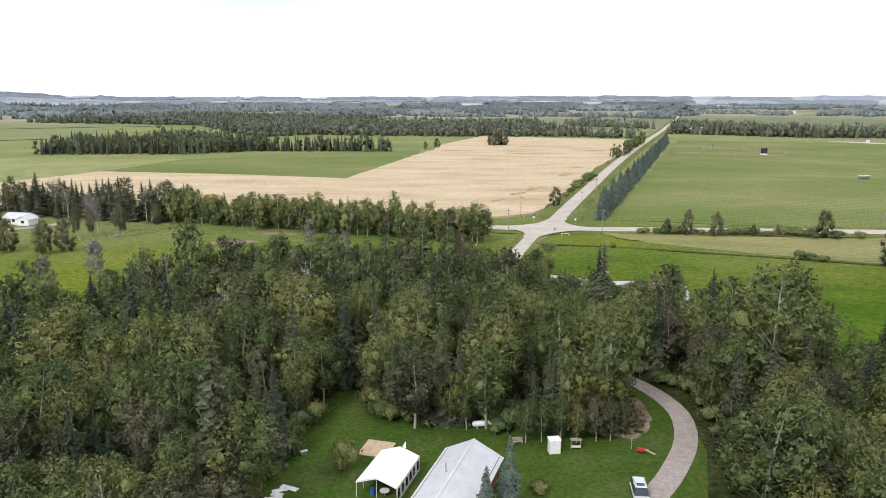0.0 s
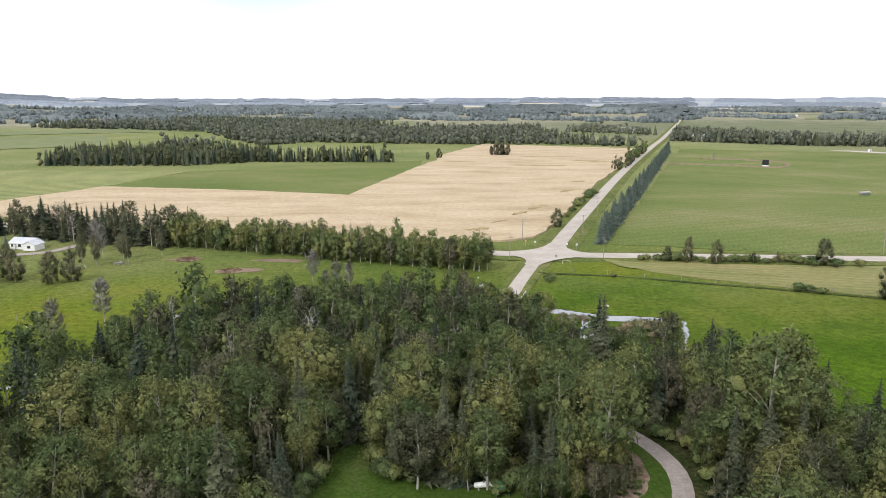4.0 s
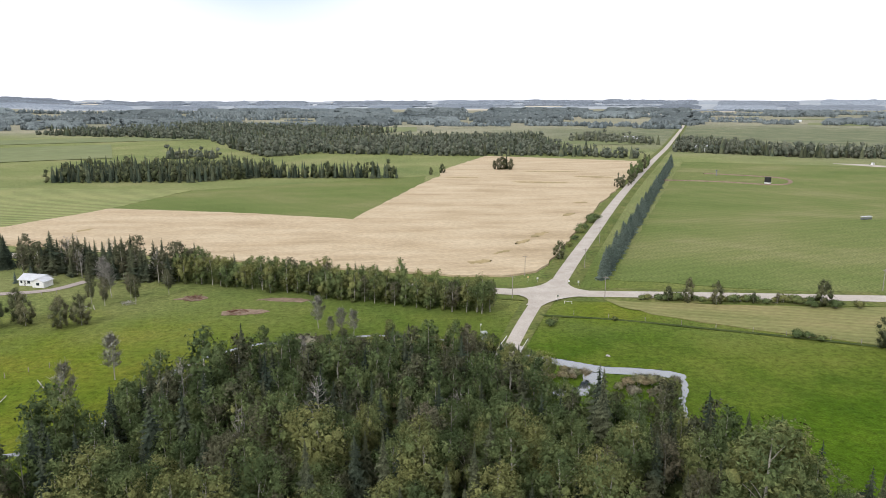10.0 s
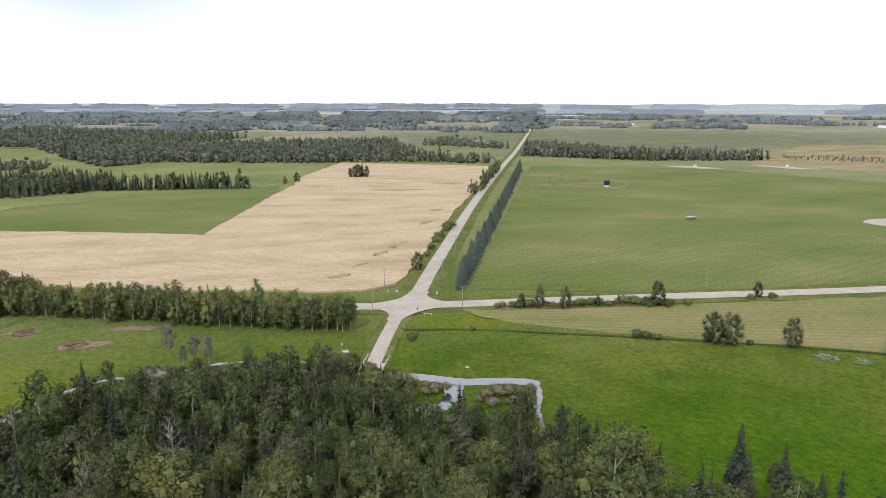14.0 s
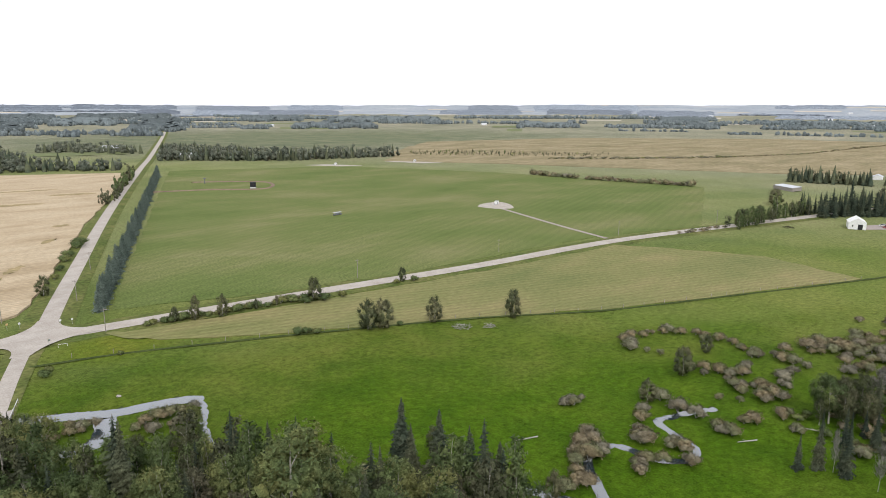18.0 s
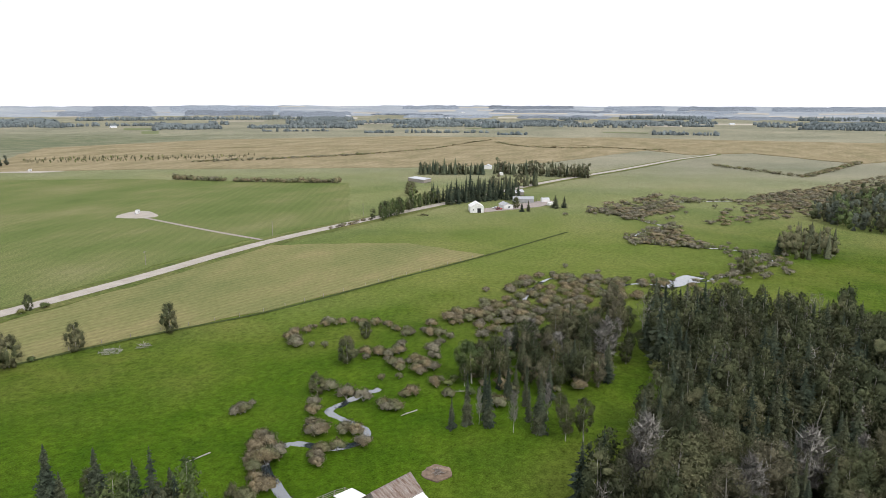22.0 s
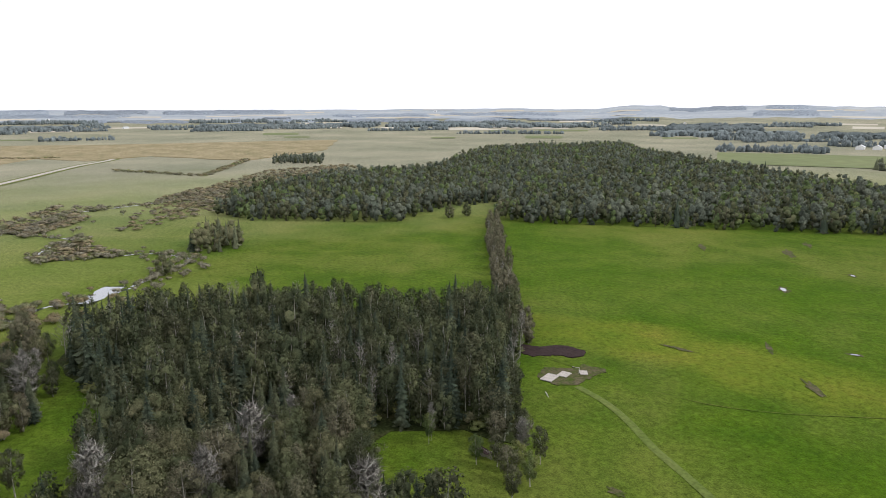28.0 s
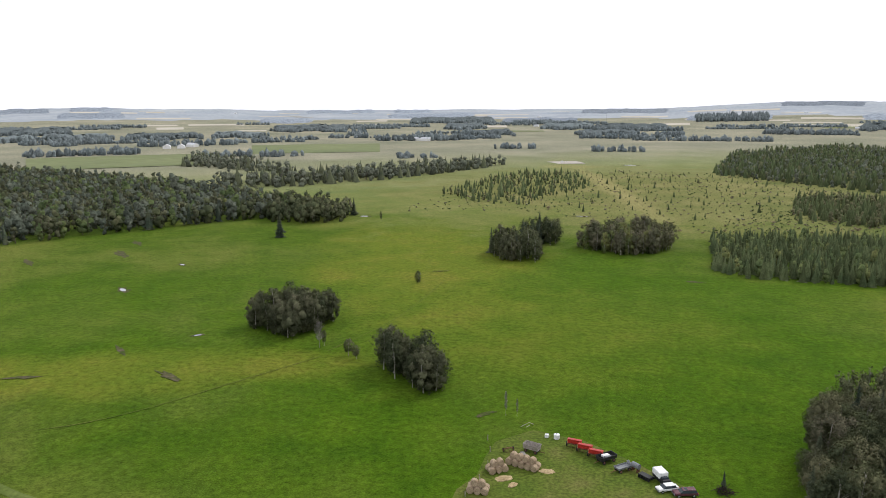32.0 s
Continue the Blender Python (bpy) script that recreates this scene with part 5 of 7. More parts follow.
LONE = (((134, 106), 1.7), ((137, 106.3), 2.0), ((140.4, 105.6), 1.2), ((125.6, 92.2), 2.4), ((123, 89), 2.8), ((120.6, 84.4), 2.6), ((112.9, 85.6), 2.4), ((109, 82.4), 2.2), ((146.2, 90.8), 2.3), ((142, 88.6), 2.5), ((152.3, 71.3), 2.1), ((161.8, 70.1), 2.4), ((170.5, 67.2), 2.0), ((194.8, 87.8), 2.3), ((205, 91), 2.2), ((211, 87), 1.6), ((218, 87), 2.5), ((183.9, 95.3), 2.6), ((187, 92), 2.3), ((179, 83.6), 2.4), ((176.4, 74.8), 2.7), ((180, 71), 2.4), ((200.7, 77), 2.2), ((227, 80), 2.3), ((238, 79), 2.0), ((164.5, 61), 1.8), ((170.5, 77.8), 1.3), ((168, 82), 1.4))
for (x, y), q in LONE:
    plant("willow", x, y, 0.8 + 0.95 * q, (x * 53) % 360, q / 2.0 / ((0.8 + 0.95 * q) / 2.4), group="willows along the creek")
W = np.vstack(W)
dw = distance_to(W[:, 0], W[:, 1], np.vstack([creek_line, spur_line]))
W = W[(dw > np.where(W[:, 0] > 70, 1.5, 1.9)) & (W[:, 1] < 177 + 200 * (W[:, 0] > 70)) & ((W[:, 0] > 90) | (W[:, 1] > 155) | (W[:, 1] < 112))]
W = W[np.argsort(np.hypot(W[:, 0], W[:, 1]))]
for x, y in W[:170]:
    plant("willow", x, y, wrng.uniform(2.0, 4.0), wrng.uniform(0, 360), wrng.uniform(0.9, 1.3), group="willows along the creek")
grove("willow_scrub", W[170:], {"willow": 1}, 2.4, 1, "grey-brown willow scrub along the creek", 92, category="bushes")
SCRUB = np.vstack([scatter([(470, 0), (640, -30), (760, -110), (700, -150), (560, -80), (480, -20)], 11, 93), scatter([(500, 78), (530, 84), (620, 40), (600, 10), (560, 45)], 10, 94)])
SCRUB = np.vstack([SCRUB, scatter([(642, -39), (764, -109), (874, -172), (930, -300), (870, -290), (689, -163), (573, -98), (543, -48)], 10, 96), scatter([(521, 70), (565, 20), (542, 17), (475, 47)], 6, 97), scatter([(397, 39), (465, 19), (435, 10), (399, -3)], 5.5, 98)])
grove("willow_scrub", SCRUB, {"willow": 1}, 2.4, 2, "grey-brown willow scrub on the flats", 95, wide=1.9, category="bushes")

for k, (line, width, gap, h, label) in enumerate((
        ([(840, -95), (960, -142), (1079, -188)], 10, 5, 2.6, "low brown willow hedge across the prairie"), ([(957, -6), (900, -50), (841, -92)], 14, 6, 2.4, "low willow scrub beside the gravel road"),
        ([(985, 493), (1130, 454), (1290, 452), (1467, 446)], 9, 5, 2.2, "brown willow hedge between prairie fields"), ([(1386, 410), (1272, 329), (1244, 242), (1278, 179), (1236, 71)], 14, 6, 2.2, "brown willow hedge between prairie fields"),
        ([(760, 640), (860, 560), (985, 493)], 24, 7, 2.6, "grey willow scrub along the prairie"), ([(418, 210), (395, 214), (376, 217)], 5, 3, 1.6, "low bushes in the road ditch"))):
    grove("willow_hedge", belt(line, width, gap, 960 + k), {"willow": 5, "shrub": 1}, h, 2, label, 970 + k, wide=1.5, category="bushes")

# ---------------------------------------------------------------- the far country: woods and fields in bands
def far_clump(rng):
    """A rounded mass of tree tops, a little taller than wide at its crown."""
    v, f, n = lump(rng, np.array((0.0, 0.0, 0.42)), np.array((1.0, 1.0, 0.62)), 1)
    return v, f, n


frng = np.random.default_rng(55)
SHAPES = [far_clump(frng) for _ in range(8)]


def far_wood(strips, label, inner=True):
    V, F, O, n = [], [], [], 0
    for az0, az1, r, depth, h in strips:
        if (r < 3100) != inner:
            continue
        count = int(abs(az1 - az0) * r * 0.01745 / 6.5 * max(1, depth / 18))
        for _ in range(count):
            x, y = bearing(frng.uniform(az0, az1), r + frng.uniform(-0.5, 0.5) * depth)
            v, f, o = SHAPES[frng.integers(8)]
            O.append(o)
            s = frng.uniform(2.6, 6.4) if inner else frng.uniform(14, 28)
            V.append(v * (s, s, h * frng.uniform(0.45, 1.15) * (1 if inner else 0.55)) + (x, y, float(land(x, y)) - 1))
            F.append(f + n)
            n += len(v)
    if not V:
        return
    # The outer belts take the paler colour with more haze painted in.
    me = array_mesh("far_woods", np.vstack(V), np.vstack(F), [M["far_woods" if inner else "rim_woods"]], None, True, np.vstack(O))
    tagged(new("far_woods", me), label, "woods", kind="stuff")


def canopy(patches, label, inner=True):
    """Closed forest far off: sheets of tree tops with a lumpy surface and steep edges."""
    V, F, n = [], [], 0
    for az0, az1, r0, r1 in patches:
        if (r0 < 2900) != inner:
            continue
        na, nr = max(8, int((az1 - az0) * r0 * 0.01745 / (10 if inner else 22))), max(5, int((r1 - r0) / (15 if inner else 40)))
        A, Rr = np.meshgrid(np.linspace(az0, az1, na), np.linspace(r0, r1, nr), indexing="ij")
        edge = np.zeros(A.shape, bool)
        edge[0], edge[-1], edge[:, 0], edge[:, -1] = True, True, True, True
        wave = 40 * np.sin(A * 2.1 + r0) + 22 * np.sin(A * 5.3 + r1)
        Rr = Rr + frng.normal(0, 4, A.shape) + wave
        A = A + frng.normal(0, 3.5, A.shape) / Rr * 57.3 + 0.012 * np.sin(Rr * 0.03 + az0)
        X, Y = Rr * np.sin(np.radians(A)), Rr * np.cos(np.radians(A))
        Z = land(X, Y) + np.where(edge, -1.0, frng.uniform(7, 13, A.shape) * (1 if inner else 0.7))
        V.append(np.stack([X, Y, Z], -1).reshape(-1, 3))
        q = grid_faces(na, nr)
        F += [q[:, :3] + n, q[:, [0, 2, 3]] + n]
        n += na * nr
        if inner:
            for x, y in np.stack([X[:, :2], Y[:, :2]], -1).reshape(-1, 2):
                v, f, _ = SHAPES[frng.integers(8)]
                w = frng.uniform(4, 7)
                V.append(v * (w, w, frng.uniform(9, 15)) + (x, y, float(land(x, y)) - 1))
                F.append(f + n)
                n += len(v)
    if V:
        # Haze is in the material's colour, stronger for the outer sheets.
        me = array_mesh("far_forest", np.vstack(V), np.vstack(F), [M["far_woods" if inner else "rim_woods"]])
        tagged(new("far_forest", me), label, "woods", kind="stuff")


def forest_cover(az0, az1, rings, share, long):
    out = []
    for r0, r1 in rings:
        a = az0 + frng.uniform(0, long * 0.5)
        while a < az1:
            w = frng.uniform(0.4, 1.0) * long
            if frng.random() < share:
                d = frng.uniform(-0.25, 0.25) * (r1 - r0)
                out.append((a, min(a + w, az1), r0 + d, r1 + d * 0.5))
            a += w + frng.uniform(0, long * 0.25)
    return out


for spec, words in (((-42, 21, ((1960, 2250), (2330, 2750), (2850, 3250), (3350, 3800), (3900, 4500)), 0.9, 9), "dark haze-tinted forest to the north"),
                    ((21, 62, ((2150, 2350), (2600, 2900), (3200, 3700), (3800, 4450)), 0.78, 9), "haze-tinted forest on the plain"),
                    ((62, 130, ((2500, 2650), (3000, 3200), (3600, 3850), (4050, 4500)), 0.75, 10), "haze-tinted forest bands on the prairie"),
                    ((130, 202, ((1950, 2100), (2300, 2600), (2900, 3300), (3500, 3900), (4050, 4500)), 0.6, 7), "haze-tinted forest to the south")):
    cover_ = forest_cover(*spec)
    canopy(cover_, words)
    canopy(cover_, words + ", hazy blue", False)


def sector_strips(az0, az1, r0, r1, n, cover, h=14):
    out = []
    for _ in range(n):
        r = r0 * (r1 / r0) ** frng.random()
        a = frng.uniform(az0, az1)
        w = frng.uniform(0.6, 5.0) * cover
        out.append((a - w, a + w, r, frng.uniform(20, 90), h * frng.uniform(0.7, 1.1)))
    return out


strips_ = sector_strips(-40, 22, 1750, 2900, 40, 1.0) + [(-36, 10, 2500, 60, 15), (-36, -4, 3000, 60, 14), (-15, 18, 3700, 50, 14), (-36, 0, 4100, 60, 14), (4, 20, 4200, 60, 18)]
far_wood(strips_, "haze-tinted forest belts on the northern horizon")
far_wood(strips_, "haze-tinted forest belts on the northern horizon, hazy blue", False)
strips_ = sector_strips(20, 62, 2100, 3200, 22, 0.7) + [(36, 48, 2450, 40, 12), (20, 30, 2700, 60, 12), (42, 62, 2900, 60, 13)]
far_wood(strips_, "distant haze-tinted woods on the plain")
far_wood(strips_, "distant haze-tinted woods on the plain, hazy blue", False)
strips_ = sector_strips(62, 128, 2200, 3400, 40, 0.7) + [(63, 73, 1900, 15, 9), (85.6, 90.5, 1890, 40, 12), (73.6, 76.3, 1800, 15, 9), (93, 107, 2450, 30, 12), (69, 90, 2420, 30, 11), (55, 60, 2000, 15, 10), (109, 114, 2260, 25, 10), (116.4, 125, 2050, 30, 11)]
far_wood(strips_, "distant dark tree belts on the prairie")
far_wood(strips_, "distant dark tree belts on the prairie, hazy blue", False)
strips_ = sector_strips(126, 202, 1700, 3000, 40, 0.7) + [(136.4, 143.8, 1345, 50, 14), (143.8, 151, 1600, 50, 14), (136.3, 142, 1800, 60, 14), (148, 151.5, 1205, 25, 12), (151.5, 156, 1180, 25, 13), (163, 166.8, 1095, 20, 10), (171, 174.4, 1340, 25, 12), (179, 183, 1260, 25, 12), (182, 192, 1700, 40, 13), (178, 182, 1790, 30, 13), (150, 156, 1680, 30, 12), (158, 162, 1850, 25, 11), (186.6, 191.6, 3000, 260, 26)]
far_wood(strips_, "distant dark belts and woods to the south")
far_wood(strips_, "distant dark belts and woods to the south, hazy blue", False)


def far_fields(specs, material, label):
    V, F, n = [], [], 0
    for az0, az1, r0, r1 in specs:
        a, r = np.linspace(az0, az1, 9), np.linspace(r0, r1, 4)
        A, Rr = np.meshgrid(a, r, indexing="ij")
        X, Y = Rr * np.sin(np.radians(A)), Rr * np.cos(np.radians(A))
        V.append(np.stack([X, Y, land(X, Y) + 0.5], -1).reshape(-1, 3))
        F.append(grid_faces(9, 4) + n)
        n += 36
    me = array_mesh("far_fields", np.vstack(V), np.vstack(F), [material])
    tagged(new("far_fields", me), label, "field", kind="stuff")


def sector_fields(az0, az1, r0, r1, n):
    out = []
    for _ in range(n):
        r = frng.uniform(r0, r1)
        a = frng.uniform(az0, az1)
        out.append((a, a + frng.uniform(1, 4.5), r, r + frng.uniform(40, 160)))
    return out


M["pale_field"] = surface("pale_field", [(0.3, (0.4, 0.36, 0.29)), (0.7, (0.55, 0.51, 0.43))], big=0.004, small=0.05, vary=0.1)
M["far_green"] = surface("far_green_field", [(0.3, (0.135, 0.165, 0.075)), (0.7, (0.19, 0.208, 0.1))], big=0.004, small=0.05, vary=0.1)
far_fields([(2.7, 6.3, 3150, 3300), (8.3, 10.2, 3550, 3650), (16.3, 19.5, 2700, 3100), (-9, -6, 4100, 4250)] + sector_fields(-30, 62, 2600, 4500, 26) + sector_fields(62, 130, 2200, 4400, 75) + sector_fields(130, 200, 2300, 4400, 45), M["pale_field"], "pale ripe fields between distant woods")
far_fields([(-13.4, -6, 1950, 2150), (-36, -17, 1330, 1480), (-36, -24, 960, 1250), (-4.6, -1, 1560, 1800), (136.5, 150, 1030, 1290), (152, 162, 1250, 1550), (9, 17, 1145, 1215)] + sector_fields(20, 200, 1750, 2600, 16), M["far_green"], "distant green fields")

# ---------------------------------------------------------------- small parts
def m_paint(name, col, rough=0.5, metal=0.0, vary=0.1):
    if name not in M:
        M[name] = plain(name, col, rough, metal, vary)
    return M[name]


WHITE = m_paint("white_paint", (0.78, 0.78, 0.77), 0.5)
ROOF = m_paint("pale_metal_roof", (0.52, 0.535, 0.565), 0.4, 0.0, 0.03)
VINYL = m_paint("white_vinyl", (0.82, 0.82, 0.83), 0.45, 0, 0.04)
STEEL = m_paint("galvanised_steel", (0.5, 0.51, 0.53), 0.35, 0.7)
# Black paint; on doorway and shed panels it stands in for inside shade.
DARK = m_paint("black_and_opening_shade", (0.02, 0.02, 0.022), 0.6)
GLASS = m_paint("dark_window_glass", (0.035, 0.045, 0.055), 0.08, 0.0, 0.05)
RUST = m_paint("rusty_iron", (0.16, 0.075, 0.045), 0.8, 0.2, 0.4)
WOOD = m_paint("weathered_wood", (0.3, 0.27, 0.24), 0.9, 0, 0.35)
PINE = m_paint("new_plywood", (0.5, 0.38, 0.26), 0.8, 0, 0.15)
BROWN = m_paint("brown_siding", (0.16, 0.07, 0.05), 0.8, 0, 0.2)
RED = m_paint("red_paint", (0.4, 0.025, 0.02), 0.45, 0, 0.25)
YELLOW = m_paint("faded_yellow_panel", (0.6, 0.42, 0.2), 0.6)
TYRE = m_paint("black_rubber", (0.02, 0.02, 0.02), 0.85)
GREY = m_paint("grey_steel", (0.2, 0.21, 0.22), 0.6, 0.3, 0.25)
CONCRETE = m_paint("old_concrete", (0.42, 0.38, 0.35), 0.9, 0, 0.2)
SILVER = m_paint("silver_car_paint", (0.62, 0.64, 0.67), 0.3, 0.2, 0.04)
CARWHITE = m_paint("white_car_paint", (0.75, 0.75, 0.74), 0.3, 0, 0.04)
MAROON = m_paint("maroon_car_paint", (0.12, 0.04, 0.055), 0.35, 0.2, 0.1)
BLUE = m_paint("blue_plastic", (0.03, 0.12, 0.35), 0.5)
GREEN = m_paint("green_tarp", (0.03, 0.16, 0.08), 0.6)
STRAW = surface("baled_straw", [(0.3, (0.27, 0.2, 0.13)), (0.7, (0.42, 0.33, 0.23))], big=1.0, small=6, vary=0.3, bump=0.6)
LOOSE = surface("loose_straw", [(0.3, (0.3, 0.22, 0.12)), (0.7, (0.45, 0.35, 0.2))], big=0.5, small=3, vary=0.3, bump=0.6)
TIN = surface("rusted_tin_roof", [(0.35, (0.17, 0.115, 0.09)), (0.5, (0.27, 0.215, 0.185)), (0.7, (0.36, 0.33, 0.31))], big=0.5, small=3, vary=0.25, rough=0.6, metal=0.3, aniso=(4, 0.6, 1), turn=22)


def box(bm, c, s, rz=0.0, rx=0.0, ry=0.0, bevel=0.0):
    g = bmesh.ops.create_cube(bm, size=1, matrix=pose(*c, rx, ry, rz) @ Matrix.Diagonal((*s, 1)))
    if bevel:
        bmesh.ops.bevel(bm, geom=list({e for v in g["verts"] for e in v.link_edges}), offset=bevel, segments=2, affect="EDGES")
    return bm


def rod(bm, a, b, r, sides=8, r2=None):
    a, b = Vector(a), Vector(b)
    q = (b - a).to_track_quat("Z", "Y").to_matrix().to_4x4()
    bmesh.ops.create_cone(bm, cap_ends=True, segments=sides, radius1=r, radius2=r if r2 is None else r2, depth=(b - a).length, matrix=Matrix.Translation((a + b) / 2) @ q)
    return bm


def slab(bm, pts, thick=0.08):
    """A sheet through four or more corners, with thickness downward."""
    top = [bm.verts.new(p) for p in pts]
    low = [bm.verts.new((p[0], p[1], p[2] - thick)) for p in pts]
    bm.faces.new(top)
    bm.faces.new(low[::-1])
    for i in range(len(pts)):
        j = (i + 1) % len(pts)
        bm.faces.new((top[i], low[i], low[j], top[j]))
    bmesh.ops.recalc_face_normals(bm, faces=bm.faces)
    return bm


def B():
    return bmesh.new()


def pole_part(name, a, b, r, mat, parent, label=""):
    return part(name, rod(B(), a, b, r), mat, parent, label)


def gable(name, x, y, turn, w, l, eave, ridge, wall_mat, roof_mat, label, category="building", over=0.4, doors=(), windows=(), group="", ribs=True):
    """A gabled building: gable walls, two side walls, two roof sheets, ridge cap, doors and windows set proud of the wall."""
    ob = thing(name, x, y, float(land(x, y)), turn, label, category, group)
    for sgn in (-1, 1):
        part("side_wall", box(B(), (sgn * w / 2, 0, eave / 2), (0.16, l, eave)), wall_mat, ob)
        bm = B()
        yy = sgn * l / 2
        prof = [(-w / 2, 0), (w / 2, 0), (w / 2, eave), (0, ridge - 0.05), (-w / 2, eave)]
        f = [bm.verts.new((px, yy - 0.08, pz)) for px, pz in prof]
        g = [bm.verts.new((px, yy + 0.08, pz)) for px, pz in prof]
        bm.faces.new(f), bm.faces.new(g[::-1])
        for i in range(5):
            j = (i + 1) % 5
            bm.faces.new((f[i], g[i], g[j], f[j]))
        bmesh.ops.recalc_face_normals(bm, faces=bm.faces)
        part("gable_wall", bm, wall_mat, ob)
        k = over / (w / 2)
        ez, ex = eave - (ridge - eave) * k, w / 2 + over
        bm = slab(B(), [(0, -l / 2 - over, ridge), (sgn * ex, -l / 2 - over, ez), (sgn * ex, l / 2 + over, ez), (0, l / 2 + over, ridge)], 0.1)
        roof = part("roof", bm, roof_mat, ob)
        if ribs:
            n = max(3, int(l / 1.1))
            for i in range(n + 1):
                yy = -l / 2 - over + 0.05 + (l + 2 * over - 0.1) * i / n
                part("roof_rib", rod(B(), (0, yy, ridge + 0.01), (sgn * ex, yy, ez + 0.01), 0.035, 4), roof_mat, roof)
    part("ridge_cap", box(B(), (0, 0, ridge + 0.01), (0.22, l + 2 * over, 0.05)), roof_mat, ob)
    for px, py, pz, sx, sy, sz, mat in doors:
        part("door", box(B(), (px, py, pz), (sx, sy, sz)), mat, ob)
    for px, py, pz, sx, sy, sz in windows:
        wn_ = part("window", box(B(), (px, py, pz), (sx + (0.14 if sx > 0.2 else 0), sy + (0.14 if sy > 0.2 else 0), sz + 0.14)), WHITE, ob)
        part("pane", box(B(), (px, py, pz), (sx + (0.06 if sx < 0.2 else 0), sy + (0.06 if sy < 0.2 else 0), sz)), GLASS, wn_)
    return ob


def lean_shed(name, x, y, turn, w, d, front, back, wall_mat, roof_mat, label, open_front=True, category="shed"):
    """A single-slope shed, open or closed to the front (local -y)."""
    ob = thing(name, x, y, float(land(x, y)), turn, label, category)
    part("back_wall", box(B(), (0, d / 2, back / 2), (w, 0.12, back)), wall_mat, ob)
    for s in (-1, 1):
        part("end_wall", slab(B(), [(s * w / 2, -d / 2, front), (s * w / 2 - 0.1, -d / 2, front), (s * w / 2 - 0.1, d / 2, back), (s * w / 2, d / 2, back)], min(front, back)), wall_mat, ob)
    part("roof", slab(B(), [(-w / 2 - 0.3, -d / 2 - 0.4, front + 0.1), (w / 2 + 0.3, -d / 2 - 0.4, front + 0.1), (w / 2 + 0.3, d / 2 + 0.3, back + 0.1), (-w / 2 - 0.3, d / 2 + 0.3, back + 0.1)], 0.1), roof_mat, ob)
    if open_front:
        n = max(2, int(w / 4))
        for i in range(n + 1):
            part("post", box(B(), (-w / 2 + 0.15 + (w - 0.3) * i / n, -d / 2 + 0.1, front / 2), (0.18, 0.18, front)), WOOD, ob)
        # Near-black sheet before the back wall, painting the shade of the interior.
        part("dark_interior", box(B(), (0, d / 2 - 0.15, back / 2), (w - 0.3, 0.06, back - 0.2)), DARK, ob)
    else:
        part("front_wall", box(B(), (0, -d / 2, front / 2), (w, 0.12, front)), wall_mat, ob)
        part("door", box(B(), (w * 0.15, -d / 2 - 0.07, 1.0), (0.9, 0.06, 2.0)), DARK, ob)
    return ob


def wheel(parent, x, y, z, r, w, mat=None):
    bm = rod(B(), (x - w / 2, y, z), (x + w / 2, y, z), r, 16)
    t = part("wheel", bm, TYRE, parent)
    part("rim", rod(B(), (x - w / 2 - 0.01, y, z), (x + w / 2 + 0.01, y, z), r * 0.58, 12), mat or STEEL, t)
    return t


def car(name, x, y, turn, paint, label, l=4.5, w=1.8, h=1.5, suv=False, pickup=False):
    """A car facing local +y: body, glass cabin, roof, lamps, bumpers and wheels."""
    ob = thing(name, x, y, float(land(x, y)) + 0.02, turn, label, "car")
    part("body", box(B(), (0, 0, 0.62), (w, l, 0.56), bevel=0.13), paint, ob)
    y0, y1 = (-l * 0.47, l * 0.18) if suv else (-l * 0.36, l * 0.2)
    if pickup:
        y0, y1 = -l * 0.1, l * 0.22
    bm = B()
    lo = [(-w * 0.46, y0), (w * 0.46, y0), (w * 0.46, y1 + 0.35), (-w * 0.46, y1 + 0.35)]
    hi = [(-w * 0.38, y0 + 0.3), (w * 0.38, y0 + 0.3), (w * 0.38, y1 - 0.25), (-w * 0.38, y1 - 0.25)]
    a, b = [bm.verts.new((*p, 0.88)) for p in lo], [bm.verts.new((*p, h - 0.05)) for p in hi]
    bm.faces.new(b)
    for i in range(4):
        bm.faces.new((a[i], a[(i + 1) % 4], b[(i + 1) % 4], b[i]))
    part("windows", bm, GLASS, ob)
    part("roof", box(B(), (0, (y0 + y1) / 2 + 0.02, h - 0.03), (w * 0.78, y1 - y0 - 0.5, 0.07), bevel=0.03), paint, ob)
    for s in (-1, 1):
        part("pillar", rod(B(), (s * w * 0.42, (y0 + y1) / 2, 0.88), (s * w * 0.38, (y0 + y1) / 2, h - 0.04), 0.04, 6), paint, ob)
        part("headlight", box(B(), (s * w * 0.36, l / 2 - 0.02, 0.68), (0.3, 0.1, 0.16)), STEEL, ob)
        part("tail_light", box(B(), (s * w * 0.38, -l / 2 + 0.02, 0.72), (0.22, 0.08, 0.2)), RED, ob)
        for t in (-0.31, 0.32):
            wheel(ob, s * w * 0.46, l * t, 0.34, 0.34, 0.22)
        if suv:
            part("roof_rail", rod(B(), (s * w * 0.33, y0 + 0.4, h + 0.04), (s * w * 0.33, y1 - 0.3, h + 0.04), 0.025, 6), STEEL, ob)
    part("bumper", box(B(), (0, l / 2, 0.45), (w * 0.95, 0.12, 0.2), bevel=0.04), GREY, ob)
    part("bumper", box(B(), (0, -l / 2, 0.45), (w * 0.95, 0.12, 0.2), bevel=0.04), GREY, ob)
    if suv:
        part("sunroof", box(B(), (0, y1 - 0.9, h + 0.012), (w * 0.5, 0.6, 0.02)), GLASS, ob)
    return ob


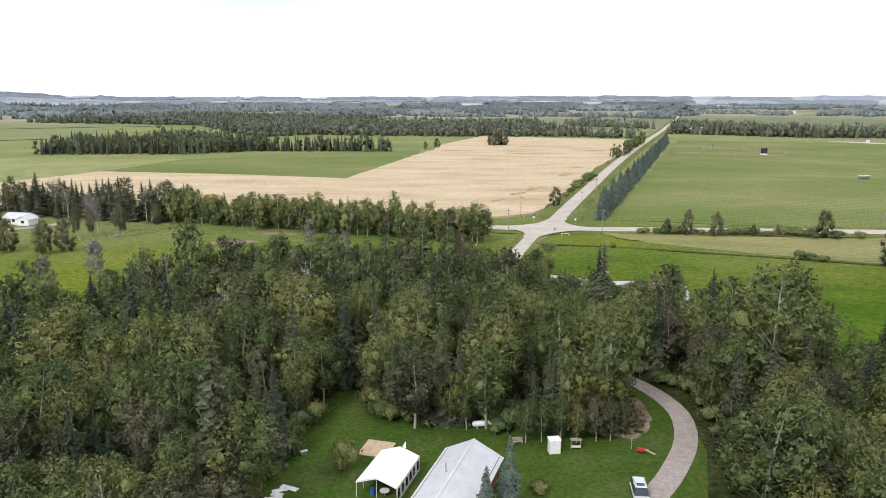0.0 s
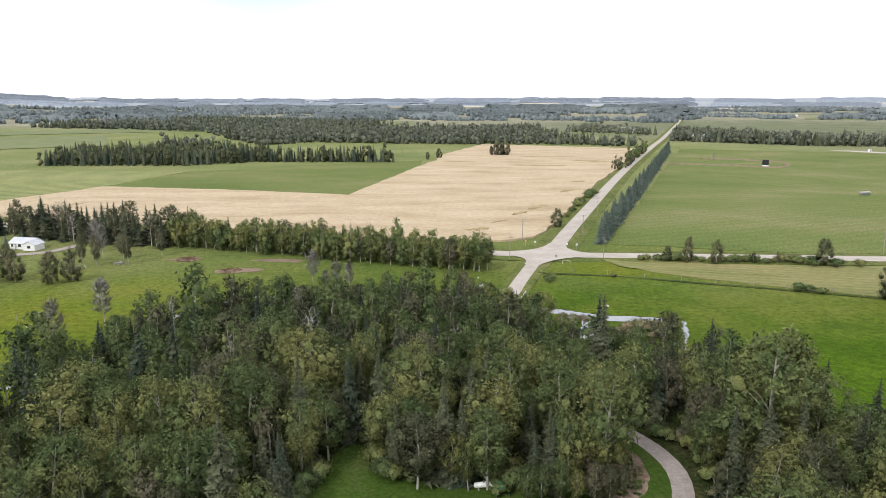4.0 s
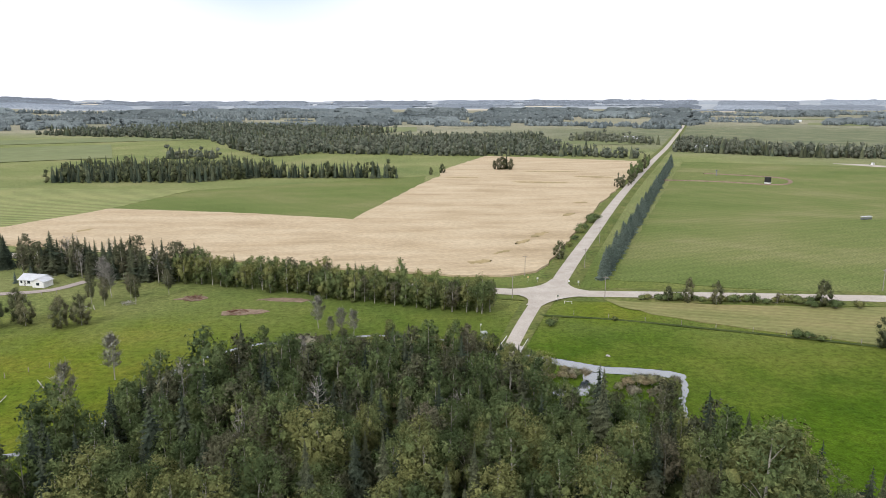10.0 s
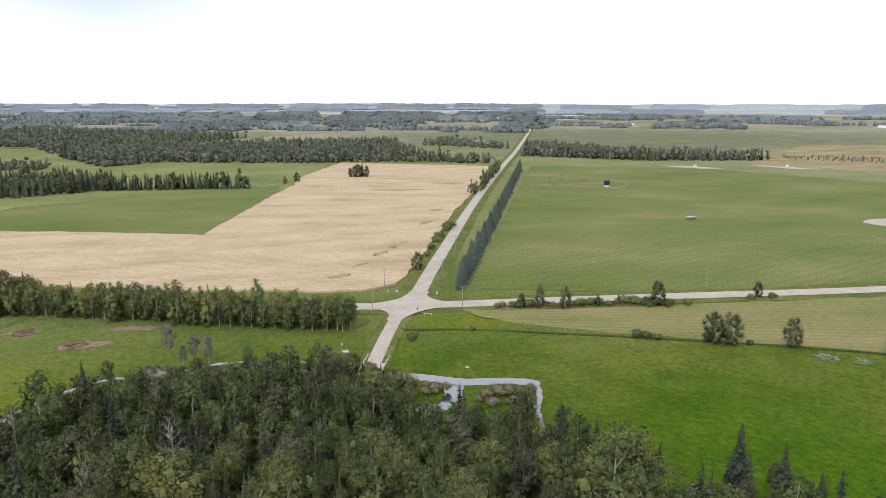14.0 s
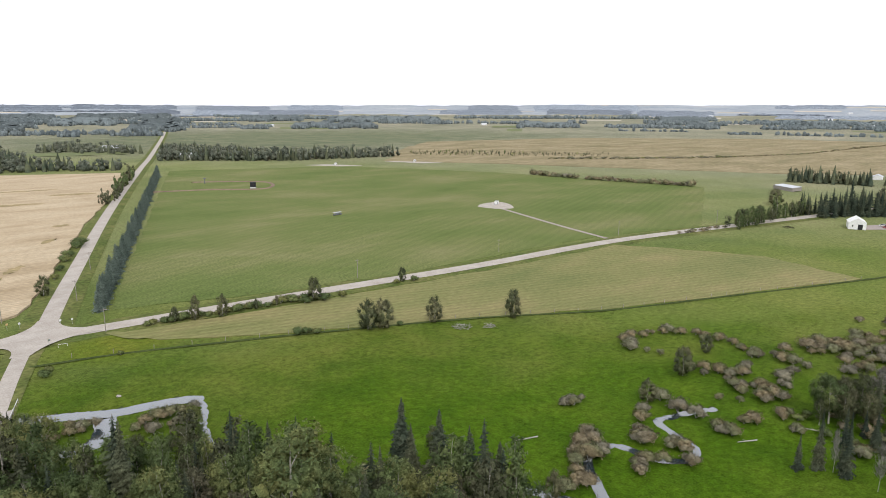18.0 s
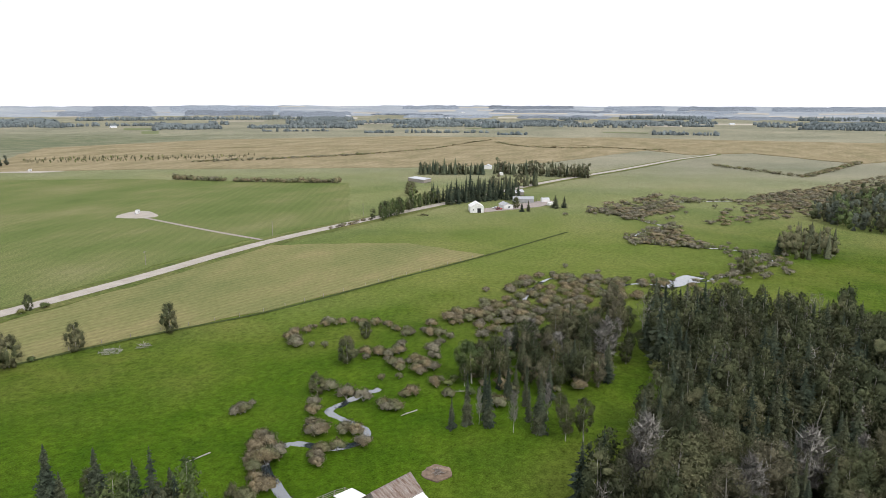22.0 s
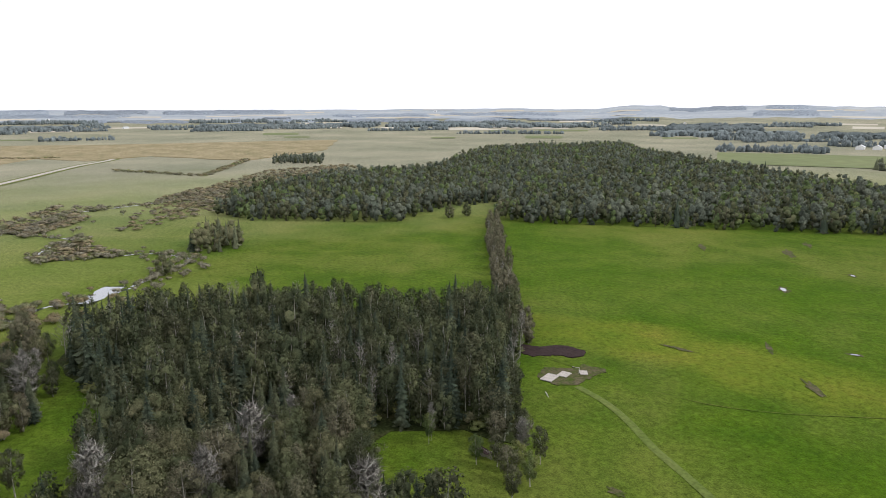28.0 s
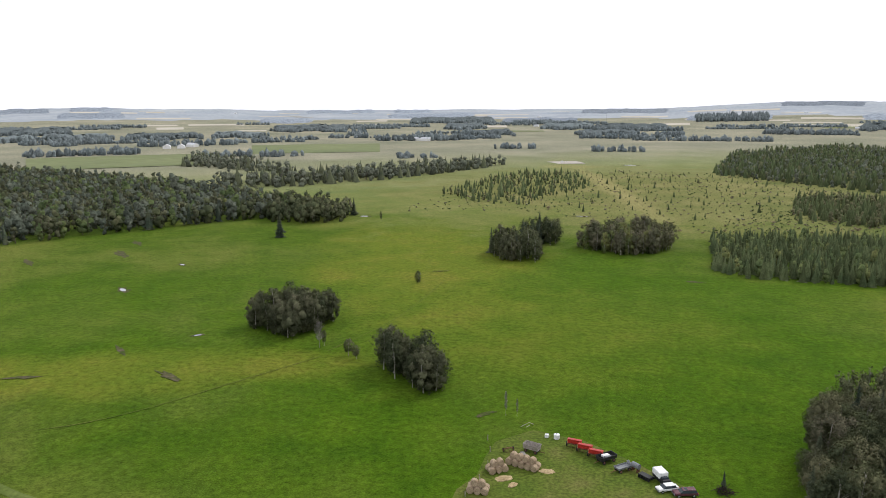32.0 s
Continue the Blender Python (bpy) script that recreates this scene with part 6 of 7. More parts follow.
# ---------------------------------------------------------------- the yard below
field("lawn", [(-22, 52), (-22, 80), (-17, 96), (-14, 112), (-9, 113), (-6, 99), (6, 99), (14, 97), (20, 100), (24, 112), (31, 112), (37, 104), (39, 97), (38, 86), (34, 76), (28, 62), (24, 52)], 0.1, M["lawn"], "dark green mown lawn round the house", "lawn", ragged=1.0)
field("garden_plot", [(23, 92), (29.5, 90.5), (33.2, 96.5), (33.4, 102), (31, 107), (26.5, 108.5), (24, 100)], 0.14, M["soil"], "vegetable garden of dark soil", "garden", ragged=0.6)
grow = np.random.default_rng(31)
V_, F_, n_ = [], [], 0
for k in range(8):
    y0 = 92.5 + k * 1.75
    for x in np.arange(24.5 + 0.2 * k, 32.4 - 0.12 * (k - 4) ** 2, 0.4):
        px, py = x + 0.25 * grow.normal(), y0 + 0.12 * grow.normal() - (x - 24) * 0.12
        v, f, _ = sprays(grow, grow.normal(0, 0.2, (14, 3)) + (px, py, 0.36), np.tile((0.0, 0.0, 0.8), (14, 1)), 0.45)
        V_.append(v), F_.append(f + n_)
        n_ += len(v)
tagged(new("vegetable_plants", array_mesh("vegetable_plants", np.vstack(V_), np.vstack(F_), [M["aspen"]])), "rows of leafy green vegetables in dark soil", "vegetables", kind="stuff")


def party_tent():
    ob = thing("party_tent", -5.0, 79.4, 0.06, -19, "white open-ended party tent with arched windows", "tent")
    w, l, e, r = 5.2, 8.0, 2.1, 3.0
    for s in (-1, 1):
        part("canopy", slab(B(), [(0, -l / 2, r), (s * w / 2, -l / 2, e), (s * w / 2, l / 2, e), (0, l / 2, r)], 0.03), VINYL, ob)
        part("valance", box(B(), (s * (w / 2 + 0.01), 0, e - 0.12), (0.03, l, 0.24)), VINYL, ob)
        for i in range(5):
            pole_part("pole", (s * w / 2, -l / 2 + l * i / 4, 0), (s * w / 2, -l / 2 + l * i / 4, e), 0.035, WHITE, ob)
        part("end_valance", slab(B(), [(0, s * l / 2, r), (w / 2, s * l / 2, e), (w / 2, s * l / 2 + 0.02, e), (0, s * l / 2 + 0.02, r)], 0.2), VINYL, ob)
        part("end_valance", slab(B(), [(0, s * l / 2, r), (-w / 2, s * l / 2, e), (-w / 2, s * l / 2 + 0.02, e), (0, s * l / 2 + 0.02, r)], 0.2), VINYL, ob)
    pole_part("pole", (0, -l / 2, 0), (0, -l / 2, r), 0.035, WHITE, ob)
    wall = part("side_wall", box(B(), (w / 2 - 0.03, 0, 1.0), (0.03, l, 1.95)), VINYL, ob)
    for i in range(6):
        y = -l / 2 + l * (i + 0.5) / 6
        bm = box(B(), (w / 2 + 0.0, y, 0.95), (0.05, 0.72, 0.8))
        bmesh.ops.create_cone(bm, cap_ends=True, segments=18, radius1=0.36, radius2=0.36, depth=0.05, matrix=pose(w / 2, y, 1.35, 0, 90, 0))
        part("arched_window", bm, GLASS, wall)
    part("back_wall", box(B(), (0, l / 2 - 0.05, 1.05), (w, 0.03, 2.0)), VINYL, ob)
    part("peak_flap", slab(B(), [(0.3, l / 2, r), (0.55, l / 2 + 0.6, r + 0.5), (0.75, l / 2, r - 0.1)], 0.02), VINYL, ob)


party_tent()
ob = thing("barrel", -6.9, 76.9, 0.06, 0, "blue plastic barrel under the tent", "barrel")
part("drum", rod(B(), (0, 0, 0), (0, 0, 0.9), 0.29, 16), BLUE, ob)
part("lid", rod(B(), (0, 0, 0.9), (0, 0, 0.94), 0.3, 16), BLUE, ob)
ob = thing("round_table", -5.4, 76.6, 0.06, 0, "round white table under the tent", "table")
part("tabletop", rod(B(), (0, 0, 0.7), (0, 0, 0.75), 0.6, 20), WHITE, ob)
part("pedestal", rod(B(), (0, 0, 0), (0, 0, 0.7), 0.06, 8), STEEL, ob)
ob = thing("dance_floor", -7.1, 88.1, 0.08, -17, "low plywood platform on the lawn", "platform")
for i in range(3):
    for j in range(2):
        part("panel", box(B(), (-1.35 + 1.35 * i, -1.1 + 2.2 * j, 0.12), (1.33, 2.17, 0.06)), PINE, ob)
for i in range(4):
    part("joist", box(B(), (0, -1.8 + 1.2 * i, 0.04), (4.0, 0.08, 0.1)), WOOD, ob)

ob = gable("house", 3.2, 75.2, -20.5, 6.8, 13.6, 2.9, 4.6, BROWN, ROOF, "long house with a pale metal gable roof", "house", 0.5, ribs=False,
           doors=((0.8, -6.9, 1.0, 0.95, 0.08, 2.0, DARK),), windows=((-1.8, -6.85, 1.5, 1.4, 0.08, 1.0), (3.42, -3, 1.5, 0.08, 1.5, 1.0), (3.42, 2, 1.5, 0.08, 1.2, 1.0), (-3.42, 0, 1.5, 0.08, 1.4, 1.0)))
pipe = pole_part("chimney_pipe", (-1.1, -0.6, 3.9), (-1.1, -0.6, 5.2), 0.13, STEEL, ob, "steel stove pipe")
part("cap", rod(B(), (-1.1, -0.6, 5.2), (-1.1, -0.6, 5.35), 0.2, 10, 0.05), STEEL, pipe)
ob = thing("storage_cabinet", 16.9, 86.6, 0.06, 8, "tall white cabinet at the lawn's edge", "cabinet")
part("body", box(B(), (0, 0, 0.95), (1.5, 1.1, 1.9), bevel=0.03), WHITE, ob)
part("door", box(B(), (0, -0.57, 0.95), (1.35, 0.05, 1.7)), VINYL, ob)
part("lid", slab(B(), [(-0.82, -0.64, 1.98), (0.82, -0.64, 1.98), (0.82, 0.62, 2.1), (-0.82, 0.62, 2.1)], 0.06), WHITE, ob)
ob = thing("propane_tank", 7.8, 94.0, 0.06, 6, "white horizontal propane tank on feet", "tank")
bm = rod(B(), (-1.1, 0, 0.75), (1.1, 0, 0.75), 0.42, 16)
bmesh.ops.create_uvsphere(bm, u_segments=14, v_segments=8, radius=0.42, matrix=Matrix.Translation((-1.1, 0, 0.75)))
bmesh.ops.create_uvsphere(bm, u_segments=14, v_segments=8, radius=0.42, matrix=Matrix.Translation((1.1, 0, 0.75)))
part("vessel", bm, WHITE, ob)
part("valve_dome", rod(B(), (0, 0, 1.15), (0, 0, 1.32), 0.16, 10), GREY, ob)
for s in (-0.8, 0.8):
    part("foot", box(B(), (s, 0, 0.2), (0.15, 0.7, 0.4)), CONCRETE, ob)
ob = thing("tarp_shelter", 10.2, 92.6, 0.06, 10, "small green tarpaulin shelter among trees", "shelter")
bm = B()
arc = [(1.0 * math.cos(a), 1.6 * math.sin(a) + 0.05) for a in np.linspace(0, math.pi, 11)]
rows_ = [[bm.verts.new((x, y, z)) for x, z in arc] for y in (-1.1, 1.1)]
for i in range(10):
    bm.faces.new((rows_[0][i], rows_[0][i + 1], rows_[1][i + 1], rows_[1][i]))
bm.faces.new(rows_[1])
part("tarpaulin", bm, GREEN, ob)
for y in (-1.1, 1.1):
    for s in (-1, 1):
        pole_part("pole", (s, y, 0), (s, y, 0.6), 0.03, STEEL, ob)
ob = thing("garden_bench", 12.3, 89.0, 0.06, 5, "grey wooden bench under the trees", "bench")
part("seat", box(B(), (0, 0, 0.45), (1.4, 0.45, 0.06)), WOOD, ob)
part("backrest", box(B(), (0, 0.24, 0.75), (1.4, 0.06, 0.5)), WOOD, ob)
for sx in (-0.6, 0.6):
    for sy in (-0.17, 0.17):
        part("leg", box(B(), (sx, sy, 0.21), (0.07, 0.07, 0.42)), WOOD, ob)
ob = thing("garden_bench", 20.0, 87.3, 0.06, -3, "pale garden swing seat beside the lawn", "bench")
part("seat", box(B(), (0, 0, 0.45), (1.3, 0.5, 0.08)), WHITE, ob)
part("canopy", box(B(), (0, 0, 1.5), (1.5, 0.8, 0.06)), WOOD, ob)
for sx in (-0.65, 0.65):
    for sy in (-0.3, 0.3):
        part("leg", rod(B(), (sx, sy, 0), (sx, sy * 0.3, 1.5), 0.03, 6), STEEL, ob)
ob = thing("wheelbarrow", 28.6, 86.2, 0.06, 60, "red wheelbarrow standing on mown grass", "wheelbarrow")
part("tub", slab(B(), [(-0.4, -0.5, 0.6), (0.4, -0.5, 0.6), (0.3, 0.5, 0.55), (-0.3, 0.5, 0.55)], 0.3), RED, ob)
wheel(ob, 0, 0.6, 0.2, 0.2, 0.1)
for s in (-0.25, 0.25):
    pole_part("handle", (s, -1.0, 0.6), (s * 0.5, 0.6, 0.2), 0.025, WOOD, ob)
    pole_part("leg", (s, -0.4, 0), (s, -0.3, 0.35), 0.02, STEEL, ob)
ob = thing("plank", 29.7, 86.4, 0.1, 35, "pale plank lying on the lawn", "plank")
part("board", box(B(), (0, 0, 0.05), (0.25, 2.2, 0.06)), PINE, ob)
ob = thing("post", 27.6, 87.2, 0.05, 0, "grey wooden post by the garden", "post")
part("upright", box(B(), (0, 0, 0.8), (0.12, 0.12, 1.6)), WOOD, ob)
for x, y, t, l in ((-18.3, 78.1, 20, 1.8), (-17.2, 78.6, -25, 2.4), (-18.9, 76.3, 10, 2.6), (-18.4, 77.2, -15, 1.5)):
    ob = thing("metal_sheet", x, y, 0.08, t, "white metal sheet lying on grass", "sheet", "sheets on the grass")
    part("sheet", box(B(), (0, 0, 0.06), (l, 0.8, 0.03)), WHITE, ob)
    for k in range(4):
        part("rib", box(B(), (0, -0.3 + 0.2 * k, 0.085), (l, 0.04, 0.03)), WHITE, ob)
ob = thing("tool_box", -16.8, 87.0, 0.06, 30, "dark and white box by the trees", "box")
part("body", box(B(), (0, 0, 0.25), (0.9, 0.5, 0.5), bevel=0.03), GREY, ob)
part("lid", box(B(), (0, 0, 0.53), (0.94, 0.54, 0.08)), WHITE, ob)
car("suv", 25.2, 75.4, 172, SILVER, "silver sport utility car parked on the driveway", 4.6, 1.85, 1.7, suv=True)
v = plant("willow", 13.3, 77.0, 1.7, 40, 1.1, "round yellow-green garden shrub on the lawn")
for c in v.children:
    if c.name.startswith("crown"):
        c.data = c.data.copy()
        c.data.materials[0] = M["aspen"]

# ---------------------------------------------------------------- bridge, hut and roadside
ob = thing("bridge", 22.3, 190.5, 0, -19, "small concrete creek bridge with white rails", "bridge")
part("deck", box(B(), (0, 0, 0.34), (6.4, 9.5, 0.3)), CONCRETE, ob)
for s in (-1, 1):
    part("kerb", box(B(), (s * 3.05, 0, 0.6), (0.3, 9.5, 0.25)), CONCRETE, ob)
    part("abutment", box(B(), (0, s * 4.4, -0.5), (6.4, 0.6, 1.4)), CONCRETE, ob)
    rail = part("guard_rail", box(B(), (s * 3.3, 4.0, 1.0), (0.08, 13, 0.3)), WHITE, ob)
    for k in range(6):
        part("post", box(B(), (s * 3.38, -2.2 + 2.5 * k, 0.6), (0.16, 0.16, 1.1)), WOOD, rail)
ob = thing("gauge_hut", 15.7, 201.0, 0, 12, "grey metal stream gauge hut with mast", "hut")
part("cabin", box(B(), (0, 0, 1.35), (1.7, 1.7, 2.1), bevel=0.04), STEEL, ob)
part("roof", slab(B(), [(-1, -1, 2.45), (1, -1, 2.45), (1, 1, 2.6), (-1, 1, 2.6)], 0.08), STEEL, ob)
part("door", box(B(), (0.2, -0.87, 1.3), (0.7, 0.05, 1.7)), GREY, ob)
for sx in (-0.7, 0.7):
    for sy in (-0.7, 0.7):
        part("leg", box(B(), (sx, sy, 0.1), (0.12, 0.12, 0.7)), WOOD, ob)
pole_part("mast", (-0.7, 1.1, 0), (-0.7, 1.1, 5.2), 0.05, STEEL, ob)
part("antenna", box(B(), (-0.7, 1.05, 4.6), (0.4, 0.1, 0.4)), WHITE, ob)


def utility_pole(x, y, turn, h=9.0, transformer=False):
    ob = thing("utility_pole", x, y, float(land(x, y)), turn, "weathered wooden utility pole with a crossarm", "pole", "poles along the road")
    part("shaft", rod(B(), (0, 0, -0.3), (0, 0, h), 0.15, 8, 0.1), WOOD, ob)
    arm = part("crossarm", box(B(), (0, 0, h - 0.5), (2.0, 0.12, 0.14)), WOOD, ob)
    for s in (-0.85, 0, 0.85):
        part("insulator", rod(B(), (s, 0, h - 0.43), (s, 0, h - 0.25), 0.05, 6), GREY, arm)
    if transformer:
        part("transformer", rod(B(), (0, 0.35, h - 2), (0, 0.35, h - 1.1), 0.25, 10), GREY, ob)


for k, (x, y) in enumerate(((63, 244.5), (29.5, 246), (38.5, 279), (-161.8, 296.4), (-168, 330), (256.4, 249.5), (66, 292), (170, 252), (345, 238), (430, 222), (85, 345))):
    utility_pole(x, y, -15 + 3 * k, 8.5 if k != 5 else 7, k == 3)


def road_sign(x, y, turn, h, w, mat, label):
    ob = thing("road_sign", x, y, float(land(x, y)), turn, label, "sign")
    pole_part("post", (0, 0, -0.2), (0, 0, h), 0.045, STEEL, ob)
    part("plate", box(B(), (0, -0.06, h - w / 2), (w, 0.03, w)), mat, ob)
    part("back_brace", box(B(), (0, 0.02, h - w / 2), (w * 0.8, 0.03, 0.06)), STEEL, ob)


for x, y, mat, lb in ((53.5, 263, WHITE, "white square road sign on a post"), (42, 268, WHITE, "white road sign on a steel post"), (38.5, 269.5, YELLOW, "yellow road marker sign on a post"), (45.5, 242.5, STEEL, "back of a grey road sign on a post"), (57, 262, WHITE, "white square road sign on a post")):
    road_sign(x, y, 10, 2.2, 0.7, mat, lb)
ob = thing("pipe_gate", 48.5, 238.6, 0, -8, "low white pipe barrier in the grass", "barrier")
part("top_rail", rod(B(), (-1.3, 0, 0.9), (1.3, 0, 0.9), 0.06), WHITE, ob)
for s in (-1.3, 1.3):
    part("post", rod(B(), (s, 0, -0.2), (s, 0, 0.9), 0.06), WHITE, ob)


def brush(name, x, y, r, h, n, mat, label, seed, category="brush"):
    rng = np.random.default_rng(seed)
    bits = []
    for _ in range(n):
        a, d = rng.uniform(0, 6.28), r * math.sqrt(rng.random())
        p = np.array((x + d * math.cos(a), y + d * math.sin(a), h * (1 - d / r) * rng.random() + 0.1))
        u = rng.normal(0, 1, 3) * (1, 1, 0.3)
        u *= rng.uniform(0.5, 1.6) / np.linalg.norm(u)
        bits.append(tube([p - u, p + u], [0.07, 0.03], 3))
    V, F, _ = merge(bits)
    me = array_mesh(name, V, F, [mat])
    tagged(new(name, me), label, category, kind="stuff")


brush("brush_pile", 158, 170.5, 3.0, 1.2, 60, M["twig"], "grey pile of dead branches by the ditch", 1)
brush("brush_pile", 166, 165, 2.0, 0.9, 30, M["twig"], "grey pile of dead branches by the ditch", 2)
brush("brush_pile", -66, 231, 3.5, 1.0, 60, RUST, "brown pile of brush and dug soil", 3)
brush("brush_pile", -87, 249, 3.5, 0.8, 60, RUST, "brown pile of brush and dug soil", 4)
brush("brush_pile", -108, 243, 2.5, 0.8, 40, M["twig"], "grey fallen branches in the pasture", 5)
brush("brush_pile", -122, 236, 4, 0.7, 40, M["twig"], "grey fallen branches in the pasture", 6)
for name, poly, lb in (("dug_soil", [(-70, 228), (-60, 229), (-56, 233), (-64, 235), (-72, 232)], "bare brown dug soil"), ("dug_soil", [(-94, 248), (-86, 246), (-82, 250), (-88, 253)], "bare reddish dug soil"), ("dug_soil", [(-64, 246), (-48, 243), (-44, 246), (-56, 249)], "bare tan soil patch")):
    field(name, poly, 0.05, M["soil"], lb + " in the meadow", "soil", ragged=1.2)
for x, y, l, t in ((-100, 170, 7, 40), (-104, 160, 6, 10), (150.5, 66, 5, 60), (168, 58, 4, 20), (113, 100, 6, 70), (148.6, -101.1, 3.4, 70), (-118, 238, 6, 30)):
    ob = thing("log", x, y, 0.05, t, "pale weathered log lying in grass", "log", "logs in the meadow")
    part("stem", rod(B(), (0, -l / 2, 0.18), (0, l / 2, 0.15), 0.17, 8, 0.09), M["bark"], ob)
    part("broken_branch", rod(B(), (0, 0.3, 0.2), (0.6, 1.0, 0.5), 0.05, 5, 0.02), M["bark"], ob)
ob = thing("rock", 49.8, 186.9, 0, 20, "pale boulder in the meadow", "rock")
bm = B()
bmesh.ops.create_icosphere(bm, subdivisions=2, radius=0.8)
for vv in bm.verts:
    vv.co *= 0.8 + 0.3 * noise.noise(vv.co * 1.5)
    vv.co.z *= 0.5
part("stone", bm, CONCRETE, ob)

# ditch line with taller grass and bushes along the hay field
ditch = spline([(34, 226), (60, 220), (90, 209), (120, 197), (171, 174), (212, 150.5), (260, 132.5), (338, 104), (420, 78)], 4)
ribbon("ditch", ditch, 0.9, 0.02, M["bank"], "narrow dark grassy ditch by the hay field", "ditch", 0.12)
lone = np.random.default_rng(77)
for k, (x, y, h) in enumerate([(76 + 3.1 * i + lone.normal(0, 0.6), 243 - 0.35 * i + lone.normal(0, 0.6), lone.uniform(1.8, 3.6)) for i in range(20)] + [(132, 232, 3), (140, 231, 3.4), (148, 230.5, 3), (186, 232, 2.6), (177, 233, 2.4), (111, 201, 3), (114, 200, 2.4), (117, 198, 2), (143, 186.5, 1.8), (38, 214.6, 2.4), (40, 218, 2), (60, 219, 1.6), (81, 372, 4), (85, 383, 4), (94, 403, 5), (97, 410, 5), (68, 336, 3), (74, 352, 3)]):
    b = plant("willow", x, y, h, lone.uniform(0, 360), lone.uniform(0.9, 1.3), "dark green roadside bush")
    for c in b.children:
        if c.name.startswith("crown"):
            key = "roadside_%d" % (k % 3)
            if key not in M:
                c.data = c.data.copy()
                c.data.materials[0] = M["aspen"]
                M[key] = c.data
            c.data = M[key]
ribbon("field_track", spline([(64, 244.5), (66.5, 238), (70, 232.5), (84, 228), (102, 224.5), (130, 217)], 3), np.linspace(1.8, 3.2, len(spline([(64, 244.5), (66.5, 238), (70, 232.5), (84, 228), (102, 224.5), (130, 217)], 3))), 0.14, M["hay"], "pale worn track into the hay field", "track", 0.03)

# ---------------------------------------------------------------- the farmhouse by the road
ob = gable("farmhouse", -156, 271.5, 78, 6.6, 9.5, 2.6, 4.1, WHITE, ROOF, "white farmhouse with a pale metal roof", "house", 0.5,
           windows=((-3.32, -3.0, 1.5, 0.08, 1.3, 1.1), (-3.32, 0.3, 1.5, 0.08, 1.3, 1.1), (-3.32, 3.6, 1.5, 0.08, 0.9, 1.1), (0.5, -4.77, 1.5, 1.3, 0.08, 1.1)), doors=((-3.34, 2.0, 1.0, 0.08, 0.95, 2.0, GREY),))
gable("farmhouse_wing", -151.5, 268, -12, 5, 5, 2.5, 3.7, WHITE, ROOF, "white gabled wing of the farmhouse", "house", 0.4, windows=((0, -2.54, 1.4, 1.3, 0.08, 1.0),))
plant("blue", -165, 273, 5, 10, 0.9, "small blue spruce beside the farmhouse")
plant("blue", -163, 281, 5.5, 80, 0.9, "small blue spruce beside the farmhouse")
ribbon("driveway", spline([(-215, 250), (-180, 254), (-160, 257), (-145, 262), (-138, 275)], 4), 2.2, 0.06, M["dirt_road"], "dirt driveway to the farmhouse", "driveway", 0.05)
car("car", -170, 258.5, 80, CARWHITE, "white car parked by the farmhouse", 4.4, 1.8, 1.5)

# ---------------------------------------------------------------- farmstead to the east
gable("barn", 479, 156, -66, 9.5, 13, 4.3, 7.0, WHITE, WHITE, "white gabled barn with a dark doorway", "barn", 0.3, doors=((1.6, -6.6, 1.6, 2.6, 0.1, 3.2, DARK), (-2.6, -6.6, 2.2, 0.8, 0.1, 1.0, DARK)))
gable("farmhouse", 505, 141, -55, 7, 12, 2.6, 4.2, WHITE, STEEL, "low white farmhouse with pale roof", "house", 0.4, windows=((4.02, -4, 1.5, 0.08, 1.5, 1.0), (4.02, 1, 1.5, 0.08, 1.5, 1.0), (0, -7.52, 1.5, 1.4, 0.08, 1.0)))
gable("shop", 541, 137, 20, 9, 16, 3.0, 4.4, STEEL, STEEL, "long grey metal shop building", "shed", 0.3, doors=((-2, -10.1, 1.6, 3.4, 0.1, 3.2, DARK),))
lean_shed("shed", 583, 152, 20, 18, 8, 3.6, 2.6, WOOD, ROOF, "open-fronted pole shed with pale roof")
lean_shed("loafing_shed", 646, 270, 60, 26, 9, 4.2, 3.2, WOOD, ROOF, "long open-fronted cattle shed with white roof")
ob = thing("camper_trailer", 527, 112, 0, 70, "white camper trailer on the grass", "trailer")
part("body", box(B(), (0, 0, 1.7), (2.4, 6.5, 2.2), bevel=0.2), WHITE, ob)
part("window", box(B(), (1.21, 0.8, 2.0), (0.04, 1.6, 0.6)), GLASS, ob)
part("door", box(B(), (1.21, -1.4, 1.6), (0.04, 0.7, 1.7)), GREY, ob)
part("drawbar", rod(B(), (0, 3.2, 0.6), (0, 4.6, 0.5), 0.06), GREY, ob)
wheel(ob, -1.1, -0.3, 0.35, 0.35, 0.22), wheel(ob, 1.1, -0.3, 0.35, 0.35, 0.22)
gable("shed", 549, 121, 30, 4, 6, 2.2, 3.2, WHITE, ROOF, "small white garden shed", "shed", 0.2, ribs=False)
gable("farmhouse", 812, 250, -75, 9, 16, 3, 5, WHITE, ROOF, "far white farmhouse among spruces", "house", 0.4, ribs=False)
gable("shed", 742, 213, -70, 4, 5, 2.4, 3.4, WHITE, WHITE, "small white shed near the spruces", "shed", 0.2, ribs=False)
car("pickup_truck", 493, 143, 60, RED, "red pickup truck in the farmyard", 5.4, 1.9, 1.7, pickup=True)
car("car", 498, 147, 30, CARWHITE, "white car in the farmyard", 4.4, 1.8, 1.5)
brush("scrap_heap", 447, 184, 3.5, 1.5, 60, M["mud"], "dark heap of manure and scrap", 8, "heap")
